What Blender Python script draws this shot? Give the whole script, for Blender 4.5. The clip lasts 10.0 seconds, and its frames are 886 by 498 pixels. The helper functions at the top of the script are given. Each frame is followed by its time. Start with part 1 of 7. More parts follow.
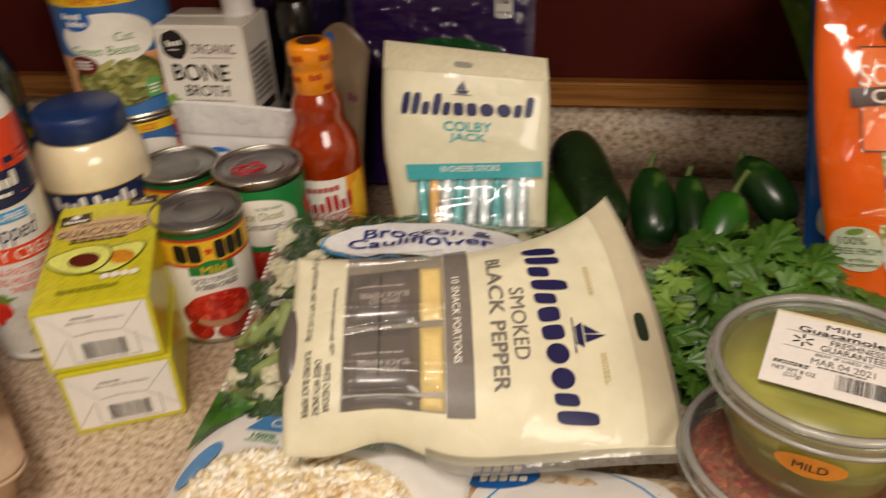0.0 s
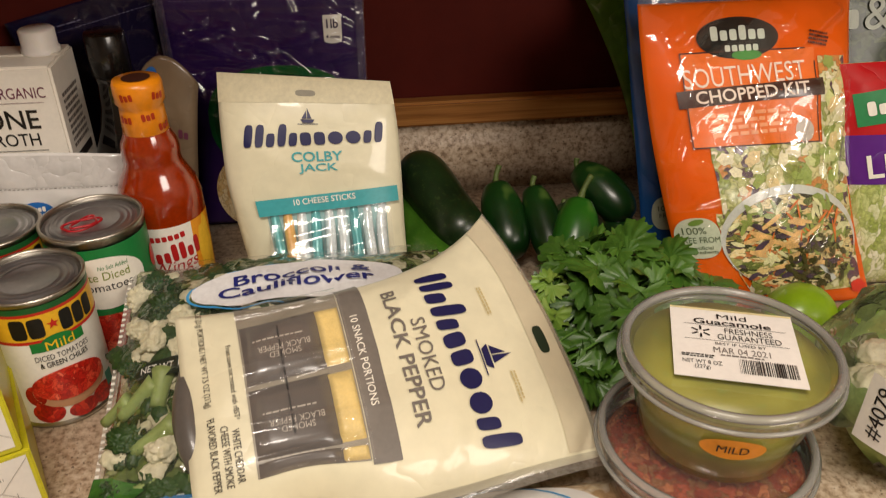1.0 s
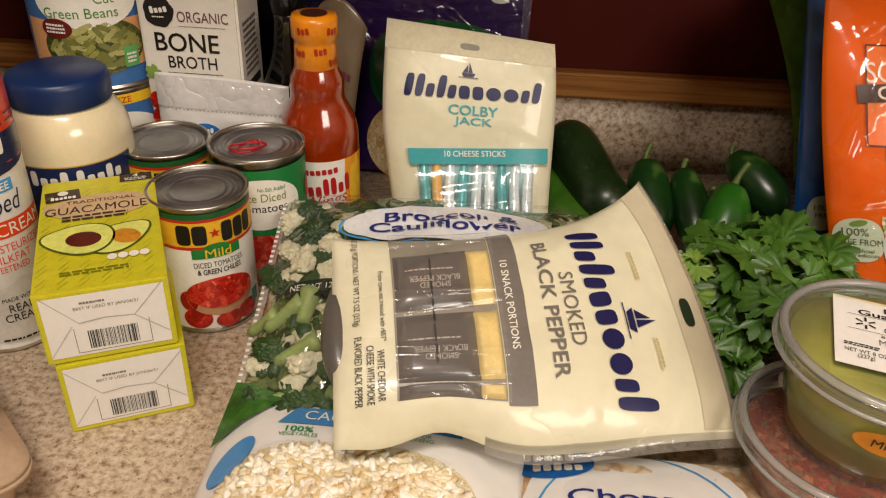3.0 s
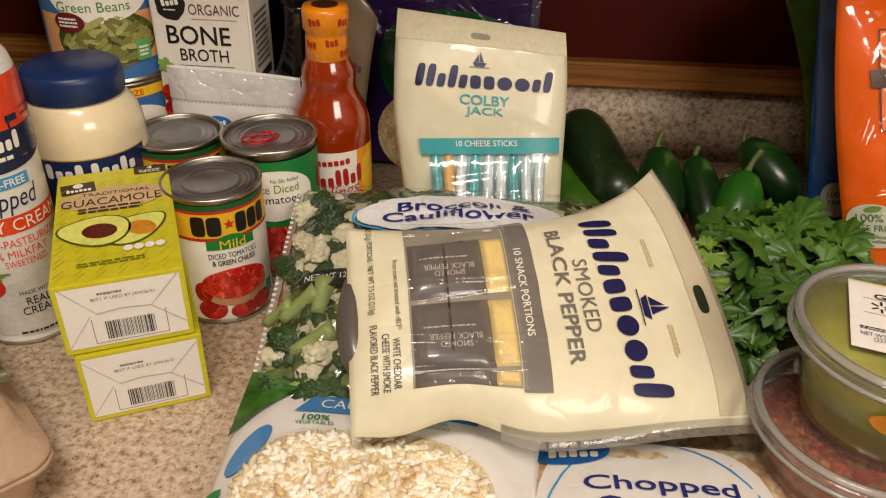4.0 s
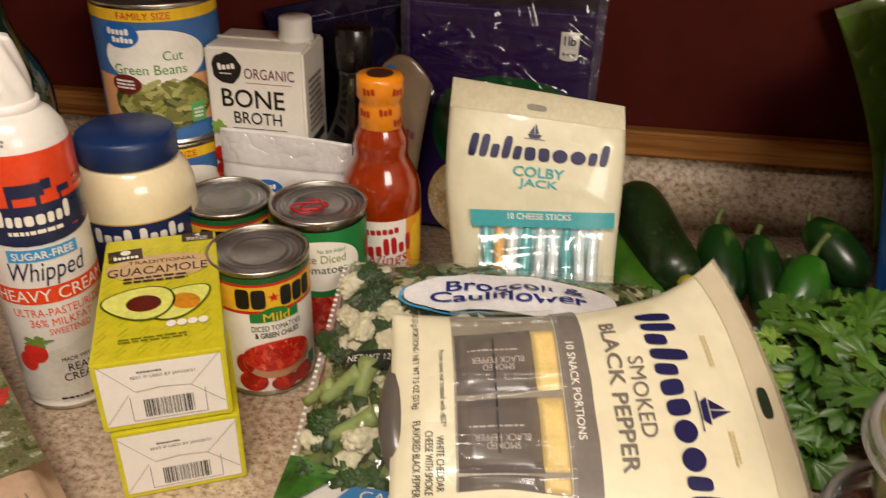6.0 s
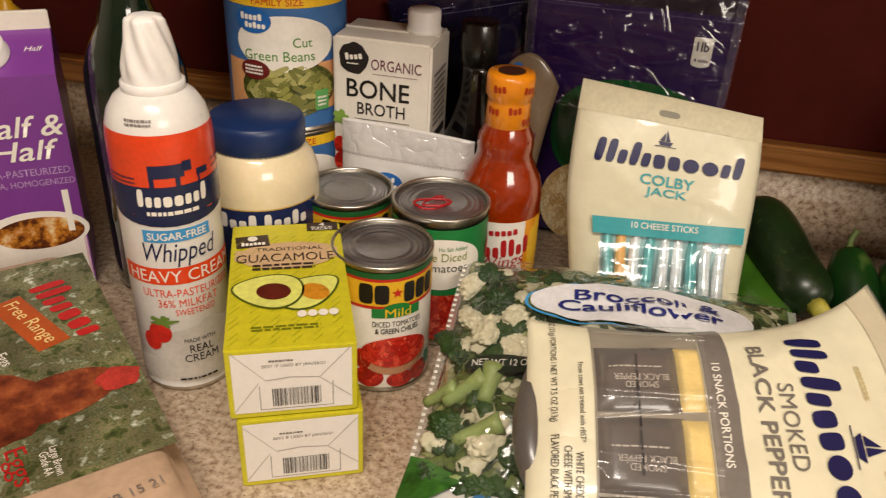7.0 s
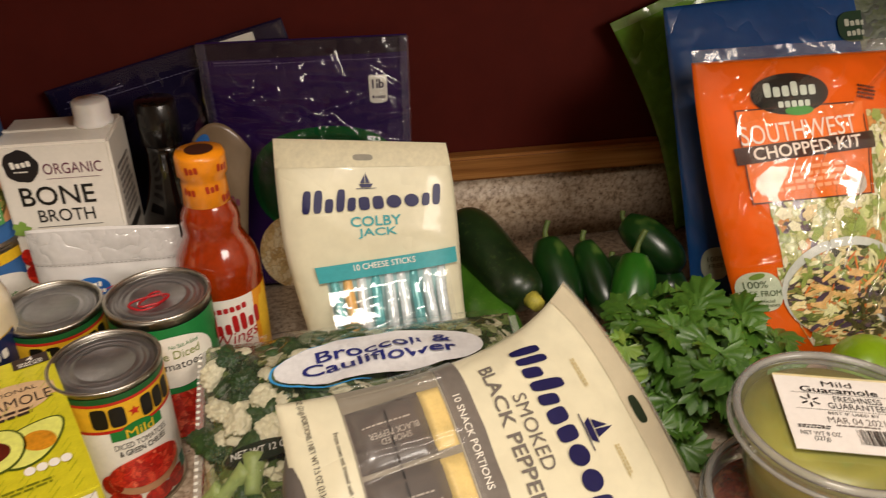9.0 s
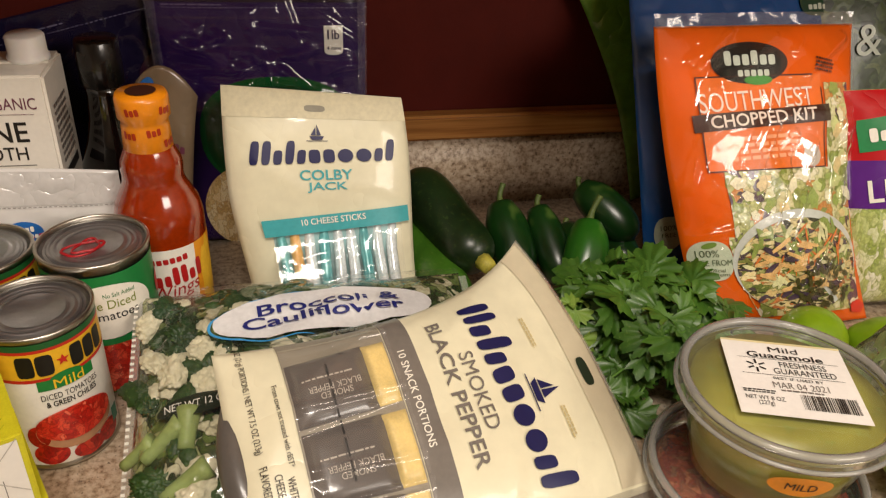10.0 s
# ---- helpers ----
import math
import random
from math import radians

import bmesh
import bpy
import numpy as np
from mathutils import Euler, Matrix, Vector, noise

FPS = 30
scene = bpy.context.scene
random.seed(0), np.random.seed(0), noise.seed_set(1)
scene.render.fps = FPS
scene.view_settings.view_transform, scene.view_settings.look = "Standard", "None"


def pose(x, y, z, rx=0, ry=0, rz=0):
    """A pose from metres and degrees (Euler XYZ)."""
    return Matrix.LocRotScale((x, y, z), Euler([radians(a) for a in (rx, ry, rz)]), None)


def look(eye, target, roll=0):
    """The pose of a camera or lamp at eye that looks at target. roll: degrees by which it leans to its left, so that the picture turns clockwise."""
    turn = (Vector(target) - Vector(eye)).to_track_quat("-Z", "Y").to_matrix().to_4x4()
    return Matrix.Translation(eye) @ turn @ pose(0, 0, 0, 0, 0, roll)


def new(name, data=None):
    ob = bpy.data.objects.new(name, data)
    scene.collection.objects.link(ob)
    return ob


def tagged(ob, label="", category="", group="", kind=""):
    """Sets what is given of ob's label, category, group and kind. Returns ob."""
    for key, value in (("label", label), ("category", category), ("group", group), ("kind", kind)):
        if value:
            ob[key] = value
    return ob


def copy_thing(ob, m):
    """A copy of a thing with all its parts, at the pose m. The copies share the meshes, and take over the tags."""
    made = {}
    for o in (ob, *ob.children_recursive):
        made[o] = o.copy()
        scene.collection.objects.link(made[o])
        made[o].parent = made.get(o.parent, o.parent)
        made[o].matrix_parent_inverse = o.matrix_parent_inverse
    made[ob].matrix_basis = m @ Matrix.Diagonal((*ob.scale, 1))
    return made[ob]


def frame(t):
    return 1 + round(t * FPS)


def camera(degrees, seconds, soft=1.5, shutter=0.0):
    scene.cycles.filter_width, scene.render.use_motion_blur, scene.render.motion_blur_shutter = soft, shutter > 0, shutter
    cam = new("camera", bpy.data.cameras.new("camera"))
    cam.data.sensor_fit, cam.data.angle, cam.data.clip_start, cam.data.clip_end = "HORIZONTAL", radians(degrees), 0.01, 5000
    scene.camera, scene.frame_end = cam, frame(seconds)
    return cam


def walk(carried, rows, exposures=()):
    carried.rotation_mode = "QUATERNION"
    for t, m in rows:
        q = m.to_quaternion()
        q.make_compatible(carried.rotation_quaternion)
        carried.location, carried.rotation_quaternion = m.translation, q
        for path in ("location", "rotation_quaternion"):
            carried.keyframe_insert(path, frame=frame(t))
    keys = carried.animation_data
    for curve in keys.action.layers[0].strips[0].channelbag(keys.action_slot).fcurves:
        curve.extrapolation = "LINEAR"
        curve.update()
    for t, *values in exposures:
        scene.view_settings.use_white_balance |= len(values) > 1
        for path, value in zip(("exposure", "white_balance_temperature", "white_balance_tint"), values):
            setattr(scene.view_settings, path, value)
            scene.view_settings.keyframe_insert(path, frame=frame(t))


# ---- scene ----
cam = camera(57.6, 10.0, soft=1.15, shutter=0.4)
# seconds, eye, target, roll
PATH = [
    (0, (0.067, 0.053, 0.41), (-0.253, 1.722, -0.644), -3.1),
    (0.5, (0.035, 0.082, 0.417), (0.085, 1.786, -0.629), -3.3),
    (1, (-0.002, 0.07, 0.412), (0.206, 1.77, -0.622), -0.6),
    (1.5, (-0.017, 0.049, 0.398), (0.169, 1.742, -0.65), 2.5),
    (2, (-0.022, 0.046, 0.397), (0.049, 1.756, -0.637), 2.4),
    (2.5, (-0.032, 0.05, 0.394), (-0.038, 1.76, -0.643), 2.4),
    (3, (-0.034, 0.055, 0.389), (-0.082, 1.754, -0.666), 2.5),
    (4.5, (-0.038, 0.051, 0.387), (-0.105, 1.74, -0.683), 1.4),
    (5, (-0.032, 0.054, 0.39), (-0.087, 1.746, -0.675), 1.2),
    (5.5, (-0.043, 0.068, 0.386), (-0.114, 1.771, -0.661), 1.7),
    (6, (-0.044, 0.084, 0.405), (-0.227, 1.808, -0.593), 1.9),
    (6.2, (-0.047, 0.087, 0.405), (-0.286, 1.813, -0.577), 1.8),
    (7.3, (-0.107, 0.094, 0.397), (-0.44, 1.779, -0.628), 3.3),
    (7.5, (-0.109, 0.099, 0.406), (-0.401, 1.786, -0.628), 3.0),
    (8, (-0.096, 0.096, 0.416), (-0.169, 1.815, -0.603), 0.4),
    (8.5, (-0.096, 0.076, 0.421), (0.042, 1.81, -0.566), -2.0),
    (9, (-0.082, 0.103, 0.438), (0.221, 1.819, -0.544), -0.8),
    (9.5, (-0.078, 0.113, 0.418), (0.304, 1.802, -0.584), 1.6),
    (10, (-0.076, 0.109, 0.419), (0.327, 1.772, -0.616), 3.0),
]
walk(cam, [(t, look(eye, target, roll)) for t, eye, target, roll in PATH],
     [(0.0, -0.05), (2.5, 0.0), (4.5, 0.0), (5.5, 0.03), (6.0, 0.15), (8.0, 0.12), (8.5, 0.0), (9.0, 0.14), (9.5, 0.19), (10.0, 0.11)])

# ---- light ----
world = bpy.data.worlds.new("room_air")
scene.world = world
world.use_nodes = True
world.node_tree.nodes["Background"].inputs[0].default_value = (1.0, 0.86, 0.7, 1)
world.node_tree.nodes["Background"].inputs[1].default_value = 0.05


def area_lamp(name, eye, target, sx, sy, watts, colour):
    d = bpy.data.lights.new(name, "AREA")
    d.shape, d.size, d.size_y, d.energy, d.color = "RECTANGLE", sx, sy, watts, colour
    ob = new(name, d)
    ob.matrix_world = look(eye, target)
    return ob


area_lamp("ceiling_lamp_light", (-0.10, -0.20, 1.52), (-0.05, 0.38, 0.0), 0.60, 0.40, 25.0, (1.0, 0.885, 0.775))
# unseen second lamp, added for glare on the films and light on the fronts
area_lamp("far_ceiling_lamp_light", (1.35, -1.40, 1.22), (0.10, 0.5, 0.10), 1.00, 0.60, 23.5, (1.0, 0.885, 0.775))


# ---- materials ----
def C(h):
    """Linear colour of a hex string."""
    v = [int(h[i:i + 2], 16) / 255 for i in (1, 3, 5)]
    return tuple(((c + 0.055) / 1.055) ** 2.4 if c > 0.04045 else c / 12.92 for c in v) + (1,)


MATS = {}


def base_mat(name):
    m = bpy.data.materials.new(name)
    m.use_nodes = True
    nt = m.node_tree
    return m, nt, nt.nodes["Principled BSDF"], nt.nodes.new("ShaderNodeTexCoord")


def ramp_of(nt, fac, stops, constant=False):
    r = nt.nodes.new("ShaderNodeValToRGB")
    r.color_ramp.interpolation = "CONSTANT" if constant else "LINEAR"
    while len(r.color_ramp.elements) < len(stops):
        r.color_ramp.elements.new(0.5)
    for e, (p, c) in zip(r.color_ramp.elements, stops):
        e.position, e.color = p, c
    nt.links.new(fac, r.inputs[0])
    return r.outputs[0]


def noise_of(nt, tc, scale, detail=3.0, rough=0.55):
    n = nt.nodes.new("ShaderNodeTexNoise")
    n.inputs["Scale"].default_value, n.inputs["Detail"].default_value, n.inputs["Roughness"].default_value = scale, detail, rough
    nt.links.new(tc.outputs["Object"], n.inputs["Vector"])
    return n.outputs["Fac"]


def add_bump(nt, b, height, strength, distance):
    bp = nt.nodes.new("ShaderNodeBump")
    bp.inputs["Strength"].default_value, bp.inputs["Distance"].default_value = strength, distance
    nt.links.new(height, bp.inputs["Height"])
    nt.links.new(bp.outputs[0], b.inputs["Normal"])
    return bp


def mat(name, hexa, rough=0.5, metal=0.0, vary=0.10, scale=45.0, bump=0.0, bscale=120.0, coat=0.0, trans=0.0, alpha=1.0, sub=0.0):
    """A painted, printed or moulded surface: two scales of uneven colour, uneven gloss and a fine relief."""
    if name in MATS:
        return MATS[name]
    m, nt, b, tc = base_mat(name)
    c = C(hexa)
    lo = tuple(x * (1 - vary) for x in c[:3]) + (1,)
    hi = tuple(min(1, x * (1 + vary)) for x in c[:3]) + (1,)
    fine = noise_of(nt, tc, scale * 6, 4)
    big = noise_of(nt, tc, scale, 2)
    mix = nt.nodes.new("ShaderNodeMath")
    mix.operation = "ADD"
    nt.links.new(fine, mix.inputs[0])
    nt.links.new(big, mix.inputs[1])
    half = nt.nodes.new("ShaderNodeMath")
    half.operation = "MULTIPLY"
    half.inputs[1].default_value = 0.5
    nt.links.new(mix.outputs[0], half.inputs[0])
    nt.links.new(ramp_of(nt, half.outputs[0], [(0.35, lo), (0.65, hi)]), b.inputs["Base Color"])
    rr = nt.nodes.new("ShaderNodeMapRange")
    rr.inputs["To Min"].default_value, rr.inputs["To Max"].default_value = max(0.02, rough - 0.06), min(1, rough + 0.06)
    nt.links.new(big, rr.inputs["Value"])
    nt.links.new(rr.outputs[0], b.inputs["Roughness"])
    b.inputs["Metallic"].default_value = metal
    b.inputs["Coat Weight"].default_value = coat
    b.inputs["Coat Roughness"].default_value = 0.08
    b.inputs["Transmission Weight"].default_value = trans
    b.inputs["Alpha"].default_value = alpha
    if sub:
        b.inputs["Subsurface Weight"].default_value = sub
        b.inputs["Subsurface Radius"].default_value = (0.004, 0.002, 0.001)
    if bump:
        add_bump(nt, b, noise_of(nt, tc, bscale, 3), 0.6, bump)
    MATS[name] = m
    return m


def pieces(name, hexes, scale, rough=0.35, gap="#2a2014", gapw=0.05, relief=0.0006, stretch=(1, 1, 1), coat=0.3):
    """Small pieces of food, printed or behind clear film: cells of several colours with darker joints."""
    if name in MATS:
        return MATS[name]
    m, nt, b, tc = base_mat(name)
    mp = nt.nodes.new("ShaderNodeMapping")
    mp.inputs["Scale"].default_value = stretch
    nt.links.new(tc.outputs["Object"], mp.inputs["Vector"])
    warp = nt.nodes.new("ShaderNodeTexNoise")
    warp.inputs["Scale"].default_value = scale * 0.7
    nt.links.new(mp.outputs[0], warp.inputs["Vector"])
    add = nt.nodes.new("ShaderNodeMixRGB")
    add.blend_type, add.inputs[0].default_value = "LINEAR_LIGHT", 1.5 / scale
    nt.links.new(mp.outputs[0], add.inputs[1])
    nt.links.new(warp.outputs["Color"], add.inputs[2])
    v = nt.nodes.new("ShaderNodeTexVoronoi")
    v.inputs["Scale"].default_value = scale
    nt.links.new(add.outputs[0], v.inputs["Vector"])
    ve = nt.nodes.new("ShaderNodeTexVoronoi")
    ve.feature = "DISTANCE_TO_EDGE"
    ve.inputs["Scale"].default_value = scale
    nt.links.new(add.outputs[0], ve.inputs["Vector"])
    sep = nt.nodes.new("ShaderNodeSeparateColor")
    nt.links.new(v.outputs["Color"], sep.inputs[0])
    n = len(hexes)
    col = ramp_of(nt, sep.outputs[0], [(i / n, C(h)) for i, h in enumerate(hexes)], True)
    tint = nt.nodes.new("ShaderNodeMixRGB")
    tint.blend_type, tint.inputs[0].default_value = "OVERLAY", 0.55
    nt.links.new(col, tint.inputs[1])
    nt.links.new(ramp_of(nt, noise_of(nt, tc, scale * 3, 3), [(0.3, (0.22, 0.22, 0.22, 1)), (0.7, (0.75, 0.75, 0.75, 1))]), tint.inputs[2])
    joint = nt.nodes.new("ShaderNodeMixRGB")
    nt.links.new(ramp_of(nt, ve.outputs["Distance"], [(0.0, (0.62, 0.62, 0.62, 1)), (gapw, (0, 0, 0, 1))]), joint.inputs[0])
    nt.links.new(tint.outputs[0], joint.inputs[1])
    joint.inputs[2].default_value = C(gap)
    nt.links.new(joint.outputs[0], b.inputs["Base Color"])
    b.inputs["Roughness"].default_value = rough
    b.inputs["Coat Weight"].default_value = coat
    b.inputs["Coat Roughness"].default_value = 0.12
    if relief:
        add_bump(nt, b, ve.outputs["Distance"], 0.5, relief)
    MATS[name] = m
    return m


def island_mat(name, hexes, rough=0.4):
    """Loose pieces, each of its own tone, with darker blotches."""
    m, nt, b, tc = base_mat(name)
    g = nt.nodes.new("ShaderNodeNewGeometry")
    col = ramp_of(nt, g.outputs["Random Per Island"], [(i / len(hexes), C(h)) for i, h in enumerate(hexes)], True)
    mx = nt.nodes.new("ShaderNodeMixRGB")
    mx.blend_type = "MULTIPLY"
    mx.inputs[0].default_value = 0.7
    nt.links.new(col, mx.inputs[1])
    nt.links.new(ramp_of(nt, noise_of(nt, tc, 60, 3), [(0.32, C("#cba873")), (0.50, (1, 1, 1, 1))]), mx.inputs[2])
    nt.links.new(mx.outputs[0], b.inputs["Base Color"])
    b.inputs["Roughness"].default_value = rough
    add_bump(nt, b, noise_of(nt, tc, 700, 2), 0.4, 0.0003)
    MATS[name] = m
    return m


def photo(name, stops, scale, rough=0.4):
    """A printed photograph out of focus: blotches of a few tones at two sizes."""
    if name in MATS:
        return MATS[name]
    m, nt, b, tc = base_mat(name)
    one = ramp_of(nt, noise_of(nt, tc, scale, 6, 0.68), [(p, C(h)) for p, h in stops])
    mx = nt.nodes.new("ShaderNodeMixRGB")
    mx.blend_type, mx.inputs[0].default_value = "OVERLAY", 0.6
    nt.links.new(one, mx.inputs[1])
    nt.links.new(ramp_of(nt, noise_of(nt, tc, scale * 0.3, 2), [(0.35, (0.2, 0.2, 0.2, 1)), (0.65, (0.8, 0.8, 0.8, 1))]), mx.inputs[2])
    nt.links.new(mx.outputs[0], b.inputs["Base Color"])
    b.inputs["Roughness"].default_value = rough
    MATS[name] = m
    return m


def glassy(name, hexa, rough=0.04, ior=1.45, weight=1.0):
    """Clear or tinted glass and thick clear plastic."""
    if name in MATS:
        return MATS[name]
    m, nt, b, tc = base_mat(name)
    b.inputs["Base Color"].default_value = C(hexa)
    b.inputs["Roughness"].default_value = rough
    b.inputs["IOR"].default_value = ior
    b.inputs["Transmission Weight"].default_value = weight
    add_bump(nt, b, noise_of(nt, tc, 60, 2), 0.15, 0.0005)
    MATS[name] = m
    return m


def creased(nt, tc, scale):
    """Sharp folds between soft dents, as crumpled film has them."""
    off = nt.nodes.new("ShaderNodeMath")
    off.operation = "SUBTRACT"
    off.inputs[1].default_value = 0.5
    nt.links.new(noise_of(nt, tc, scale, 2.5, 0.5), off.inputs[0])
    fold = nt.nodes.new("ShaderNodeMath")
    fold.operation = "ABSOLUTE"
    nt.links.new(off.outputs[0], fold.inputs[0])
    root = nt.nodes.new("ShaderNodeMath")
    root.operation = "POWER"
    root.inputs[1].default_value = 0.7
    nt.links.new(fold.outputs[0], root.inputs[0])
    return root.outputs[0]


def film(name, hexa="#ffffff", opacity=0.12, rough=0.12, wrinkle=0.0012, wscale=28.0, ior=1.5):
    """Thin clear wrapping film: mostly see-through, with glossy wrinkles."""
    if name in MATS:
        return MATS[name]
    m, nt, b, tc = base_mat(name)
    b.inputs["Base Color"].default_value = C(hexa)
    b.inputs["Roughness"].default_value = rough
    bp = add_bump(nt, b, creased(nt, tc, wscale), 0.85, wrinkle)
    gl = nt.nodes.new("ShaderNodeBsdfGlossy")
    gl.inputs["Roughness"].default_value = rough
    nt.links.new(bp.outputs[0], gl.inputs["Normal"])
    tr = nt.nodes.new("ShaderNodeBsdfTransparent")
    fr = nt.nodes.new("ShaderNodeFresnel")
    fr.inputs["IOR"].default_value = ior
    nt.links.new(bp.outputs[0], fr.inputs["Normal"])
    m1, m2 = nt.nodes.new("ShaderNodeMixShader"), nt.nodes.new("ShaderNodeMixShader")
    m1.inputs[0].default_value = opacity
    nt.links.new(tr.outputs[0], m1.inputs[1])
    nt.links.new(b.outputs[0], m1.inputs[2])
    nt.links.new(fr.outputs[0], m2.inputs[0])
    nt.links.new(m1.outputs[0], m2.inputs[1])
    nt.links.new(gl.outputs[0], m2.inputs[2])
    nt.links.new(m2.outputs[0], nt.nodes["Material Output"].inputs[0])
    MATS[name] = m
    return m


def bagfilm(name, hexa, rough=0.3, vary=0.06, wrinkle=0.0016, wscale=22.0, coat=0.35, soft=False):
    """Printed plastic film with soft wrinkles and a clear glossy face."""
    if name in MATS:
        return MATS[name]
    m = mat(name, hexa, rough, 0, vary, 14, coat=coat)
    nt, b = m.node_tree, m.node_tree.nodes["Principled BSDF"]
    tc = nt.nodes.new("ShaderNodeTexCoord")
    b.inputs["Coat Roughness"].default_value = 0.05
    if soft:
        b.inputs["Specular IOR Level"].default_value = 0.1
    bp = add_bump(nt, b, creased(nt, tc, wscale), 0.85, wrinkle)
    nt.links.new(bp.outputs[0], b.inputs["Coat Normal"])
    return m


def laminate():
    """Speckled beige worktop laminate."""
    m, nt, b, tc = base_mat("speckled_laminate")
    a = ramp_of(nt, noise_of(nt, tc, 190, 4, 0.62), [(0.30, C("#7d6650")), (0.43, C("#bba388")), (0.55, C("#d6c2a8")), (0.70, C("#e4d5c0"))])
    dark = ramp_of(nt, noise_of(nt, tc, 330, 2, 0.5), [(0.29, (0.9, 0.9, 0.9, 1)), (0.37, (0, 0, 0, 1))])
    mx = nt.nodes.new("ShaderNodeMixRGB")
    nt.links.new(dark, mx.inputs[0])
    nt.links.new(a, mx.inputs[1])
    mx.inputs[2].default_value = C("#6a543e")
    big = nt.nodes.new("ShaderNodeMixRGB")
    big.blend_type, big.inputs[0].default_value = "MULTIPLY", 0.35
    nt.links.new(mx.outputs[0], big.inputs[1])
    nt.links.new(ramp_of(nt, noise_of(nt, tc, 9, 3), [(0.3, (0.75, 0.75, 0.75, 1)), (0.7, (1, 1, 1, 1))]), big.inputs[2])
    nt.links.new(big.outputs[0], b.inputs["Base Color"])
    b.inputs["Roughness"].default_value = 0.42
    add_bump(nt, b, noise_of(nt, tc, 260, 3), 0.25, 0.0003)
    return m


def oak():
    m, nt, b, tc = base_mat("honey_oak")
    mp = nt.nodes.new("ShaderNodeMapping")
    mp.inputs["Scale"].default_value = (4, 90, 130)
    nt.links.new(tc.outputs["Object"], mp.inputs["Vector"])
    n = nt.nodes.new("ShaderNodeTexNoise")
    n.inputs["Scale"].default_value, n.inputs["Detail"].default_value = 1.6, 6
    nt.links.new(mp.outputs[0], n.inputs["Vector"])
    nt.links.new(ramp_of(nt, n.outputs["Fac"], [(0.30, C("#7a4a20")), (0.48, C("#a9713a")), (0.7, C("#c08a4c"))]), b.inputs["Base Color"])
    b.inputs["Roughness"].default_value = 0.36
    add_bump(nt, b, n.outputs["Fac"], 0.4, 0.0004)
    return m


def avocado_skin(name, top, low, scale=180.0, rough=0.3, bump=0.0004, fleck=0.35):
    """Vegetable skin: blotched greens with small pale flecks."""
    m, nt, b, tc = base_mat(name)
    col = ramp_of(nt, noise_of(nt, tc, 22, 4, 0.6), [(0.3, C(low)), (0.65, C(top))])
    mx = nt.nodes.new("ShaderNodeMixRGB")
    nt.links.new(ramp_of(nt, noise_of(nt, tc, scale, 2), [(0.60, (0, 0, 0, 1)), (0.72, (fleck, fleck, fleck, 1))]), mx.inputs[0])
    nt.links.new(col, mx.inputs[1])
    mx.inputs[2].default_value = C("#7f9a4a")
    nt.links.new(mx.outputs[0], b.inputs["Base Color"])
    b.inputs["Roughness"].default_value = rough
    b.inputs["Coat Weight"].default_value = 0.06
    b.inputs["Coat Roughness"].default_value = 0.15
    add_bump(nt, b, noise_of(nt, tc, 70, 3), 0.4, bump)
    MATS[name] = m
    return m


# ---- mesh tools ----
def mesh_of(name, verts, faces, smooth=True):
    me = bpy.data.meshes.new(name)
    me.from_pydata([tuple(v) for v in verts], [], faces)
    me.polygons.foreach_set("use_smooth", [smooth] * len(me.polygons))
    me.update()
    return me


def thing(name, loc, label, category, group="", kind=""):
    ob = new(name, None)
    ob.location = loc
    ob.empty_display_size = 0.02
    return tagged(ob, label, category, group, kind)


def part(name, data, material, parent, label="", smooth=True):
    """One mesh object under a thing or a part; the mesh is in the thing's own axes."""
    if isinstance(data, bmesh.types.BMesh):
        me = bpy.data.meshes.new(name)
        data.to_mesh(me)
        data.free()
        me.polygons.foreach_set("use_smooth", [smooth] * len(me.polygons))
    else:
        me = mesh_of(name, data[0], data[1], smooth)
    me.materials.append(material)
    ob = new(name, me)
    ob.parent = parent
    if material.name.startswith(("window_film", "clear_bag", "produce_bag", "clear_tub", "crinkled_gloss", "salad_bag_gloss", "slack_window", "rice_window")):
        ob.visible_shadow = False
    if label:
        ob["label"] = label
    return ob


def single(name, data, material, label, category, group="", kind="", smooth=True, loc=(0, 0, 0)):
    ob = part(name, data, material, None, "", smooth)
    ob.location = loc
    return tagged(ob, label, category, group, kind)


def fuse(*parts):
    v, f = [], []
    for pv, pf in parts:
        k = len(v)
        v += [Vector(p) for p in pv]
        f += [[i + k for i in q] for q in pf]
    return v, f


def moved(data, m):
    return [m @ Vector(p) for p in data[0]], data[1]


def lathe(profile, seg=48, caps=True):
    v, f = [], []
    for r, z in profile:
        for i in range(seg):
            a = 2 * math.pi * i / seg
            v.append((r * math.cos(a), r * math.sin(a), z))
    for j in range(len(profile) - 1):
        for i in range(seg):
            k = (i + 1) % seg
            f.append([j * seg + i, j * seg + k, (j + 1) * seg + k, (j + 1) * seg + i])
    if caps:
        f.append(list(range(seg))[::-1])
        f.append([(len(profile) - 1) * seg + i for i in range(seg)])
    return v, f


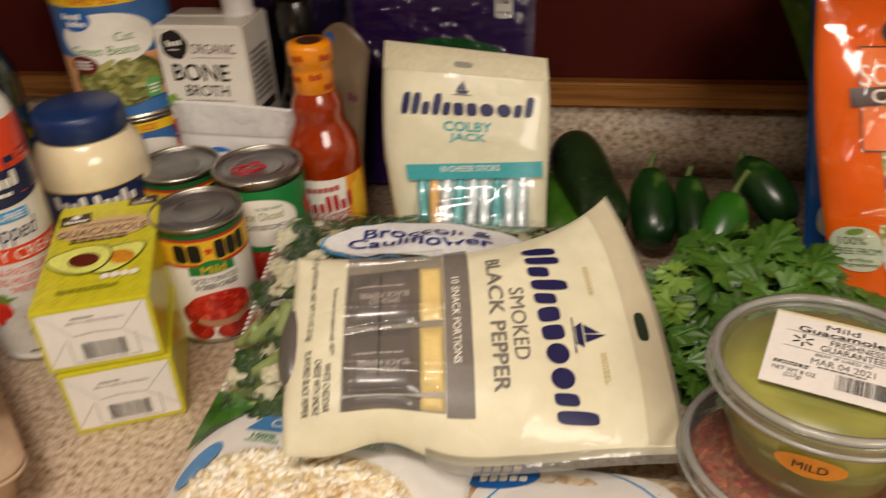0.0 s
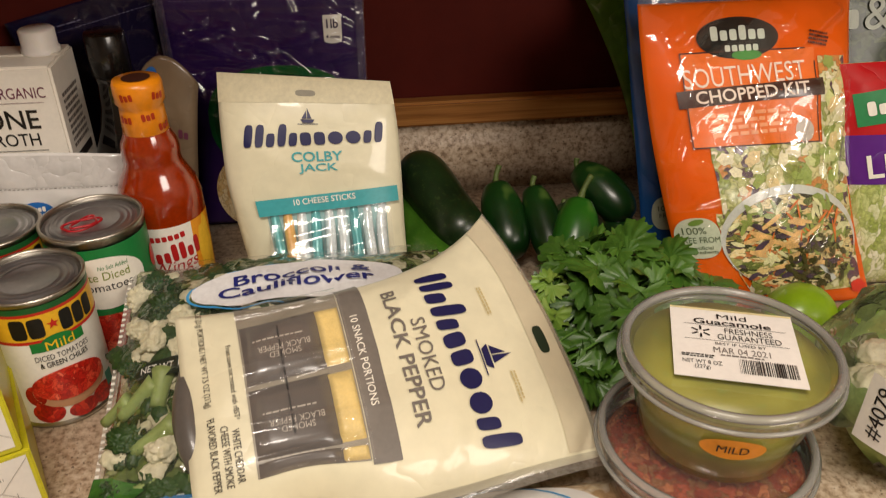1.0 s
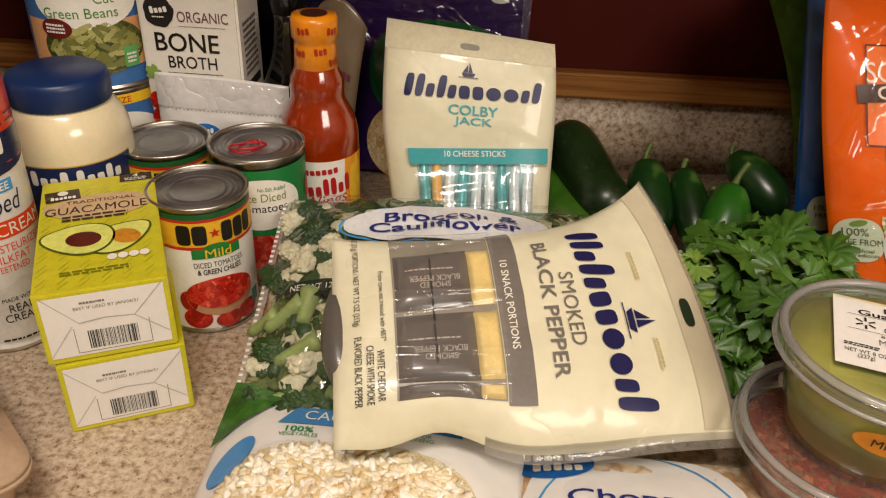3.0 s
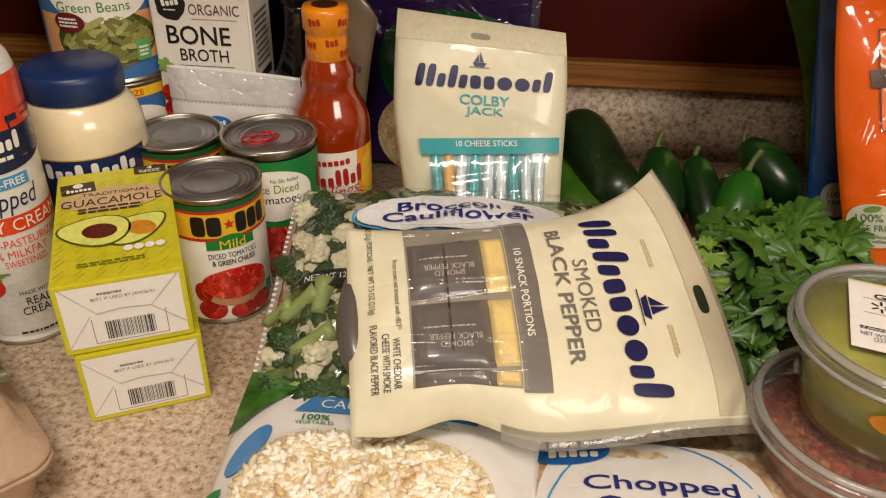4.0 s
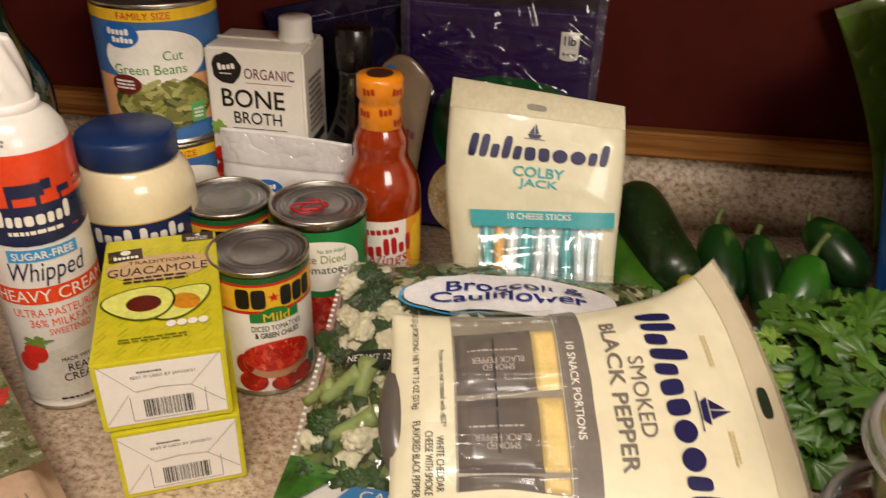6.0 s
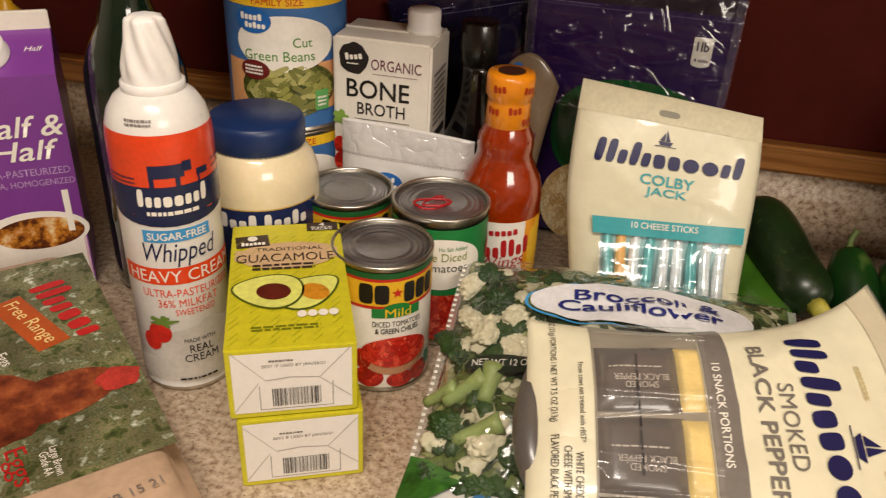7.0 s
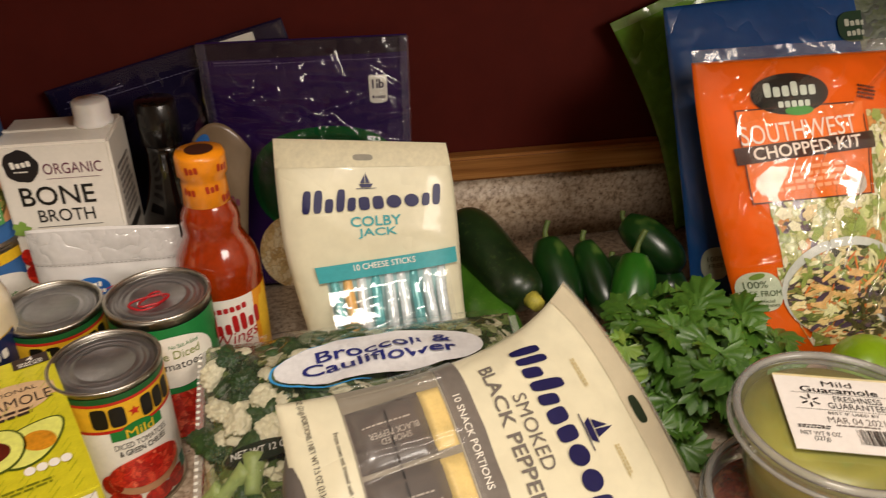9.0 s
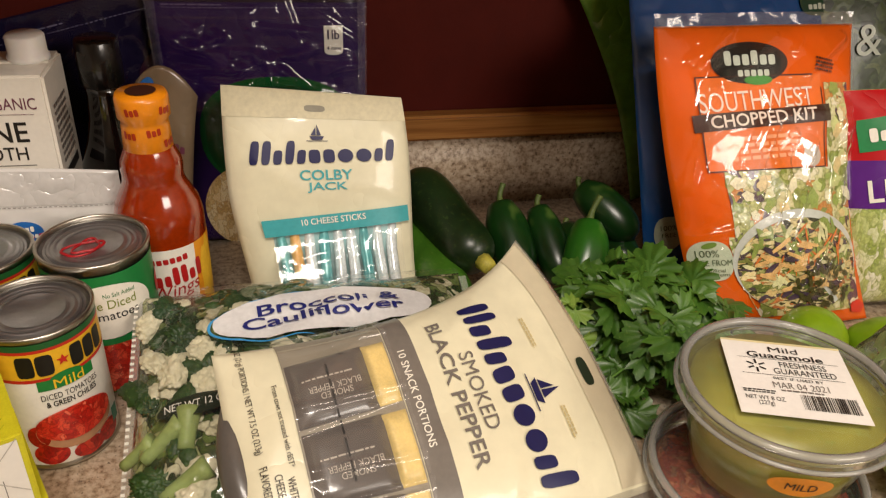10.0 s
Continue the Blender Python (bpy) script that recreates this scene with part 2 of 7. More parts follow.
def tube(points, radius, seg=10):
    """A round rod along points; radius: a number or a function of 0..1."""
    pts = [Vector(p) for p in points]
    v, f = [], []
    up = Vector((0.13, 0.21, 0.97))
    for j, p in enumerate(pts):
        d = (pts[min(j + 1, len(pts) - 1)] - pts[max(j - 1, 0)]).normalized()
        a = d.cross(up).normalized()
        b = d.cross(a)
        r = radius(j / (len(pts) - 1)) if callable(radius) else radius
        for i in range(seg):
            t = 2 * math.pi * i / seg
            v.append(p + r * (math.cos(t) * a + math.sin(t) * b))
    for j in range(len(pts) - 1):
        for i in range(seg):
            k = (i + 1) % seg
            f.append([j * seg + i, j * seg + k, (j + 1) * seg + k, (j + 1) * seg + i])
    f.append(list(range(seg))[::-1])
    f.append([(len(pts) - 1) * seg + i for i in range(seg)])
    return v, f


def box_bm(x0, y0, z0, x1, y1, z1, bevel=0.0, segs=2):
    bm = bmesh.new()
    bmesh.ops.create_cube(bm, size=1)
    for v in bm.verts:
        v.co = Vector((x0 + (v.co.x + 0.5) * (x1 - x0), y0 + (v.co.y + 0.5) * (y1 - y0), z0 + (v.co.z + 0.5) * (z1 - z0)))
    if bevel:
        bmesh.ops.bevel(bm, geom=bm.edges[:], offset=bevel, segments=segs, affect="EDGES")
    return bm


def torus(R, r, seg=40, ring=8, wob=0.0):
    v, f = [], []
    for i in range(seg):
        a = 2 * math.pi * i / seg
        rr = R * (1 + wob * math.sin(3 * a + 0.6))
        for j in range(ring):
            b = 2 * math.pi * j / ring
            v.append(((rr + r * math.cos(b)) * math.cos(a), (rr + r * math.cos(b)) * math.sin(a), r * math.sin(b)))
    for i in range(seg):
        for j in range(ring):
            f.append([i * ring + j, ((i + 1) % seg) * ring + j, ((i + 1) % seg) * ring + (j + 1) % ring, i * ring + (j + 1) % ring])
    return v, f


# ---- flat print: shapes in u, v metres, laid on a surface s(u, v, off) ----
def g_rect(u0, v0, u1, v1, step=0.006):
    nu, nv = max(1, math.ceil(abs(u1 - u0) / step)), max(1, math.ceil(abs(v1 - v0) / step))
    p = [(u0 + (u1 - u0) * i / nu, v0 + (v1 - v0) * j / nv) for j in range(nv + 1) for i in range(nu + 1)]
    f = [[j * (nu + 1) + i, j * (nu + 1) + i + 1, (j + 1) * (nu + 1) + i + 1, (j + 1) * (nu + 1) + i] for j in range(nv) for i in range(nu)]
    return p, f


def g_oval(uc, vc, ru, rv, seg=36, rings=4, turn=0.0, wob=0.0, power=1.0):
    p, f = [(uc, vc)], []
    ct, st = math.cos(radians(turn)), math.sin(radians(turn))
    for j in range(1, rings + 1):
        for i in range(seg):
            a = 2 * math.pi * i / seg
            k = j / rings * (1 + wob * math.sin(5 * a + 1.3) + 0.6 * wob * math.sin(9 * a))
            c, s = math.cos(a), math.sin(a)
            x, y = ru * k * math.copysign(abs(c) ** power, c), rv * k * math.copysign(abs(s) ** power, s)
            p.append((uc + x * ct - y * st, vc + x * st + y * ct))
    for i in range(seg):
        f.append([0, 1 + i, 1 + (i + 1) % seg])
    for j in range(rings - 1):
        for i in range(seg):
            k = (i + 1) % seg
            f.append([1 + j * seg + i, 1 + (j + 1) * seg + i, 1 + (j + 1) * seg + k, 1 + j * seg + k])
    return p, f


def g_pear(uc, vc, ru, rv, turn=0.0, slim=0.32):
    """An oval that narrows towards one end, as a halved avocado."""
    g = g_oval(0, 0, ru, rv)
    pts = [(q[0], q[1] * (1 - slim * q[0] / ru)) for q in g[0]]
    return g_turn(([(x + uc, y + vc) for x, y in pts], g[1]), uc, vc, turn)


def g_ring(uc, vc, ru, rv, w, seg=48):
    p, f = [], []
    for k in (0, w):
        for i in range(seg):
            a = 2 * math.pi * i / seg
            p.append((uc + (ru - k) * math.cos(a), vc + (rv - k) * math.sin(a)))
    for i in range(seg):
        k = (i + 1) % seg
        f.append([i, k, seg + k, seg + i])
    return p, f


def g_arc(uc, vc, ru, rv, w, a0, a1, seg=40):
    """Part of a ring, from one angle to another, thinning out at both ends."""
    p, f = [], []
    for i in range(seg + 1):
        t = i / seg
        a, k = radians(a0 + (a1 - a0) * t), w * math.sin(math.pi * (0.04 + 0.92 * t)) ** 0.6
        p += [(uc + ru * math.cos(a), vc + rv * math.sin(a)), (uc + (ru - k) * math.cos(a), vc + (rv - k) * math.sin(a))]
    for i in range(seg):
        f.append([2 * i, 2 * i + 2, 2 * i + 3, 2 * i + 1])
    return p, f


def g_turn(g, uc, vc, deg):
    c, s = math.cos(radians(deg)), math.sin(radians(deg))
    return [(uc + (q[0] - uc) * c - (q[1] - vc) * s, vc + (q[0] - uc) * s + (q[1] - vc) * c, *q[2:]) for q in g[0]], g[1]


def g_join(*gs):
    """Shapes as one print; each lies a hair above the one before, so that none share a plane."""
    p, f = [], []
    for n, (gp, gf) in enumerate(gs):
        k = len(p)
        p += [(q[0], q[1], (q[2] if len(q) > 2 else 0.0) + 0.00006 * (n % 5)) for q in gp]
        f += [[i + k for i in q] for q in gf]
    return p, f


def g_text(body, uc, vc, w, h, turn=0.0, bold=0.0, shear=0.0, fine=0.0):
    """The words, fitted into w x h metres round (uc, vc), turned by degrees."""
    cu = bpy.data.curves.new("words", "FONT")
    bold = 0.0 if "M" in body or "g" in body else min(bold, 0.015)
    cu.body, cu.size, cu.offset, cu.shear, cu.resolution_u = body, 1.0, bold, shear, 3
    cu.align_x = "CENTER"
    cu.space_line = 0.85
    ob = new("words", cu)
    me = bpy.data.meshes.new_from_object(ob.evaluated_get(bpy.context.evaluated_depsgraph_get()))
    bpy.data.objects.remove(ob)
    bpy.data.curves.remove(cu)
    xs = [v.co.x for v in me.vertices]
    ys = [v.co.y for v in me.vertices]
    x0, x1, y0, y1 = min(xs), max(xs), min(ys), max(ys)
    kx, ky = w / (x1 - x0), h / (y1 - y0)
    bm = bmesh.new()
    bm.from_mesh(me)
    bpy.data.meshes.remove(me)
    for v in bm.verts:
        v.co = ((v.co.x - (x0 + x1) / 2) * kx, (v.co.y - (y0 + y1) / 2) * ky, 0)
    if fine:
        for _ in range(3):
            long = [e for e in bm.edges if e.calc_length() > fine]
            if not long:
                break
            bmesh.ops.subdivide_edges(bm, edges=long, cuts=1)
            bmesh.ops.triangulate(bm, faces=[q for q in bm.faces if len(q.verts) > 3])
    bm.verts.index_update()
    p = [(v.co.x + uc, v.co.y + vc) for v in bm.verts]
    f = [[v.index for v in q.verts] for q in bm.faces]
    bm.free()
    return g_turn((p, f), uc, vc, turn) if turn else (p, f)


def g_bars(uc, vc, w, h, heights, turn=0.0, fill=0.68):
    """A plain mark in place of a maker's name: upright bars of uneven height on one line."""
    n = len(heights)
    s = w / n
    g = g_join(*[g_oval(uc - w / 2 + s * (i + 0.5), vc - h / 2 + h * q / 2, s * fill / 2 * 1.15, h * q / 2, 16, 3, 0, 0, 0.45) for i, q in enumerate(heights)])
    return g_turn(g, uc, vc, turn) if turn else g


def g_mark(uc, vc, w, h, kinds, slant=0.18, turn=0.0):
    """A maker's mark as plain leaning strokes and dots: l a tall stroke, i a short one, o a dot, m a double dot."""
    wide = {"l": 0.62, "i": 0.62, "o": 1.0, "m": 1.55}
    s = w / sum(wide[k] for k in kinds)
    out, u = [], uc - w / 2
    for k in kinds:
        d, b = wide[k] * s, vc - h / 2
        c = u + d / 2
        tall = (1.0 if k == "l" else 0.60) * h
        if k == "o":
            out.append(g_oval(c + slant * tall / 2, b + tall / 2, d * 0.42, tall / 2, 18, 3))
        elif k == "m":
            out += [g_oval(c + q * d * 0.25 + slant * tall / 2, b + tall / 2, d * 0.20, tall / 2, 16, 3, 0, 0, 0.6) for q in (-1, 1)]
        else:
            p_, f_ = g_oval(c, b + tall / 2, d * 0.37, tall / 2, 20, 4, 0, 0, 0.55)
            out.append(([(x + slant * (y - b), y) for x, y in p_], f_))
        u += d
    g = g_join(*out)
    return g_turn(g, uc, vc, turn) if turn else g


def g_lines(uc, vc, w, h, rows, seed=1, turn=0.0):
    """Unreadable small print: rows of short bars."""
    rnd = random.Random(seed)
    out = []
    for r in range(rows):
        v = vc + h / 2 - h * (r + 0.5) / rows
        u = uc - w / 2
        end = uc + w / 2 - rnd.uniform(0, 0.15) * w
        while u < end:
            ln = min(rnd.uniform(0.05, 0.16) * w, end - u)
            out.append(g_rect(u, v - h / rows * 0.28, u + ln, v + h / rows * 0.28, 0.004))
            u += ln + 0.025 * w
    g = g_join(*out)
    return g_turn(g, uc, vc, turn) if turn else g


def g_barcode(uc, vc, w, h, seed=3, turn=0.0):
    rnd = random.Random(seed)
    out, u = [], uc - w / 2
    while u < uc + w / 2:
        k = rnd.choice((0.004, 0.008, 0.012, 0.018)) * w * 1.3
        out.append(g_rect(u, vc - h / 2, u + k, vc + h / 2, 0.01))
        u += k + rnd.choice((0.006, 0.012, 0.018)) * w * 1.2
    g = g_join(*out)
    return g_turn(g, uc, vc, turn) if turn else g


def lay(name, g, surf, material, parent, off=0.0005, label=""):
    """Print a flat shape on a surface, as a part."""
    return part(name, ([surf(q[0], q[1], off + (q[2] if len(q) > 2 else 0.0)) for q in g[0]], [q for q in g[1]]), material, parent, label)


def lay_strokes(name, g, surf, material, parent, off=0.0005, label=""):
    """Print a mark whose strokes stand apart: each stroke is a part of its own."""
    root_of = list(range(len(g[0])))

    def find(i):
        while root_of[i] != i:
            i = root_of[i]
        return i
    for q in g[1]:
        for i in q[1:]:
            root_of[find(i)] = find(q[0])
    sets = {}
    for q in g[1]:
        sets.setdefault(find(q[0]), []).append(q)
    for faces in sets.values():
        used = sorted({i for q in faces for i in q})
        at = {i: k for k, i in enumerate(used)}
        lay(name, ([g[0][i] for i in used], [[at[i] for i in q] for q in faces]), surf, material, parent, off, label)


def round_surf(profile, facing):
    """The outside of a lathe: u metres round from the facing direction (degrees), v the height."""
    def s(u, v, off):
        for (r0, z0), (r1, z1) in zip(profile, profile[1:]):
            if z0 <= v <= z1:
                r = r0 + (r1 - r0) * (v - z0) / max(z1 - z0, 1e-9)
                break
        else:
            r = profile[-1][0]
        R = max(r, 0.004)
        a = radians(facing) + u / R
        return Vector(((R + off) * math.cos(a), (R + off) * math.sin(a), v))
    return s


def flat_surf(o, ux, vx):
    o, ux, vx = Vector(o), Vector(ux).normalized(), Vector(vx).normalized()
    n = ux.cross(vx)
    return lambda u, v, off: o + ux * u + vx * v + n * off


class Bag:
    """A filled or empty pouch: lower left corner, right and up directions, size, thickness and its wrinkles."""

    def __init__(self, o, right, up, w, h, thick, seed, wrinkle=0.0015, freq=28, belly=0.5, power=4, back=0.6, lumps=0.0, lfreq=40, curl=None):
        self.o, self.ux = Vector(o), Vector(right).normalized()
        n = self.ux.cross(Vector(up)).normalized()
        self.n, self.vx = n, n.cross(self.ux)
        self.w, self.h, self.thick, self.seed = w, h, thick, seed
        self.wrinkle, self.freq, self.belly, self.power, self.back, self.lumps, self.lfreq, self.curl = wrinkle, freq, belly, power, back, lumps, lfreq, curl

    def height(self, u, v, side=1):
        a, b = min(max(u / self.w, 0), 1), min(max(v / self.h, 0), 1)
        e = max(0, 1 - abs(2 * a - 1) ** self.power) ** 0.75
        # fullest at the height called belly
        q = b / self.belly - 1 if b < self.belly else (b - self.belly) / (1 - self.belly)
        e *= max(0, 1 - abs(q) ** (self.power * 0.7)) ** 0.75
        k = noise.noise(Vector((u * self.freq, v * self.freq * 0.8, self.seed)))
        c = 1 - abs(noise.noise(Vector((u * self.freq * 0.6 + v * 9, v * self.freq * 0.5, self.seed + 7.7)))) * 2
        hgt = self.thick * e + (k * 0.7 + max(0, c) ** 4 * 0.6) * self.wrinkle * (0.35 + 0.65 * e)
        if self.lumps:
            d = noise.voronoi(Vector((u * self.lfreq, v * self.lfreq, self.seed)))[0][0]
            hgt += self.lumps * e * max(0, 1 - d * 1.4)
        return hgt if side > 0 else -self.back * self.thick * e - 0.0006

    def __call__(self, u, v, off=0.0, side=1):
        p = self.o + self.ux * u + self.vx * v + self.n * (self.height(u, v, side) + off)
        return p + self.curl(u, v) if self.curl else p

    def mesh(self, step=0.004):
        nu, nv = max(8, round(self.w / step)), max(8, round(self.h / step))
        v, f = [], []
        for side in (1, -1):
            for j in range(nv + 1):
                for i in range(nu + 1):
                    v.append(self(self.w * i / nu, self.h * j / nv, 0, side))
        k = (nu + 1) * (nv + 1)
        for j in range(nv):
            for i in range(nu):
                a = j * (nu + 1) + i
                f.append([a, a + 1, a + nu + 2, a + nu + 1])
                f.append([k + a, k + a + nu + 1, k + a + nu + 2, k + a + 1])
        rim = [i for i in range(nu + 1)] + [j * (nu + 1) + nu for j in range(1, nv + 1)] + [nv * (nu + 1) + i for i in range(nu - 1, -1, -1)] + [j * (nu + 1) for j in range(nv - 1, 0, -1)]
        for a, b in zip(rim, rim[1:] + rim[:1]):
            f.append([b, a, k + a, k + b])
        return v, f


def ridged(surf, lines):
    """The same surface with long folds along straight lines (u0, v0, u1, v1, height, width)."""
    def s(u, v, off):
        for u0, v0, u1, v1, a, w in lines:
            du, dv = u1 - u0, v1 - v0
            t = min(1, max(0, ((u - u0) * du + (v - v0) * dv) / (du * du + dv * dv)))
            d = math.hypot(u - u0 - du * t, v - v0 - dv * t)
            off += a * math.exp(-(d / w) ** 2)
        return surf(u, v, off)
    return s


def creases(w, v0, v1, n, seed, lean=-12):
    """Short chance folds of stiff clear film, most of them lying across."""
    r = random.Random(seed)
    out = []
    for _ in range(n):
        u, v, a, ln = r.uniform(0.05, 0.95) * w, r.uniform(v0, v1), radians(r.gauss(lean, 32)), r.uniform(0.006, 0.030)
        wide = r.uniform(0.0022, 0.0045)
        out.append((u - ln * math.cos(a), v - ln * math.sin(a), u + ln * math.cos(a), v + ln * math.sin(a), wide * r.uniform(0.5, 1.0), wide))
    return out


# ---- common materials ----
LAM, OAK = laminate(), oak()
STEEL = mat("can_steel", "#c2bcb0", 0.3, 1.0, 0.12, 40, 0.0002, 400)
STEEL_DARK = mat("can_lid_steel", "#bdbdbe", 0.42, 1.0, 0.12, 30, 0.0002, 300)
WHITE = mat("white_print", "#efeade", 0.42, vary=0.05)
PAPER = mat("white_label_paper", "#f4f1ea", 0.6, vary=0.04, bump=0.0001, bscale=500)
BLACK = mat("black_print", "#16130f", 0.45)
NAVY = mat("navy_print", "#1c1c4e", 0.4)
RED = mat("red_print", "#c1261c", 0.4)
YELLOW = mat("yellow_print", "#f0c22a", 0.4)
GREEN = mat("green_print", "#1f7a35", 0.4)
GREY = mat("grey_print", "#77706a", 0.4)
BLUE = mat("blue_print", "#1f62ad", 0.4)
TEAL = mat("teal_print", "#43a5ab", 0.38)
CREAM = bagfilm("cream_film", "#e3ddbe", 0.36)
CLEAR = film("clear_film")

# ---- setting ----
WALL_RED = mat("maroon_wall_paint", "#581d16", 0.75, vary=0.10, scale=5, bump=0.0003, bscale=160)
WALL_RED.node_tree.nodes["Principled BSDF"].inputs["Specular IOR Level"].default_value = 0.15
ROOM = mat("warm_white_paint", "#d8cfc0", 0.8, vary=0.05, scale=3)
single("worktop", box_bm(-1.3, -0.1, -0.04, 1.3, 0.88, 0.0, 0.003), LAM, "speckled beige laminate kitchen worktop", "worktop", kind="structure")
single("backsplash", box_bm(-1.3, 0.872, 0.0, 1.3, 0.8795, 0.083), LAM, "low speckled laminate upstand behind the worktop", "backsplash", kind="structure")
single("trim", box_bm(-1.3, 0.860, 0.083, 1.3, 0.880, 0.110, 0.003), OAK, "honey oak strip along the top of the upstand", "trim", kind="structure", smooth=False)
single("wall_north", box_bm(-2.0, 0.880, -0.9, 2.0, 0.98, 1.6), WALL_RED, "dark maroon painted kitchen wall", "wall", kind="structure", smooth=False)
single("wall_south", box_bm(-2.0, -2.6, -0.9, 2.0, -2.5, 1.6), ROOM, "plain warm white kitchen wall", "wall", kind="structure", smooth=False)
single("wall_west", box_bm(-2.1, -2.6, -0.9, -2.0, 0.98, 1.6), ROOM, "plain warm white kitchen wall", "wall", kind="structure", smooth=False)
single("wall_east", box_bm(2.0, -2.6, -0.9, 2.1, 0.98, 1.6), ROOM, "plain warm white kitchen wall", "wall", kind="structure", smooth=False)
single("ceiling", box_bm(-2.1, -2.6, 1.6, 2.1, 0.98, 1.65), ROOM, "plain white ceiling", "ceiling", kind="structure", smooth=False)
single("floor", box_bm(-2.1, -2.6, -0.95, 2.1, 0.98, -0.9), mat("brown_floor", "#6d5540", 0.5), "plain brown kitchen floor", "floor", kind="structure", smooth=False)
# out of view: added to keep the ceiling lamp off the wall and back row
single("upper_cabinet", box_bm(-1.3, 0.55, 0.445, 1.3, 0.8795, 1.2), OAK, "unseen plain oak wall cabinet, added to shade the wall and back row", "cabinet", kind="structure", smooth=False)
plate = thing("outlet_plate", (-0.585, 0.88, 0.225), "white plastic outlet cover on the maroon wall", "outlet")
part("cover", box_bm(-0.038, -0.006, -0.02, 0.035, 0.0, 0.095, 0.003), mat("white_plastic", "#e6e2d8", 0.35), plate)


# ---- tins ----
def tin_shell(root, R, h, lid=STEEL_DARK):
    part("body", lathe([(R - 0.002, 0.0), (R + 0.0008, 0.0008), (R + 0.0008, 0.003), (R - 0.0006, 0.0042), (R - 0.0006, h - 0.0046), (R + 0.0008, h - 0.0034), (R + 0.0009, h - 0.0008), (R + 0.0003, h), (R - 0.0012, h), (R - 0.0018, h - 0.001), (R - 0.0018, h - 0.004)], 64, False), STEEL, root, "bare steel seams")
    r = R - 0.0018
    part("lid", lathe([(0.0002, h - 0.0036), (r * 0.55, h - 0.0036), (r * 0.58, h - 0.0026), (r * 0.61, h - 0.0036), (r * 0.70, h - 0.0036), (r * 0.73, h - 0.0024), (r * 0.76, h - 0.0038), (r * 0.80, h - 0.0038), (r * 0.83, h - 0.0022), (r * 0.86, h - 0.0046), (r * 0.90, h - 0.0028), (r * 0.94, h - 0.0050), (r, h - 0.0040)][::-1], 56), lid, root, "ribbed grey steel lid")


def band(root, name, R, z0, z1, material, label=""):
    part(name, lathe([(R, z0), (R, z1)], 64, False), material, root, label)


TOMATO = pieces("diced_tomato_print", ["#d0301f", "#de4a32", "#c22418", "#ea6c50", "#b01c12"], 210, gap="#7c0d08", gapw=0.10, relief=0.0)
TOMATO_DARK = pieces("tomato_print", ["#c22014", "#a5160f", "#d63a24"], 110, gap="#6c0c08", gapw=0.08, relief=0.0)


def tomato_chili_tin(loc, facing):
    R, h = 0.0364, 0.109
    root = thing("tomato_tin", loc, "small tin of diced tomatoes with yellow and white label", "food tin", "tins of tomatoes with chilies")
    tin_shell(root, R, h)
    s = round_surf([(R, 0.0), (R, h)], facing)
    band(root, "label", R, 0.0045, 0.1030, WHITE, "white paper label")
    band(root, "green_stripe", R + 0.0002, 0.0995, 0.1042, mat("dark_green_print", "#1d5a2a", 0.4))
    band(root, "red_stripe", R + 0.0002, 0.0972, 0.0995, RED)
    band(root, "yellow_stripe", R + 0.0002, 0.0775, 0.0972, mat("mustard_print", "#e8b528", 0.4))
    band(root, "red_stripe", R + 0.0003, 0.0750, 0.0775, RED)
    lay_strokes("mark_stroke", g_join(g_bars(-0.0165, 0.0875, 0.0225, 0.0165, [1, 0.97], fill=0.80), g_bars(0.0185, 0.0875, 0.0285, 0.0165, [1, 0.97, 1], fill=0.80)), s, BLACK, root, 0.0006, "black plain mark")
    st = [(0.0042 * (1 if i % 2 == 0 else 0.42) * math.sin(math.pi * i / 5), 0.0880 + 0.0042 * (1 if i % 2 == 0 else 0.42) * math.cos(math.pi * i / 5)) for i in range(10)]
    lay("star", (st + [(0, 0.0880)], [[10, i, (i + 1) % 10] for i in range(10)]), s, RED, root, 0.0008)
    lay("badge", g_join(g_rect(-0.018, 0.0675, 0.018, 0.0755), g_oval(0, 0.0735, 0.011, 0.006)), s, GREEN, root, 0.0006)
    lay("writing", g_text("Mild", 0.001, 0.0716, 0.019, 0.0072, bold=0.02), s, YELLOW, root, 0.0009)
    lay("writing", g_text("DICED TOMATOES", 0.001, 0.0620, 0.037, 0.0046, bold=0.02), s, BLACK, root, 0.0006)
    lay("writing", g_text("& GREEN CHILIES", 0.001, 0.0560, 0.033, 0.0046, bold=0.02), s, BLACK, root, 0.0006)
    lay("whole_tomato_print", g_join(g_oval(-0.020, 0.014, 0.011, 0.009), g_oval(0.004, 0.011, 0.011, 0.007), g_oval(0.021, 0.013, 0.010, 0.008), g_oval(-0.025, 0.030, 0.007, 0.009)), s, TOMATO_DARK, root, 0.0005)
    lay("bowl_print", g_oval(0.0, 0.0320, 0.0265, 0.0155), s, mat("bowl_print_tan", "#b98a66", 0.4), root, 0.0007)
    lay("diced_tomato_print", g_oval(0.0, 0.0370, 0.0255, 0.0135), s, TOMATO, root, 0.0013)
    lay("seal_print", g_rect(0.026, 0.014, 0.034, 0.026), s, mat("pale_green_print", "#3d8a72", 0.4), root, 0.0010)
    return root


tin = tomato_chili_tin((-0.2320, 0.5745, 0.0), -57)
copy_thing(tin, pose(-0.2840, 0.6530, 0.0, 0, 0, -6))


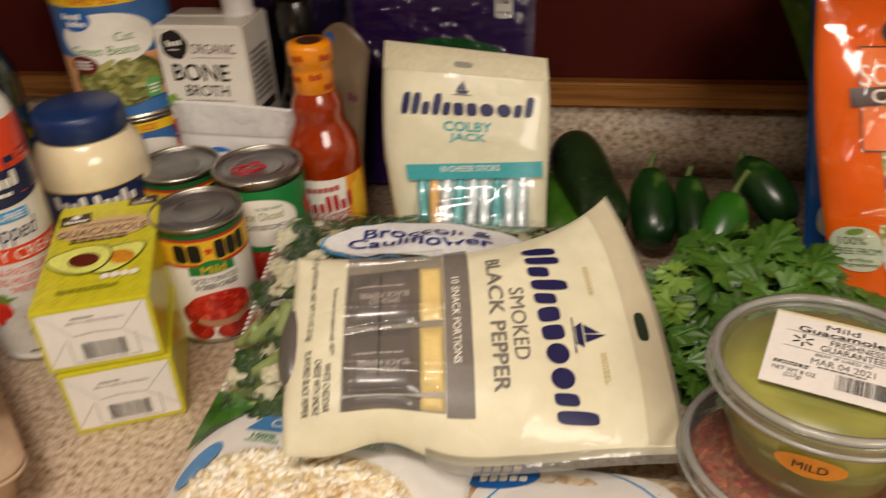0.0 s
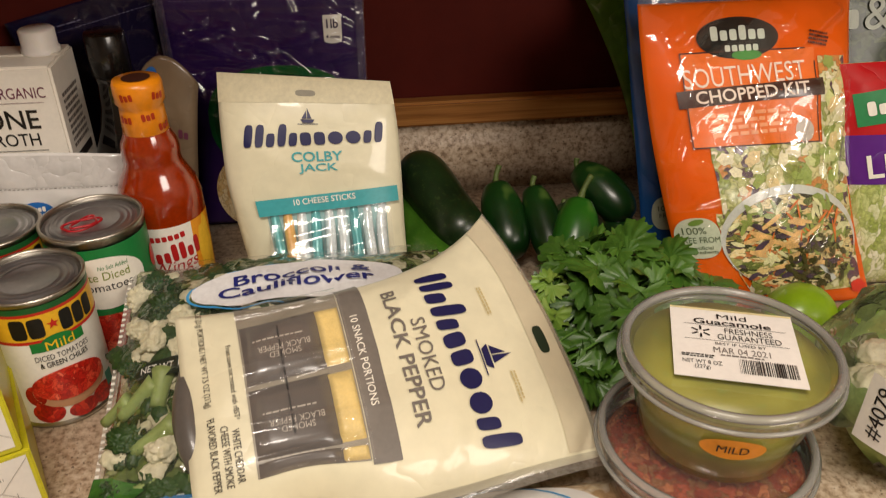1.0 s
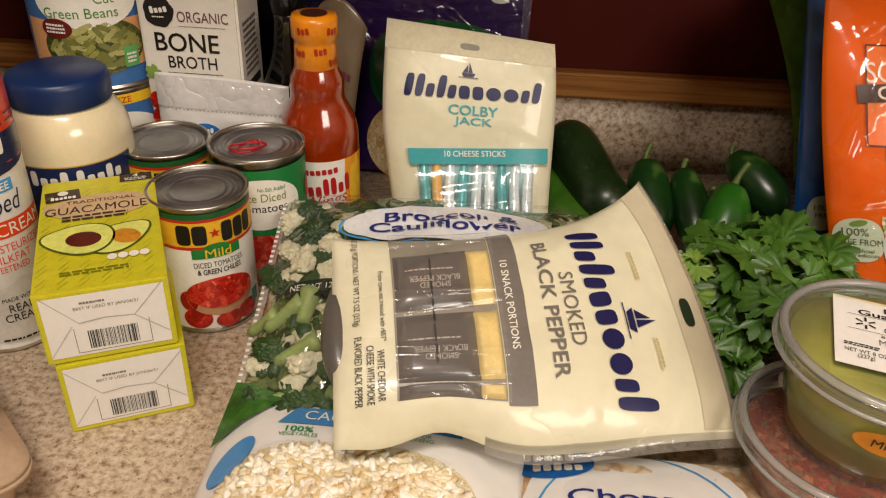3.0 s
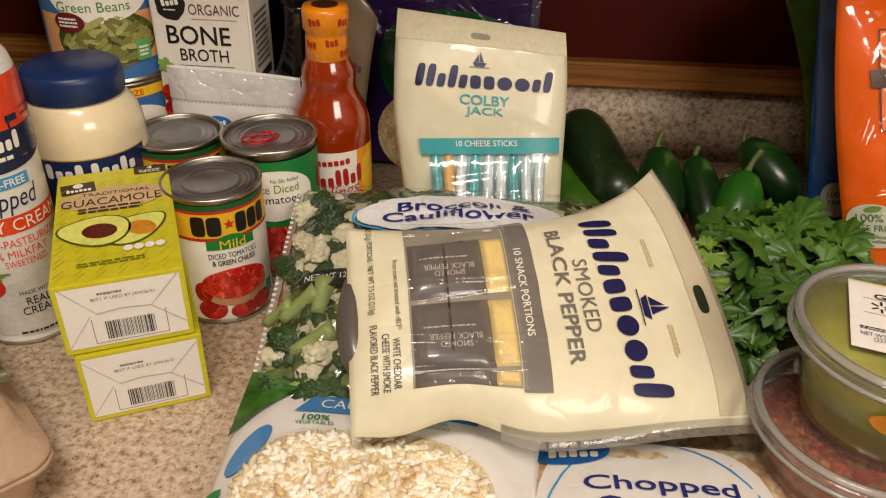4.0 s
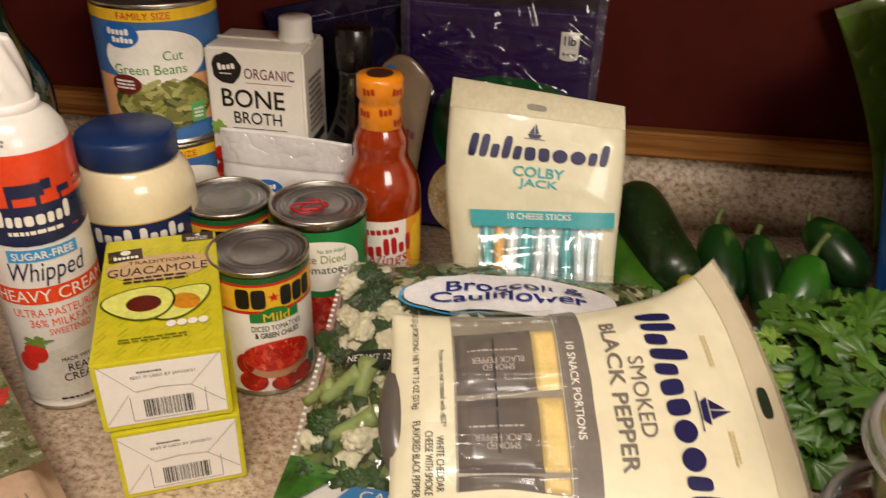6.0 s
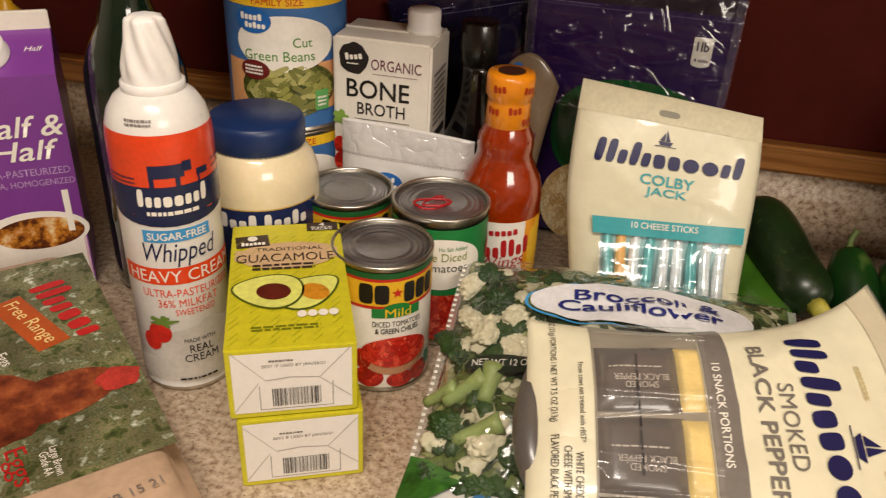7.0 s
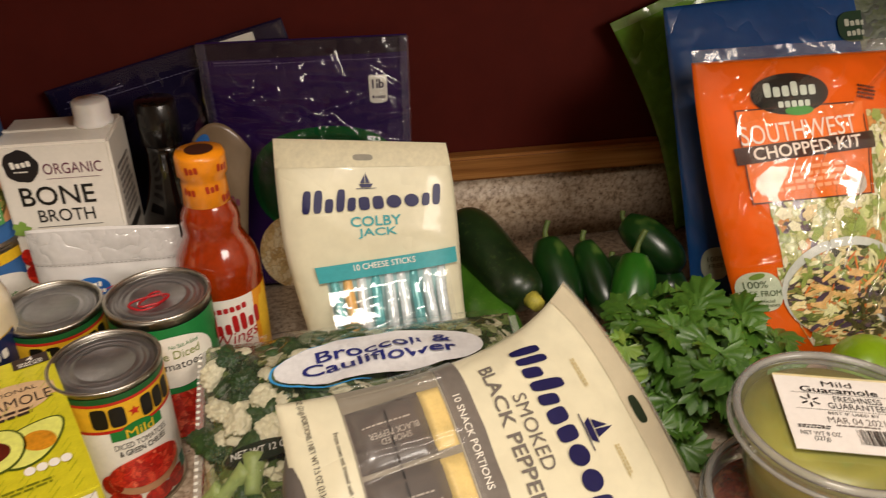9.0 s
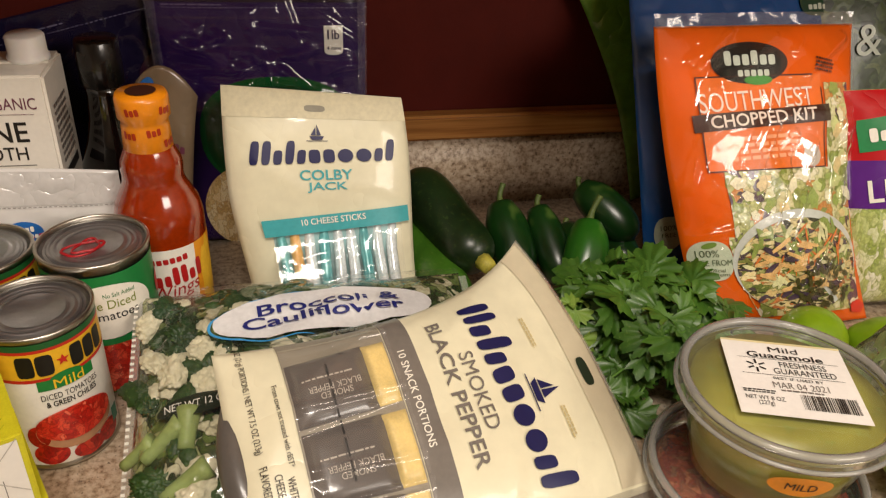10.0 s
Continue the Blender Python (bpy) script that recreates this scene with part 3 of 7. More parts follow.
def diced_tin(loc, facing):
    R, h = 0.0380, 0.1155
    root = thing("diced_tomato_tin", loc, "tin of diced tomatoes with green label and white oval", "food tin")
    tin_shell(root, R, h)
    s = round_surf([(R, 0.0), (R, h)], facing)
    band(root, "label", R, 0.0045, 0.1065, mat("leaf_green_print", "#1e7d3c", 0.4), "green paper label")
    lay("tomato_print", g_rect(-0.050, 0.006, 0.050, 0.0485), s, TOMATO, root, 0.0004)
    lay("oval", g_oval(-0.008, 0.0765, 0.033, 0.0225), s, WHITE, root, 0.0006)
    lay("writing", g_text("No Salt Added", 0.001, 0.0905, 0.022, 0.0035), s, GREEN, root, 0.0009)
    lay("writing", g_text("Petite Diced", -0.0095, 0.0832, 0.043, 0.0072), s, mat("olive_print", "#7d8a26", 0.4), root, 0.0009)
    lay("writing", g_text("Tomatoes", -0.0070, 0.0738, 0.040, 0.0070), s, BLACK, root, 0.0009)
    lay("sticker_print", g_oval(0.043, 0.078, 0.006, 0.010), s, RED, root, 0.0006)
    return root


diced_tin((-0.2045, 0.6438, 0.0), -63)
band_red = mat("red_rubber", "#a8141c", 0.35)
rb = thing("hair_tie", (-0.2100, 0.6350, 0.1120), "thin red elastic band lying on a tin lid", "elastic band")
part("loop", moved(torus(0.012, 0.0010, 48, 8, 0.12), pose(0, 0, 0.0016, 3, -2, 20) @ Matrix.Diagonal((1.15, 0.62, 1, 1))), band_red, rb)
part("loop", moved(torus(0.0105, 0.0010, 48, 8, 0.18), pose(0.003, 0.001, 0.0030, -5, 6, 75) @ Matrix.Diagonal((1.1, 0.75, 1, 1))), band_red, rb)

BEANS = pieces("green_bean_print", ["#4d5220", "#5c5f2a", "#3f4518", "#6a6a34"], 130, gap="#39421a", gapw=0.10, relief=0.0, stretch=(1, 1, 2.4))


def logo_oval(name, s, u, v, ru, rv, parent, off=0.0008, turn=0.0):
    """The shop's mark: a blue oval with plain white bars."""
    lay(name, g_oval(u, v, ru, rv, turn=turn), s, BLUE, parent, off, "blue oval mark with plain white bars")
    lay("mark_bars", g_join(g_turn(g_bars(u - ru * 0.08, v + rv * 0.30, ru * 1.25, rv * 0.55, [1, 0.75, 0.75, 0.75, 0.95]), u, v, turn), g_turn(g_bars(u + ru * 0.12, v - rv * 0.34, ru * 1.2, rv * 0.5, [0.95, 0.75, 1, 0.75, 0.75]), u, v, turn)), s, WHITE, parent, off + 0.0003)


def bean_tin(loc, facing):
    R, h = 0.0525, 0.1225
    root = thing("green_bean_tin", loc, "large blue tin of cut green beans with white oval", "food tin", "stacked bean tins")
    tin_shell(root, R, h)
    s = round_surf([(R, 0.0), (R, h)], facing)
    band(root, "label", R, 0.005, 0.118, mat("bean_blue_print", "#3d6da8", 0.4, vary=0.12, scale=12), "blue paper label")
    band(root, "yellow_stripe", R + 0.0002, 0.1085, 0.118, YELLOW)
    lay("writing", g_text("FAMILY SIZE", -0.003, 0.1132, 0.043, 0.0055, bold=0.03), s, RED, root, 0.0006)
    lay_strokes("peach_print", g_join(g_rect(-0.058, 0.020, -0.030, 0.062), g_rect(0.030, 0.020, 0.058, 0.062)), s, mat("peach_print", "#dba06c", 0.4), root, 0.0003)
    lay("bean_print", g_oval(0.004, 0.040, 0.043, 0.025), s, BEANS, root, 0.0006)
    rb_ = random.Random(12)
    for tone, hexa in enumerate(("#8f8f48", "#aba766", "#75763a")):
        cuts = []
        for k in range(26):
            a, q = rb_.uniform(0, 2 * math.pi), rb_.random() ** 0.5
            cuts.append(g_oval(0.004 + 0.036 * q * math.cos(a), 0.038 + 0.020 * q * math.sin(a), rb_.uniform(0.0055, 0.0085), 0.0023, 20, 2, turn=rb_.uniform(-60, 60), power=0.7))
        lay("cut_bean_print", g_join(*cuts), s, mat("cut_bean_" + str(tone), hexa, 0.4, vary=0.2, scale=50), root, 0.0007 + 0.00012 * tone)
    lay("oval", g_oval(0.002, 0.0790, 0.0430, 0.0235), s, WHITE, root, 0.0009)
    lay("writing", g_text("Cut", 0.0165, 0.0805, 0.016, 0.0080), s, mat("bean_green_ink", "#4e8a2e", 0.4), root, 0.0012)
    lay("writing", g_text("Green Beans", -0.0035, 0.0690, 0.060, 0.0085), s, mat("bean_green_ink", "#4e8a2e", 0.4), root, 0.0012)
    logo_oval("brand_mark", s, -0.0240, 0.0975, 0.016, 0.0105, root, 0.0012)
    lay("badge", g_oval(-0.0250, 0.0560, 0.0135, 0.0085), s, mat("maroon_print", "#6b1f1e", 0.4), root, 0.0012)
    lay("small_print", g_lines(-0.0250, 0.0560, 0.018, 0.009, 3, 5), s, WHITE, root, 0.0015)
    lay("recycling_badge", g_rect(0.026, 0.020, 0.039, 0.038), s, mat("recycle_green", "#5ea35a", 0.4), root, 0.0012)
    lay("small_print", g_lines(0.0325, 0.028, 0.009, 0.010, 3, 8), s, WHITE, root, 0.0015)
    return root


beans = bean_tin((-0.3745, 0.7590, 0.1225), -72)
copy_thing(beans, pose(-0.3755, 0.7600, 0.0, 0, 0, 8))

# ---- mayonnaise jar ----
jar_profile = [(0.040, 0.0), (0.0455, 0.004), (0.0465, 0.010), (0.0465, 0.120), (0.0458, 0.129), (0.0425, 0.139), (0.0375, 0.1465), (0.0345, 0.1500)]
jar = thing("mayonnaise_jar", (-0.3490, 0.6290, 0.0), "plastic jar of pale mayonnaise with a dark blue screw lid", "jar")
part("body", lathe(jar_profile, 64), mat("mayonnaise", "#eadbb4", 0.22, vary=0.04, coat=0.6, sub=0.1), jar, "clear jar full of cream-coloured mayonnaise")
lid = []
for i in range(120):
    a = 2 * math.pi * i / 120
    lid.append((math.cos(a), math.sin(a), 0.0006 if i % 2 else 0.0))
lv, lf = [], []
for r, z, k in ((0.0358, 0.1500, 1), (0.0366, 0.1510, 1), (0.0366, 0.1665, 1), (0.0358, 0.1700, 0), (0.0338, 0.1715, 0), (0.0, 0.1715, 0)):
    lv += [((r + d * k) * c, (r + d * k) * s_, z) for c, s_, d in lid]
for j in range(5):
    lf += [[j * 120 + i, j * 120 + (i + 1) % 120, (j + 1) * 120 + (i + 1) % 120, (j + 1) * 120 + i] for i in range(120)]
part("lid", (lv, lf), mat("blue_lid_plastic", "#152e5c", 0.36, vary=0.08, bump=0.0001), jar, "dark blue ribbed plastic screw lid")
js = round_surf(jar_profile, -66)
lay("label", g_rect(-0.050, 0.012, 0.050, 0.1115), js, mat("label_navy", "#1d2a55", 0.35), jar, 0.0004, "navy paper label")
lay("label_edge", g_rect(-0.050, 0.1115, 0.050, 0.1125), js, mat("gold_print", "#c9a545", 0.35), jar, 0.0005)
lay_strokes("mark_stroke", g_join(g_mark(-0.018, 0.1025, 0.030, 0.0125, "liil", 0), g_mark(0.019, 0.1025, 0.036, 0.0125, "liili", 0)), js, WHITE, jar, 0.0008, "plain white bars")

# ---- spray can of cream ----
R = 0.0335
cp = [(0.0280, 0.0), (0.0325, 0.0015), (0.0330, 0.004), (0.0320, 0.006), (R, 0.010), (R, 0.192), (0.0328, 0.200), (0.0304, 0.209), (0.0255, 0.217), (0.0195, 0.2215)]
can = thing("whipped_cream_can", (-0.3715, 0.5325, 0.0), "tall orange and white whipped cream can with twisted cap", "spray can")
part("body", lathe(cp, 64), mat("can_white", "#e9e6df", 0.30, vary=0.04, coat=0.3), can, "white enamelled can")
cs = round_surf(cp, -54)
band(can, "rim", 0.0332, 0.0015, 0.0042, STEEL)
nz, nf = [], []
rows_n, seg_n = 26, 60
for j in range(rows_n + 1):
    t = j / rows_n
    rr = 0.0180 - 0.0072 * t ** 1.15 if t < 0.94 else (0.0180 - 0.0072 * 0.94) * (1 - ((t - 0.94) / 0.06) ** 2 * 0.45)
    for i in range(seg_n):
        a = 2 * math.pi * i / seg_n
        k = 1 + 0.085 * math.sin(7 * a + 6.5 * t) * min(1, t * 4)
        nz.append((rr * k * math.cos(a), rr * k * math.sin(a), 0.2260 + 0.0410 * t))
for j in range(rows_n):
    nf += [[j * seg_n + i, j * seg_n + (i + 1) % seg_n, (j + 1) * seg_n + (i + 1) % seg_n, (j + 1) * seg_n + i] for i in range(seg_n)]
nf.append([rows_n * seg_n + i for i in range(seg_n)])
WPL = mat("white_cap_plastic", "#eeebe6", 0.45, vary=0.03, sub=0.1)
part("cap", (nz, nf), WPL, can, "white twisted plastic cap")
part("collar", lathe([(0.0192, 0.2205), (0.0198, 0.2215), (0.0198, 0.2262), (0.0180, 0.2270)], 56), WPL, can)
lay("orange_field", g_rect(-0.1052, 0.145, 0.1052, 0.2010, 0.005), cs, mat("vermilion_print", "#e2451c", 0.3, coat=0.3), can, 0.0003, "orange-red band")
lay("navy_field", g_join(g_rect(-0.048, 0.146, 0.048, 0.1665), g_oval(0, 0.148, 0.046, 0.010)), cs, mat("deep_navy_print", "#182348", 0.3), can, 0.0006)
lay("pasture_mark", g_join(g_rect(-0.013, 0.1725, 0.009, 0.1815), g_rect(-0.013, 0.166, -0.010, 0.173), g_rect(0.003, 0.166, 0.006, 0.173), g_rect(0.008, 0.176, 0.014, 0.183), g_rect(0.017, 0.171, 0.026, 0.1755), g_rect(0.018, 0.166, 0.0195, 0.171), g_rect(-0.048, 0.1715, -0.022, 0.1725), g_rect(-0.048, 0.1685, -0.022, 0.1693), g_rect(0.030, 0.1715, 0.048, 0.1725), g_rect(0.030, 0.1765, 0.048, 0.1775)), cs, mat("deep_navy_print", "#182348", 0.3), can, 0.0007, "plain dark blue mark")
lay("brand_mark", g_mark(0.0, 0.1590, 0.046, 0.0125, "liimiil", 0.04), cs, WHITE, can, 0.0009, "plain white bars")
lay("small_print", g_lines(0.0, 0.1480, 0.034, 0.005, 1, 4), cs, WHITE, can, 0.0009)
lay("ribbon", g_rect(-0.0225, 0.1265, 0.0225, 0.1355), cs, mat("sky_blue_print", "#3f97cf", 0.35), can, 0.0005)
lay("writing", g_text("SUGAR-FREE", 0, 0.1310, 0.039, 0.0056, bold=0.03), cs, WHITE, can, 0.0008)
lay("writing", g_text("Whipped", 0.001, 0.1165, 0.050, 0.0185, shear=0.25), cs, mat("deep_navy_print", "#182348", 0.3), can, 0.0005)
lay("red_band", g_rect(-0.044, 0.0935, 0.044, 0.1065), cs, mat("vermilion_print", "#e2451c", 0.3), can, 0.0004)
lay("writing", g_text("HEAVY CREAM", 0.002, 0.1000, 0.080, 0.0092, bold=0.03), cs, WHITE, can, 0.0007)
VR = mat("vermilion_print", "#e2451c", 0.3)
lay("writing", g_text("ULTRA-PASTEURIZED", 0.004, 0.0865, 0.066, 0.0062), cs, VR, can, 0.0005)
lay("writing", g_text("36% MILKFAT", 0.002, 0.0780, 0.042, 0.0062), cs, VR, can, 0.0005)
lay("writing", g_text("SWEETENED", 0.006, 0.0705, 0.028, 0.0050), cs, VR, can, 0.0005)
lay("cream_print", g_join(g_oval(0.012, 0.034, 0.034, 0.026, wob=0.05), g_rect(-0.044, 0.011, 0.048, 0.030)), cs, mat("cream_grey_print", "#cfc9bf", 0.35), can, 0.0004)
lay_strokes("strawberry_print", g_join(g_oval(-0.021, 0.0530, 0.0085, 0.0085, turn=20), g_oval(-0.028, 0.0450, 0.007, 0.008), g_oval(0.036, 0.0400, 0.008, 0.011)), cs, mat("strawberry_print", "#cc2c22", 0.35, vary=0.2, scale=150), can, 0.0007)
lay("leaf_print", g_oval(-0.018, 0.0630, 0.0085, 0.0040, wob=0.3), cs, mat("berry_leaf_print", "#6d8a3a", 0.4), can, 0.0008)
lay("writing", g_text("MADE WITH", 0.006, 0.0460, 0.022, 0.0032), cs, BLACK, can, 0.0008)
lay("writing", g_text("REAL\nCREAM", 0.006, 0.0345, 0.0240, 0.0145, bold=0.03), cs, BLACK, can, 0.0008)
lay("small_print", g_lines(0.004, 0.0125, 0.03, 0.003, 1, 6), cs, BLACK, can, 0.0012)
lay("date_print", g_lines(-0.014, 0.2085, 0.018, 0.005, 2, 9), cs, GREY, can, 0.0006)

# ---- hot sauce bottle ----
bp_ = [(0.0290, 0.0), (0.0338, 0.003), (0.0344, 0.008), (0.0344, 0.092), (0.0341, 0.103), (0.0318, 0.114), (0.0268, 0.124), (0.0235, 0.131), (0.0228, 0.137), (0.0234, 0.144), (0.0222, 0.151), (0.0188, 0.158), (0.0165, 0.166)]
hot = thing("hot_sauce_bottle", (-0.1655, 0.7050, 0.0), "glass bottle of orange-red hot sauce with an orange sealed cap", "bottle")
part("glass", lathe(bp_, 56), mat("hot_sauce", "#8f2b04", 0.14, vary=0.16, scale=60, coat=1.0), hot, "glass filled with orange-red sauce")
cap_p = [(0.0166, 0.158), (0.0182, 0.160), (0.0174, 0.178), (0.0170, 0.182), (0.0193, 0.185), (0.0193, 0.199), (0.0180, 0.2025), (0.0, 0.203)]
part("cap", lathe(cap_p[:-1], 48), mat("orange_cap_wrap", "#e58a12", 0.35, vary=0.08, bump=0.0003, bscale=160, coat=0.3), hot, "orange shrink-wrapped cap")
hs = round_surf(bp_, -72)
hc = round_surf(cap_p, -72)
lay("cap_mark", g_join(*[g_bars(u, v, 0.011, 0.006, [1, 0.8, 0.9], t) for u, v, t in ((-0.012, 0.193, 8), (0.013, 0.192, -6), (0.002, 0.176, 4), (-0.016, 0.174, 0), (0.014, 0.166, 6))]), hc, mat("cap_ink", "#a52e0c", 0.4), hot, 0.0004)
part("cap_top", lathe([(0.0, 0.2032), (0.011, 0.2034)], 32, False), mat("cap_top_dark", "#3c1d10", 0.5), hot)
lay("label", g_rect(-0.054, 0.012, 0.054, 0.0858), hs, mat("label_orange", "#ec9c1e", 0.35, vary=0.1), hot, 0.0004, "orange and white paper label")
lay("label_panel", g_rect(-0.029, 0.012, 0.0175, 0.0858), hs, WHITE, hot, 0.0006)
lay("label_flame", g_oval(0.032, 0.050, 0.010, 0.034, wob=0.08), hs, mat("flame_print", "#f3c238", 0.35), hot, 0.0006)
lay_strokes("mark_stroke", g_join(g_turn(g_bars(-0.005, 0.0770, 0.030, 0.006, [0.9, 0.8, 0.8, 0.85, 0.8, 0.9]), 0, 0.09, 4), g_turn(g_mark(-0.002, 0.0620, 0.046, 0.0165, "liillil", 0.05), 0, 0.0735, 6)), hs, mat("crimson_print", "#b32020", 0.35), hot, 0.0009, "plain red bars")
lay("writing", g_text("Wings", 0.000, 0.0470, 0.038, 0.0150, turn=8, shear=0.3), hs, mat("crimson_print", "#b32020", 0.35), hot, 0.0010)

# ---- dark bottle, green bottle, yellow bottle ----
dark = thing("soy_sauce_bottle", (-0.2065, 0.7915, 0.0), "dark glass sauce bottle with a black sealed neck", "bottle")
part("glass", lathe([(0.026, 0.0), (0.030, 0.003), (0.0305, 0.09), (0.028, 0.110), (0.0205, 0.132), (0.0165, 0.150), (0.0150, 0.172), (0.0155, 0.180)], 48), mat("black_sauce_glass", "#0c0908", 0.06, coat=1.0), dark)
part("cap", lathe([(0.0150, 0.178), (0.0172, 0.180), (0.0176, 0.196), (0.0170, 0.2155), (0.0155, 0.2175)], 40), mat("black_cap", "#14110f", 0.28, bump=0.0002, coat=0.4), dark, "black plastic cap in clear wrap")
grn = thing("green_glass_bottle", (-0.4560, 0.6450, 0.0), "dark green glass bottle with a slim neck", "bottle")
part("glass", lathe([(0.034, 0.0), (0.0385, 0.004), (0.0390, 0.012), (0.0390, 0.178), (0.0378, 0.192), (0.0325, 0.208), (0.0232, 0.226), (0.0175, 0.244), (0.0155, 0.265), (0.0148, 0.312)], 56), mat("green_bottle_glass", "#0a1f13", 0.05, coat=1.0, vary=0.2), grn)
part("cap", lathe([(0.0162, 0.290), (0.0165, 0.292), (0.0165, 0.318), (0.0150, 0.320)], 40), mat("black_cap", "#14110f", 0.28), grn)
yel = thing("yellow_squeeze_bottle", (-0.6200, 0.7150, 0.0), "plain yellow plastic squeeze bottle with rounded shoulders", "bottle")
part("body", lathe([(0.030, 0.0), (0.035, 0.004), (0.036, 0.02), (0.036, 0.135), (0.034, 0.155), (0.028, 0.172), (0.019, 0.184), (0.0125, 0.188)], 48), mat("mustard_plastic", "#b98a14", 0.35, vary=0.08), yel)
part("cap", lathe([(0.0135, 0.187), (0.0135, 0.200), (0.006, 0.208), (0.004, 0.216)], 32), mat("mustard_plastic", "#b98a14", 0.35), yel)


# ---- cartons and boxes ----
def boxed(name, loc, yaw, label, category, group=""):
    ob = thing(name, loc, label, category, group)
    ob.rotation_euler = (0, 0, radians(yaw))
    return ob


CARD_W = mat("carton_white", "#e6e0d4", 0.38, vary=0.04, coat=0.15)
bro = boxed("broth_carton", (-0.2785, 0.7280, 0.0), -1.5, "white carton of organic bone broth with a white screw cap", "carton")
w2, dp, ht = 0.0435, 0.062, 0.2085
part("body", box_bm(-w2, 0.0, 0.0, w2, dp, ht, 0.0022), CARD_W, bro, "white printed carton", smooth=False)
part("fold_flap", box_bm(-w2 + 0.001, dp * 0.46, ht - 0.0004, w2 - 0.001, dp * 0.54, ht + 0.0016, 0.0006), CARD_W, bro, smooth=False)
part("cap", moved(lathe([(0.0150, ht), (0.0155, ht + 0.001), (0.0155, ht + 0.004), (0.0142, ht + 0.005), (0.0142, ht + 0.0185), (0.0130, ht + 0.020)], 40), Matrix.Translation((0.0255, 0.040, 0))), WPL, bro, "white plastic screw cap")
bs = flat_surf((0, 0, 0), (1, 0, 0), (0, 0, 1))
bside = flat_surf((w2, 0, 0), (0, 1, 0), (0, 0, 1))
lay("brand_mark", g_oval(-0.0245, 0.191, 0.0130, 0.0135, wob=0.035), bs, mat("charcoal_print", "#24201f", 0.4), bro, 0.0005, "black badge")
lay("mark_bars", g_join(g_bars(-0.0245, 0.193, 0.016, 0.006, [1, 0.7, 0.7, 0.8], 8), g_lines(-0.0245, 0.1865, 0.012, 0.002, 1, 2)), bs, WHITE, bro, 0.0009)
lay("writing", g_text("ORGANIC", 0.0130, 0.1875, 0.044, 0.0092), bs, mat("plum_print", "#6a3348", 0.4), bro, 0.0006)
lay("rule", g_rect(-0.008, 0.1790, 0.032, 0.1794), bs, mat("plum_print", "#6a3348", 0.4), bro, 0.0006)
lay("writing", g_text("BONE", -0.003, 0.1650, 0.056, 0.0165, bold=0.01), bs, BLACK, bro, 0.0006)
lay("writing", g_text("BROTH", 0.0, 0.1475, 0.043, 0.0110, bold=0.005), bs, BLACK, bro, 0.0006)
lay("rule", g_rect(-0.024, 0.1375, 0.026, 0.1380), bs, BLACK, bro, 0.0006)
lay("writing", g_text("BEEF", 0.0, 0.1300, 0.028, 0.0075), bs, BLACK, bro, 0.0006)
lay("parsley_print", g_oval(-0.037, 0.137, 0.0065, 0.0065, wob=0.16), bs, mat("parsley_print", "#7fa045", 0.45), bro, 0.0006)
lay("tomato_print", g_join(g_oval(-0.038, 0.111, 0.0055, 0.008), g_oval(-0.036, 0.095, 0.0075, 0.009)), bs, TOMATO_DARK, bro, 0.0006)
lay("small_print", g_lines(0.030, 0.158, 0.040, 0.05, 9, 21), bside, GREY, bro, 0.0006)
lay("panel_mark", g_rect(0.010, 0.120, 0.050, 0.128), bside, mat("charcoal_print", "#24201f", 0.4), bro, 0.0008)

half = boxed("half_and_half_carton", (-0.5380, 0.5870, 0.0), 34, "purple and white gable-top carton of half and half with white cap", "carton")
PURPLE_CARD = mat("purple_carton", "#7a3a90", 0.36, vary=0.05, coat=0.2)
hw, fold, ridge = 0.0430, 0.190, 0.214
hv = [(-hw, 0, 0), (hw, 0, 0), (hw, 2 * hw, 0), (-hw, 2 * hw, 0), (-hw, 0, fold), (hw, 0, fold), (hw, 2 * hw, fold), (-hw, 2 * hw, fold), (-hw, hw - 0.002, ridge), (hw, hw - 0.002, ridge), (hw, hw + 0.002, ridge), (-hw, hw + 0.002, ridge)]
part("body", (hv, [[0, 1, 5, 4], [1, 2, 6, 5], [2, 3, 7, 6], [3, 0, 4, 7], [4, 5, 9, 8], [6, 7, 11, 10], [5, 6, 10, 9], [7, 4, 8, 11], [3, 2, 1, 0]]), PURPLE_CARD, half, "purple printed carton", smooth=False)
part("top_seam", box_bm(-hw, hw - 0.0022, ridge - 0.004, hw, hw + 0.0022, ridge + 0.014, 0.0008), CARD_W, half, "white sealed seam", smooth=False)
gn = Vector((0, hw, ridge - fold)).normalized()
gs = flat_surf((0, 0, fold), (1, 0, 0), gn)
part("cap", moved(lathe([(0.0190, 0.0), (0.0195, 0.002), (0.0175, 0.003), (0.0172, 0.011), (0.0150, 0.0125)], 40), Matrix.Translation(gs(-0.006, 0.024, 0)) @ Vector(gs(0, 0, 1) - gs(0, 0, 0)).to_track_quat("Z", "Y").to_matrix().to_4x4()), WPL, half, "round white plastic cap")
lay("writing", g_text("Half &\nHalf", 0.0290, 0.030, 0.019, 0.011, shear=0.3), gs, WHITE, half, 0.0006)
fs = flat_surf((0, 0, 0), (1, 0, 0), (0, 0, 1))
lay("brand_mark", g_join(g_bars(-0.030, 0.166, 0.024, 0.006, [1, 0.8, 0.7, 0.7, 0.9]), g_bars(-0.030, 0.158, 0.024, 0.006, [0.9, 0.7, 1, 0.7, 0.8])), fs, WHITE, half, 0.0006)
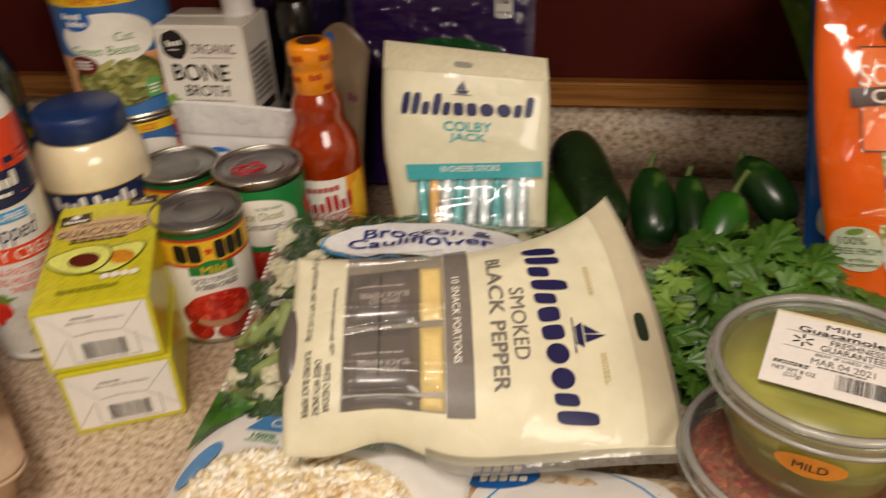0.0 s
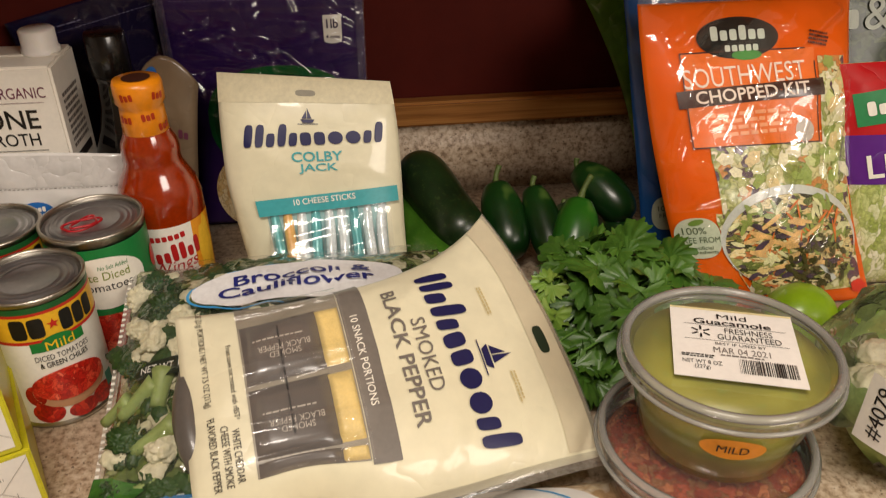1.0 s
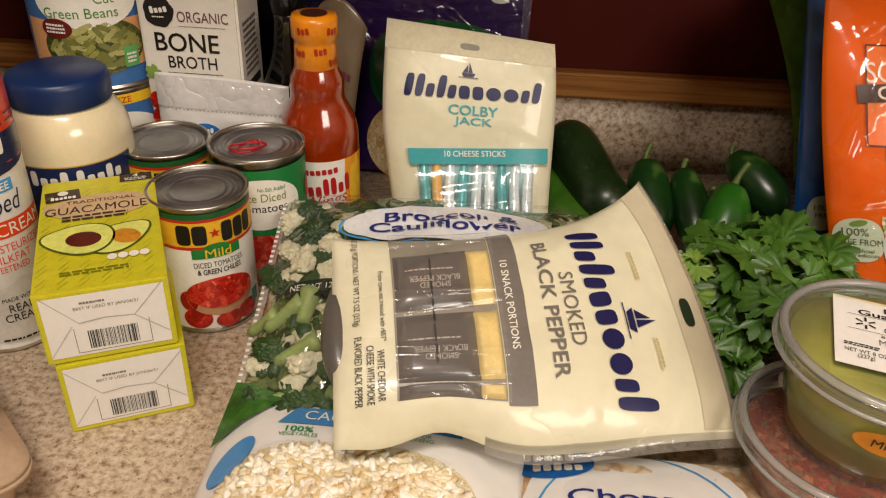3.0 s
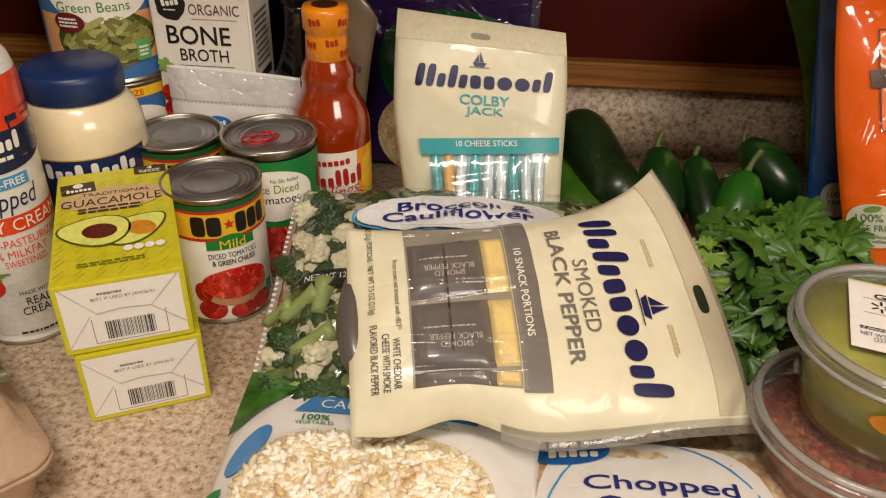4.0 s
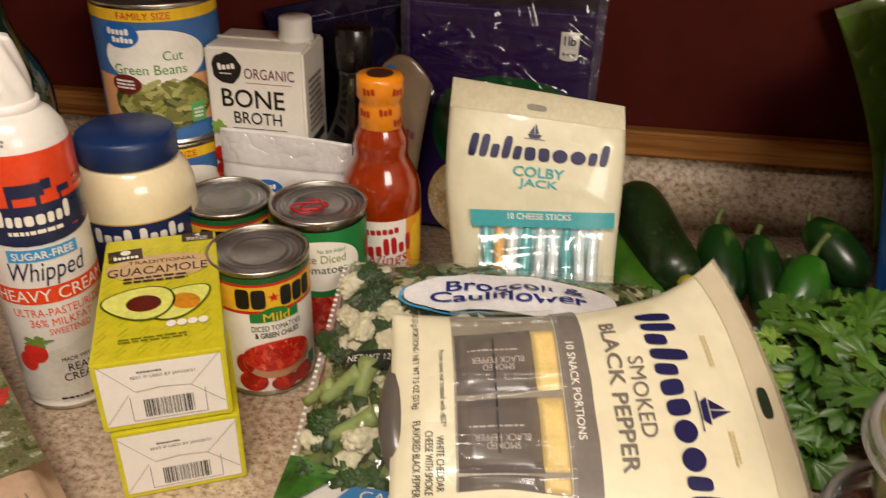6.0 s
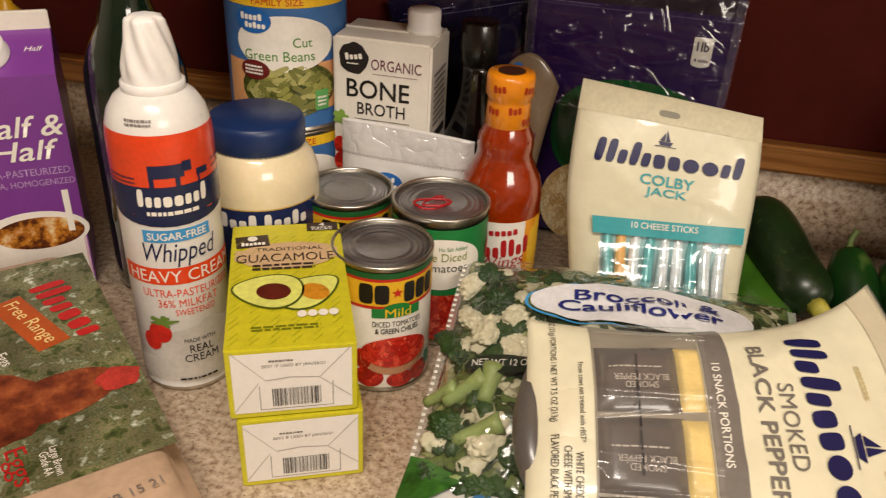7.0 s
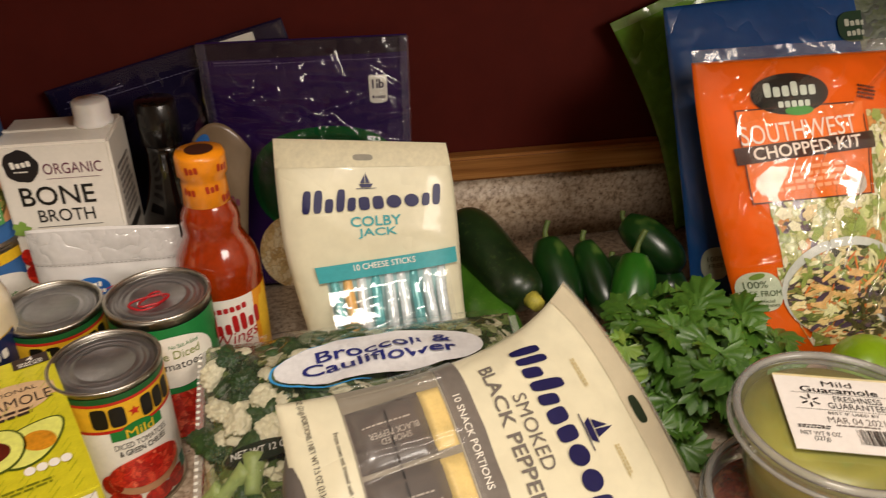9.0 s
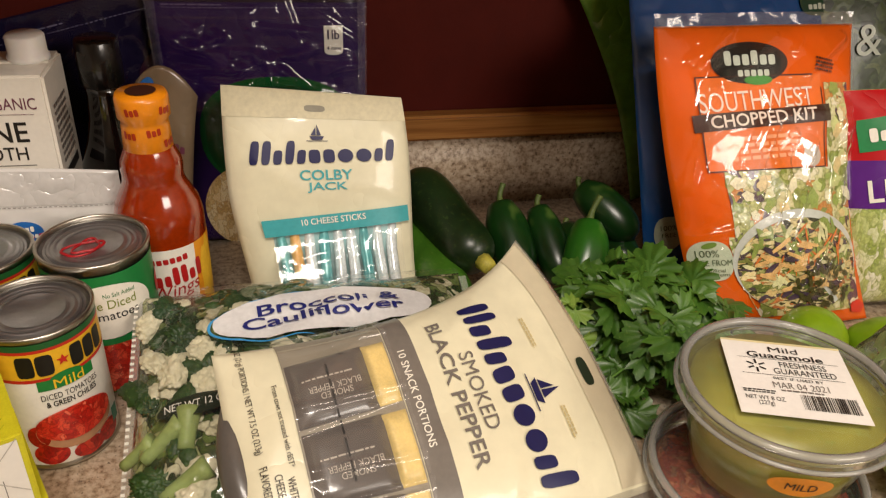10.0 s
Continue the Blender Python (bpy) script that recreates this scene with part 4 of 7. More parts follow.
lay("writing", g_text("Half &", 0.0085, 0.150, 0.066, 0.0175, shear=0.25, bold=0.01), fs, WHITE, half, 0.0006)
lay("writing", g_text("Half", 0.0105, 0.130, 0.050, 0.0170, shear=0.25, bold=0.01), fs, WHITE, half, 0.0006)
lay("writing", g_text("ULTRA-PASTEURIZED", 0.004, 0.1115, 0.072, 0.0062), fs, mat("lilac_print", "#bb98c8", 0.4), half, 0.0006)
lay("writing", g_text("GRADE A, HOMOGENIZED", 0.003, 0.1015, 0.078, 0.0062), fs, mat("lilac_print", "#bb98c8", 0.4), half, 0.0006)
lay("lower_field", g_rect(-hw + 0.001, 0.001, hw - 0.001, 0.062), fs, mat("pale_pink_print", "#d9b9c6", 0.4), half, 0.0004)
lay("cup_print", g_join(g_oval(0.006, 0.058, 0.040, 0.019), g_rect(-0.028, 0.02, 0.040, 0.056)), fs, WHITE, half, 0.0007)
lay("coffee_print", g_oval(0.008, 0.057, 0.034, 0.0145), fs, photo("coffee_print", [(0.36, "#2a1206"), (0.47, "#5a2a0c"), (0.55, "#c07a24"), (0.66, "#ecd3a0")], 38), half, 0.0010)
lay("pour_print", g_rect(0.030, 0.056, 0.035, 0.094), fs, WHITE, half, 0.0013)

LIME_CARD = mat("lime_carton", "#cbc324", 0.38, vary=0.10, scale=150, coat=0.25)
BOX_W = mat("box_end_white", "#e9e5dc", 0.42, vary=0.03, coat=0.1)


def guac_box(loc, yaw, top, H):
    bx = boxed("guacamole_box", loc, yaw, "yellow-green guacamole snack box with white end and barcode" if not top else "yellow-green guacamole snack box with avocado print, on top", "food box", "stacked snack boxes")
    W, D = 0.0385, 0.150
    part("body", box_bm(-W, 0, 0, W, D, H, 0.0010), LIME_CARD, bx, "yellow-green printed carton", smooth=False)
    fr = flat_surf((0, 0, 0), (1, 0, 0), (0, 0, 1))
    lay("end_panel", g_rect(-W + 0.0032, 0.0045, W - 0.0032, H - 0.0030), fr, BOX_W, bx, 0.0005, "white end flap")
    crease = mat("crease_grey", "#b5afa5", 0.5)
    lay("flap_crease", g_join(*[([(a, b), (c, d), (c, d + 0.0007), (a, b + 0.0007)], [[0, 1, 2, 3]]) for a, b, c, d in ((-0.035, 0.050, -0.016, 0.0285), (0.035, 0.050, 0.016, 0.0285), (-0.035, 0.006, -0.020, 0.0270), (0.035, 0.012, 0.016, 0.0285), (-0.016, 0.0285, -0.002, 0.0300), (-0.002, 0.0300, 0.016, 0.0285))]), fr, crease, bx, 0.0008)
    lay("barcode", g_barcode(0.002, 0.0155, 0.029, 0.0135, 11), fr, BLACK, bx, 0.0008)
    lay("barcode_frame", g_join(g_rect(-0.020, 0.0065, -0.0196, 0.025), g_rect(0.0235, 0.0065, 0.0239, 0.025), g_rect(-0.020, 0.0065, 0.0239, 0.0069)), fr, GREY, bx, 0.0007)
    lay("date_print", g_join(g_text("BEST IF USED BY JAN/26/21", 0.001, 0.0390, 0.037, 0.0028), g_lines(-0.006, 0.0430, 0.015, 0.0024, 1, 3)), fr, GREY, bx, 0.0008)
    ts = flat_surf((-W, 0, H), (1, 0, 0), (0, 1, 0))
    if top:
        lay("weave_print", g_join(*[([(0.002 + 0.0125 * i, 0.003 + 0.0165 * j + 0.0060 * k), (0.0080 + 0.0125 * i, 0.0105 + 0.0165 * j + 0.006 * k), (0.0080 + 0.0125 * i, 0.0112 + 0.0165 * j + 0.006 * k), (0.002 + 0.0125 * i, 0.0037 + 0.0165 * j + 0.006 * k)], [[0, 1, 2, 3]]) for i in range(6) for j in range(8) for k in range(2)]), ts, mat("lime_ink", "#a3a814", 0.4), bx, 0.0003)
        lay("kraft_print", g_join(g_rect(0.003, 0.099, 0.073, 0.113), g_oval(0.040, 0.112, 0.030, 0.010), g_oval(0.038, 0.099, 0.030, 0.012)), ts, mat("kraft_print", "#cfae84", 0.5), bx, 0.0004)
        lay("brand_mark", g_turn(g_rect(0.003, 0.117, 0.026, 0.133), 0.0145, 0.125, 6), ts, mat("dark_brown_print", "#33231d", 0.4), bx, 0.0005, "dark badge with plain bars")
        lay("mark_bars", g_join(g_oval(0.0145, 0.1285, 0.0035, 0.0035), g_turn(g_bars(0.0145, 0.1215, 0.017, 0.005, [1, 0.8, 0.7, 0.8, 0.7, 0.8]), 0.017, 0.13, 4)), ts, WHITE, bx, 0.0008)
        lay("corner_print", g_rect(0.053, 0.137, 0.0755, 0.149), ts, mat("dark_brown_print", "#33231d", 0.4), bx, 0.0005)
        lay("writing", g_join(g_text("4", 0.064, 0.1455, 0.004, 0.005, bold=0.03), g_text("SNACK\nPACKS", 0.064, 0.1400, 0.016, 0.005, bold=0.03)), ts, WHITE, bx, 0.0008)
        lay("writing", g_text("TRADITIONAL", 0.040, 0.1125, 0.046, 0.0045), ts, mat("dark_brown_print", "#33231d", 0.4), bx, 0.0008)
        lay("writing", g_text("GUACAMOLE", 0.0370, 0.1010, 0.066, 0.0105, bold=0.015), ts, mat("dark_brown_print", "#33231d", 0.4), bx, 0.0008)
        lay("small_print", g_lines(0.038, 0.0890, 0.046, 0.009, 2, 33), ts, mat("dark_brown_print", "#33231d", 0.4), bx, 0.0008)
        for (u, v, a) in ((0.025, 0.060, -12), (0.051, 0.058, 38)):
            lay("avocado_rim_print", g_pear(u, v, 0.0235 if a < 0 else 0.0245, 0.0195 if a < 0 else 0.0165, turn=a + 180 if a < 0 else a), ts, mat("avocado_skin_print", "#4d5a12", 0.4), bx, 0.0006 if a > 0 else 0.0010)
            lay("avocado_flesh_print", g_pear(u, v, 0.0220 if a < 0 else 0.0228, 0.0180 if a < 0 else 0.0150, turn=a + 180 if a < 0 else a), ts, mat("avocado_flesh_print", "#dde070", 0.4, vary=0.15, scale=40), bx, 0.0008 if a > 0 else 0.0012)
            lay("avocado_stone_print", g_oval(u + 0.004, v - 0.002, 0.0110 if a < 0 else 0.0085, 0.0095 if a < 0 else 0.0105, turn=a), ts, mat("stone_print" if a < 0 else "hollow_print", "#5c1c0e" if a < 0 else "#cf8a1c", 0.3, vary=0.25, scale=60), bx, 0.0010 if a > 0 else 0.0014)
        lay("nutrition_marks", g_join(*[g_oval(0.046 + 0.0065 * i, 0.0315, 0.003, 0.0036) for i in range(4)]), ts, WHITE, bx, 0.0012)
        lay("small_print", g_lines(0.038, 0.019, 0.045, 0.006, 2, 35), ts, mat("olive_ink", "#73780f", 0.4), bx, 0.0006)
    return bx


yaw_g = 24.0
guac_box((-0.2455, 0.4425, 0.0), yaw_g, False, 0.0555)
guac_box((-0.2490, 0.4420, 0.0560), yaw_g - 1.0, True, 0.0520)

# ---- egg carton ----
PULP = mat("egg_carton_pulp", "#b89c80", 0.85, vary=0.12, scale=30, bump=0.0008, bscale=220)
egg = boxed("egg_carton", (-0.2650, 0.3600, 0.0), 135.5, "closed grey-brown pulp egg carton with a printed paper label", "egg carton")
EL, EW, EH = 0.300, 0.115, 0.070
ev, ef = [], []
ring = [(0, 0.0, 0.012), (0.002, 0.0, 0.034), (-0.003, 0, 0.036), (-0.003, 0, 0.040), (0.001, 0, 0.042), (0.006, 0, 0.062), (0.014, 0, 0.069), (0.024, 0, 0.0705)]


def rr_ring(x0, y0, x1, y1, r, z, n=8):
    out = []
    for cx, cy, a0 in ((x1 - r, y1 - r, 0), (x0 + r, y1 - r, 90), (x0 + r, y0 + r, 180), (x1 - r, y0 + r, 270)):
        out += [(cx + r * math.cos(radians(a0 + 90 * i / n)), cy + r * math.sin(radians(a0 + 90 * i / n)), z) for i in range(n + 1)]
    return out


def rr_stack(rings):
    v, f = [], []
    n = len(rings[0])
    for r_ in rings:
        v += r_
    for j in range(len(rings) - 1):
        f += [[j * n + i, j * n + (i + 1) % n, (j + 1) * n + (i + 1) % n, (j + 1) * n + i] for i in range(n)]
    f += [list(range(n))[::-1], [(len(rings) - 1) * n + i for i in range(n)]]
    return v, f


def egg_ring(d, z, r=0.018):
    return rr_ring(d, d, EL - d, EW - d, r, z)


part("tray", rr_stack([egg_ring(0.014, 0.0), egg_ring(0.010, 0.004), egg_ring(0.005, 0.030), egg_ring(0.001, 0.0345), egg_ring(-0.003, 0.0355), egg_ring(-0.003, 0.0385)]), PULP, egg, "moulded pulp lower half")
part("lid", rr_stack([egg_ring(-0.0025, 0.0390), egg_ring(-0.0025, 0.0425), egg_ring(0.002, 0.0430), egg_ring(0.008, 0.062), egg_ring(0.011, 0.0672), egg_ring(0.017, 0.0700), egg_ring(0.03, 0.0706)]), PULP, egg, "moulded pulp lid")
es = flat_surf((0, 0, 0.0706), (-1, 0, 0), (0, -1, 0))
PHOTO = photo("leafy_photo_print", [(0.30, "#262e16"), (0.42, "#4f5a30"), (0.49, "#7d7a58"), (0.54, "#535a34"), (0.61, "#9da284"), (0.69, "#d6dad4")], 85)
# label axes: u runs from the near end to the far end, v across
ls = flat_surf((0.052, 0.004, 0.0708), (1, 0, 0), (0, 1, 0))
lay("label", g_rect(-0.010, -0.002, 0.226, 0.100), ls, PHOTO, egg, 0.0004, "photo print of leaves and brown feathers")
FEATHER = photo("brown_feather_print", [(0.3, "#4a1c10"), (0.48, "#7c3a1e"), (0.62, "#a0562e"), (0.75, "#c98a5a")], 60)
lay("feather_print", g_join(g_oval(0.066, 0.078, 0.034, 0.024, wob=0.04), g_oval(0.062, 0.047, 0.021, 0.036, turn=8)), ls, FEATHER, egg, 0.0007)
lay("red_patch_print", g_oval(0.062, 0.012, 0.011, 0.013, wob=0.08), ls, mat("red_patch", "#b4382c", 0.5, vary=0.3, scale=90), egg, 0.0009)
lay("banner", g_turn(g_rect(0.113, 0.038, 0.183, 0.059), 0.148, 0.0485, 17), ls, mat("banner_orange", "#b4531c", 0.45), egg, 0.0008)
lay("writing", g_text("Free Range", 0.148, 0.0485, 0.060, 0.0125, turn=197, bold=0.02), ls, mat("pale_gold", "#ecd48c", 0.45), egg, 0.0011)
lay("brand_mark", g_mark(0.156, 0.0215, 0.080, 0.024, "lliimi", 0.1, turn=195), ls, RED, egg, 0.0009, "plain red bars")
lay("writing", g_text("Brown Eggs", 0.126, 0.072, 0.040, 0.009, turn=192), ls, WHITE, egg, 0.0009)
lay("writing", g_text("Eggs", 0.0125, 0.0765, 0.030, 0.014, turn=183, bold=0.02), ls, mat("crimson_print", "#b32020", 0.35), egg, 0.0011)
lay("writing", g_text("Large Brown\nGrade AA", 0.008, 0.060, 0.024, 0.010, turn=180), ls, WHITE, egg, 0.0009)
lay("seal_print", g_rect(0.196, 0.062, 0.216, 0.078), ls, mat("pale_blue_print", "#7f95b8", 0.45), egg, 0.0009)
lay("date_print", g_text("FEB 15 21", -0.034, 0.030, 0.034, 0.006, turn=-85), ls, GREY, egg, 0.0004)

# ---- bags of cheese ----
def bag_thing(name, loc, label, category="bag", group=""):
    return thing(name, loc, label, category, group)


def sub(p, loc):
    return Vector(p) - Vector(loc)




def ship_mark(u, v, k, turn=0.0):
    """A small plain mark of triangles on a curved base."""
    g = g_join(([(u - 0.9 * k, v - 0.5 * k), (u + 0.9 * k, v - 0.5 * k), (u + 0.6 * k, v - 0.95 * k), (u - 0.6 * k, v - 0.95 * k)], [[0, 3, 2, 1]]),
               ([(u - 0.75 * k, v - 0.4 * k), (u - 0.1 * k, v - 0.4 * k), (u - 0.1 * k, v + 0.6 * k)], [[0, 1, 2]]),
               ([(u - 0.02 * k, v - 0.4 * k), (u + 0.55 * k, v - 0.4 * k), (u + 0.05 * k, v + 0.95 * k)], [[0, 1, 2]]),
               g_rect(u - 1.3 * k, v - 1.12 * k, u + 1.3 * k, v - 1.04 * k))
    return g_turn(g, u, v, turn) if turn else g


# upright pouch of cheese sticks
def colby_curl(u, v):
    # its full foot is drawn in at one side, and the sealed top edge slopes
    a, b = u / 0.1515, v / 0.1935
    x = 0.0115 * max(0, 0.60 - b) ** 1.5 / 0.25 * (1 - a) ** 2 + (0.0035 - 0.0095 * b ** 2) * a ** 2
    up = (0.0080 - 0.0135 * a) * max(0, b) ** 4
    return Vector((x + 0.0016 * math.sin(v * 30) * (1 - 2 * a), 0.385 * up, 0.922 * up))


loc = (-0.035, 0.668, 0.0)
colby = bag_thing("cheese_stick_pouch", loc, "cream pouch of cheese sticks with a teal stripe and clear window", "pouch")
CB = Bag(sub((-0.1125, 0.6775, 0.002), loc), (1, 0, -0.012), (0, 0.385, 0.922), 0.1515, 0.1935, 0.013, 3.1, 0.0022, 22, 0.35, 4, 0.9, curl=colby_curl)
part("film", CB.mesh(), CREAM, colby, "cream printed film")
lay("top_seal", g_rect(0.0, 0.1715, 0.1515, 0.1930), CB, mat("seal_tan", "#ddd5b4", 0.6), colby, 0.0005, "sealed top edge")
lay("hang_hole", g_oval(0.074, 0.1795, 0.0085, 0.0026, power=0.6), CB, mat("hole_grey", "#8f8a78", 0.5), colby, 0.0008)
lay("window", g_rect(0.030, 0.012, 0.136, 0.0855), CB, mat("window_pale", "#8db2b2", 0.3), colby, 0.0004, "clear window")
WRAP = mat("stick_wrap", "#dde3e3", 0.16, 0.15, 0.25, 90, 0.0008, 90, coat=0.6)
TEALW = mat("stick_wrap_teal", "#4fa5a6", 0.25, 0.1, 0.15, 60, 0.0004, 90, coat=0.5)
YELW = mat("stick_cheese", "#d9a858", 0.4, vary=0.15, coat=0.4)


def CBW(u, v, off):
    """The window's bulge: the sticks slump forward towards the foot of the pouch."""
    t = min(1, max(0, (0.080 - v) / 0.054))
    return CB(u, v, off + 0.0190 * t * t * (3 - 2 * t))


rnd = random.Random(5)
for i in range(9):
    u = 0.037 + 0.0118 * i
    m = (TEALW, YELW, WRAP, TEALW, WRAP, WRAP, TEALW, WRAP, WRAP)[i]
    pts = [CBW(u + 0.0009 * math.sin(5 * t + i), 0.010 + 0.0755 * t, -0.0020) for t in [k / 8 for k in range(9)]]
    part("cheese_stick", tube(pts, lambda t: 0.0047 * (1 - 0.25 * abs(2 * t - 1) ** 6), 12), m, colby)
lay("window_film", g_rect(0.029, 0.010, 0.140, 0.0850, 0.0015), ridged(CBW, [(0.045, 0.030, 0.110, 0.052, 0.0022, 0.0045), (0.060, 0.016, 0.125, 0.030, 0.0020, 0.004), (0.052, 0.060, 0.100, 0.068, 0.0018, 0.004), (0.085, 0.020, 0.092, 0.066, 0.0022, 0.004), (0.112, 0.024, 0.116, 0.070, 0.0020, 0.004)]), film("window_film_clear", opacity=0.04, rough=0.10, wrinkle=0.0014, wscale=34, ior=1.8), colby, 0.0036, "glossy clear film")
lay("teal_stripe", g_turn(g_rect(0.0225, 0.0805, 0.1470, 0.0943, 0.004), 0.085, 0.0875, 3.7), CB, TEAL, colby, 0.0042, "teal stripe")
lay("writing", g_text("10 CHEESE STICKS", 0.0825, 0.0895, 0.054, 0.0052, turn=3.7, bold=0.01), CB, WHITE, colby, 0.0048)
lay_strokes("mark_stroke", g_mark(0.0770, 0.1450, 0.120, 0.0185, "llilimooil", turn=1), CB, NAVY, colby, 0.0012, "plain navy bars")
lay("ship_mark", ship_mark(0.0740, 0.1608, 0.0066), CB, NAVY, colby, 0.0012)
lay("writing", g_text("COLBY", 0.0796, 0.1262, 0.0430, 0.0085, bold=0.015, fine=0.006), CB, TEAL, colby, 0.0012)
lay("writing", g_text("JACK", 0.0800, 0.1160, 0.0330, 0.0085, bold=0.015, fine=0.006), CB, TEAL, colby, 0.0012)

# pouch of snack portions, lying
loc = (0.01, 0.45, 0.06)
pep = bag_thing("cheese_snack_pouch", loc, "cream and grey pouch of smoked black pepper cheese, lying flat", "pouch")


def pepper_curl(u, v):
    # narrower where it is full; the sealed end flares, lifts at its back corner and hangs at the front
    lo, wide = -0.010 - 0.159 * v, 0.138 + 0.177 * v
    a = max(0, (v - 0.17) / 0.062)
    # the full front edge draws in beside the pointed corner of the flap
    draw = 0.017 * math.exp(-((v - 0.060) / 0.030) ** 2) * max(0, (u - 0.120) / 0.045) ** 1.5
    draw += 0.009 * math.exp(-(v / 0.03) ** 2) * max(0, (u - 0.10) / 0.065)
    draw -= 0.013 * math.sin(math.pi * min(1, max(0, v / 0.232))) * max(0, 1 - u / 0.040)
    drop = 0.012 * max(0, (u - 0.125) / 0.04) ** 2 * (1 - v / 0.26)
    # the header runs out further towards the front corner
    b, c = max(0, v / 0.232), min(1, max(0, u / 0.165))
    draw += 0.0137 * b ** 4 * c * c + 0.009 * b ** 5 * (1 - c)
    out = (-0.0165 + 0.0297 * (1 - (1 - c) ** 2.5)) * b ** 4
    return PU * (lo + wide * u / 0.165 - u - draw) + PV * out + Vector((0, 0, 0.008 * a * a * (1 - 2.2 * u / 0.165) - drop))


pn = Vector((0.1444, -0.3989, 0.9055)).normalized()
PV = Vector((0.9955, 0.1928, -0.0728)).normalized()
PV = (PV - pn * PV.dot(pn)).normalized()
PU = PV.cross(pn)
PB = Bag(sub(Vector((-0.1138, 0.4752, 0.1286)) - pn * 0.0125, loc), PU, PV, 0.165, 0.232, 0.015, 9.4, 0.0034, 17, 0.34, 4, 0.9, curl=pepper_curl)
part("film", PB.mesh(), CREAM, pep, "cream printed film")
PGREY = mat("warm_grey_print", "#756f68", 0.36, coat=0.3)
PORT = mat("portion_wrap", "#5a534e", 0.30, 0.0, 0.12, 60, 0.0006, 70, coat=0.7)
CHEESE = mat("pepper_cheese", "#dcc27a", 0.45, vary=0.12, scale=120, coat=0.3)
gus = [PB(0.004 + 0.138 * k / 14, 0.012, -0.013) - PB.vx * 0.009 * math.sin(math.pi * (k / 14) ** 1.2) for k in range(15)]
part("side_fold", tube(gus, lambda t: 0.0006 + 0.0095 * math.sin(math.pi * min(1, max(0, t)) ** 1.2) ** 0.8, 16), mat("gusset_grey", "#5a5550", 0.36, coat=0.3), pep, "grey gusset at the bottom")
lay("window", g_rect(0.000, 0.035, 0.1405, 0.0975), PB, mat("window_taupe", "#8c8474", 0.35), pep, 0.0006, "clear window")
lay("grey_stripe", g_rect(-0.001, 0.0980, 0.1430, 0.1145, 0.004), PB, PGREY, pep, 0.0010, "grey stripe")
lay("writing", g_text("10 SNACK PORTIONS", 0.0755, 0.1052, 0.066, 0.0048, bold=0.01), PB, WHITE, pep, 0.0016)


def portion(u0, u1):
    """One wrapped bar of cheese behind the window, its cheese end showing."""
    c = (u0 + u1) / 2
    pts = [PB(c, 0.034 + 0.046 * k / 6, 0.0015) for k in range(7)]
    ob = part("portion", tube([p for p in pts], lambda t: (u1 - u0) * 0.50, 14), PORT, pep, "dark grey wrapped cheese portion")
    ob.data.transform(Matrix.Translation(PB.n * -(u1 - u0) * 0.30))
    return ob


def flat_bar(u0, v0, u1, v1, hgt, material, name, label=""):
    """A low rounded block that lies on the pouch, under its window."""
    v, f = [], []
    n = 10
    for j in range(n + 1):
        for i in range(n + 1):
            a, b = 2 * i / n - 1, 2 * j / n - 1
            e = (max(0, 1 - abs(a) ** 6) * max(0, 1 - abs(b) ** 6)) ** 0.5
            v.append(PB(u0 + (u1 - u0) * i / n, v0 + (v1 - v0) * j / n, 0.0007 + hgt * e))
    f = [[j * (n + 1) + i, j * (n + 1) + i + 1, (j + 1) * (n + 1) + i + 1, (j + 1) * (n + 1) + i] for j in range(n) for i in range(n)]
    return part(name, (v, f), material, pep, label)


for k, (u0, u1) in enumerate(((0.027, 0.076), (0.0795, 0.128), (0.1305, 0.1405))):
    flat_bar(u0, 0.0362, u1, 0.0830, 0.0045, PORT, "portion_wrapper", "dark grey printed wrapper")
    flat_bar(u0 + 0.001, 0.0820, u1 - 0.001, 0.0968, 0.0042, CHEESE, "cheese_end", "pale yellow cheese")
    if k != 2:
        lay("writing", g_text("SMOKED\nBLACK PEPPER", (u0 + u1) / 2 + 0.006, 0.0600, 0.031, 0.0095, turn=-90), PB, mat("portion_ink", "#b9b0a2", 0.4), pep, 0.0060)
    lay("small_print", g_lines((u0 + u1) / 2 - 0.004, 0.0560, 0.032, 0.002, 1, 40 + k, turn=-90), PB, mat("portion_ink", "#b9b0a2", 0.4), pep, 0.0057)
lay("date_print", g_lines(0.080, 0.0575, 0.080, 0.0022, 1, 51), PB, BLACK, pep, 0.0066)


def folded(u, v, off):
    """The slack clear window: it stands up in long folds between the portions."""
    r = sum(a * math.exp(-((u - c - s * (v - 0.06)) / w) ** 2) for c, s, a, w in ((0.066, 0.05, 0.0032, 0.0030), (0.078, -0.10, 0.0026, 0.0024), (0.108, 0.10, 0.0026, 0.0026), (0.129, -0.04, 0.0034, 0.0030), (0.020, 0.06, 0.0020, 0.0030)))
    return PB(u, v, off + r)


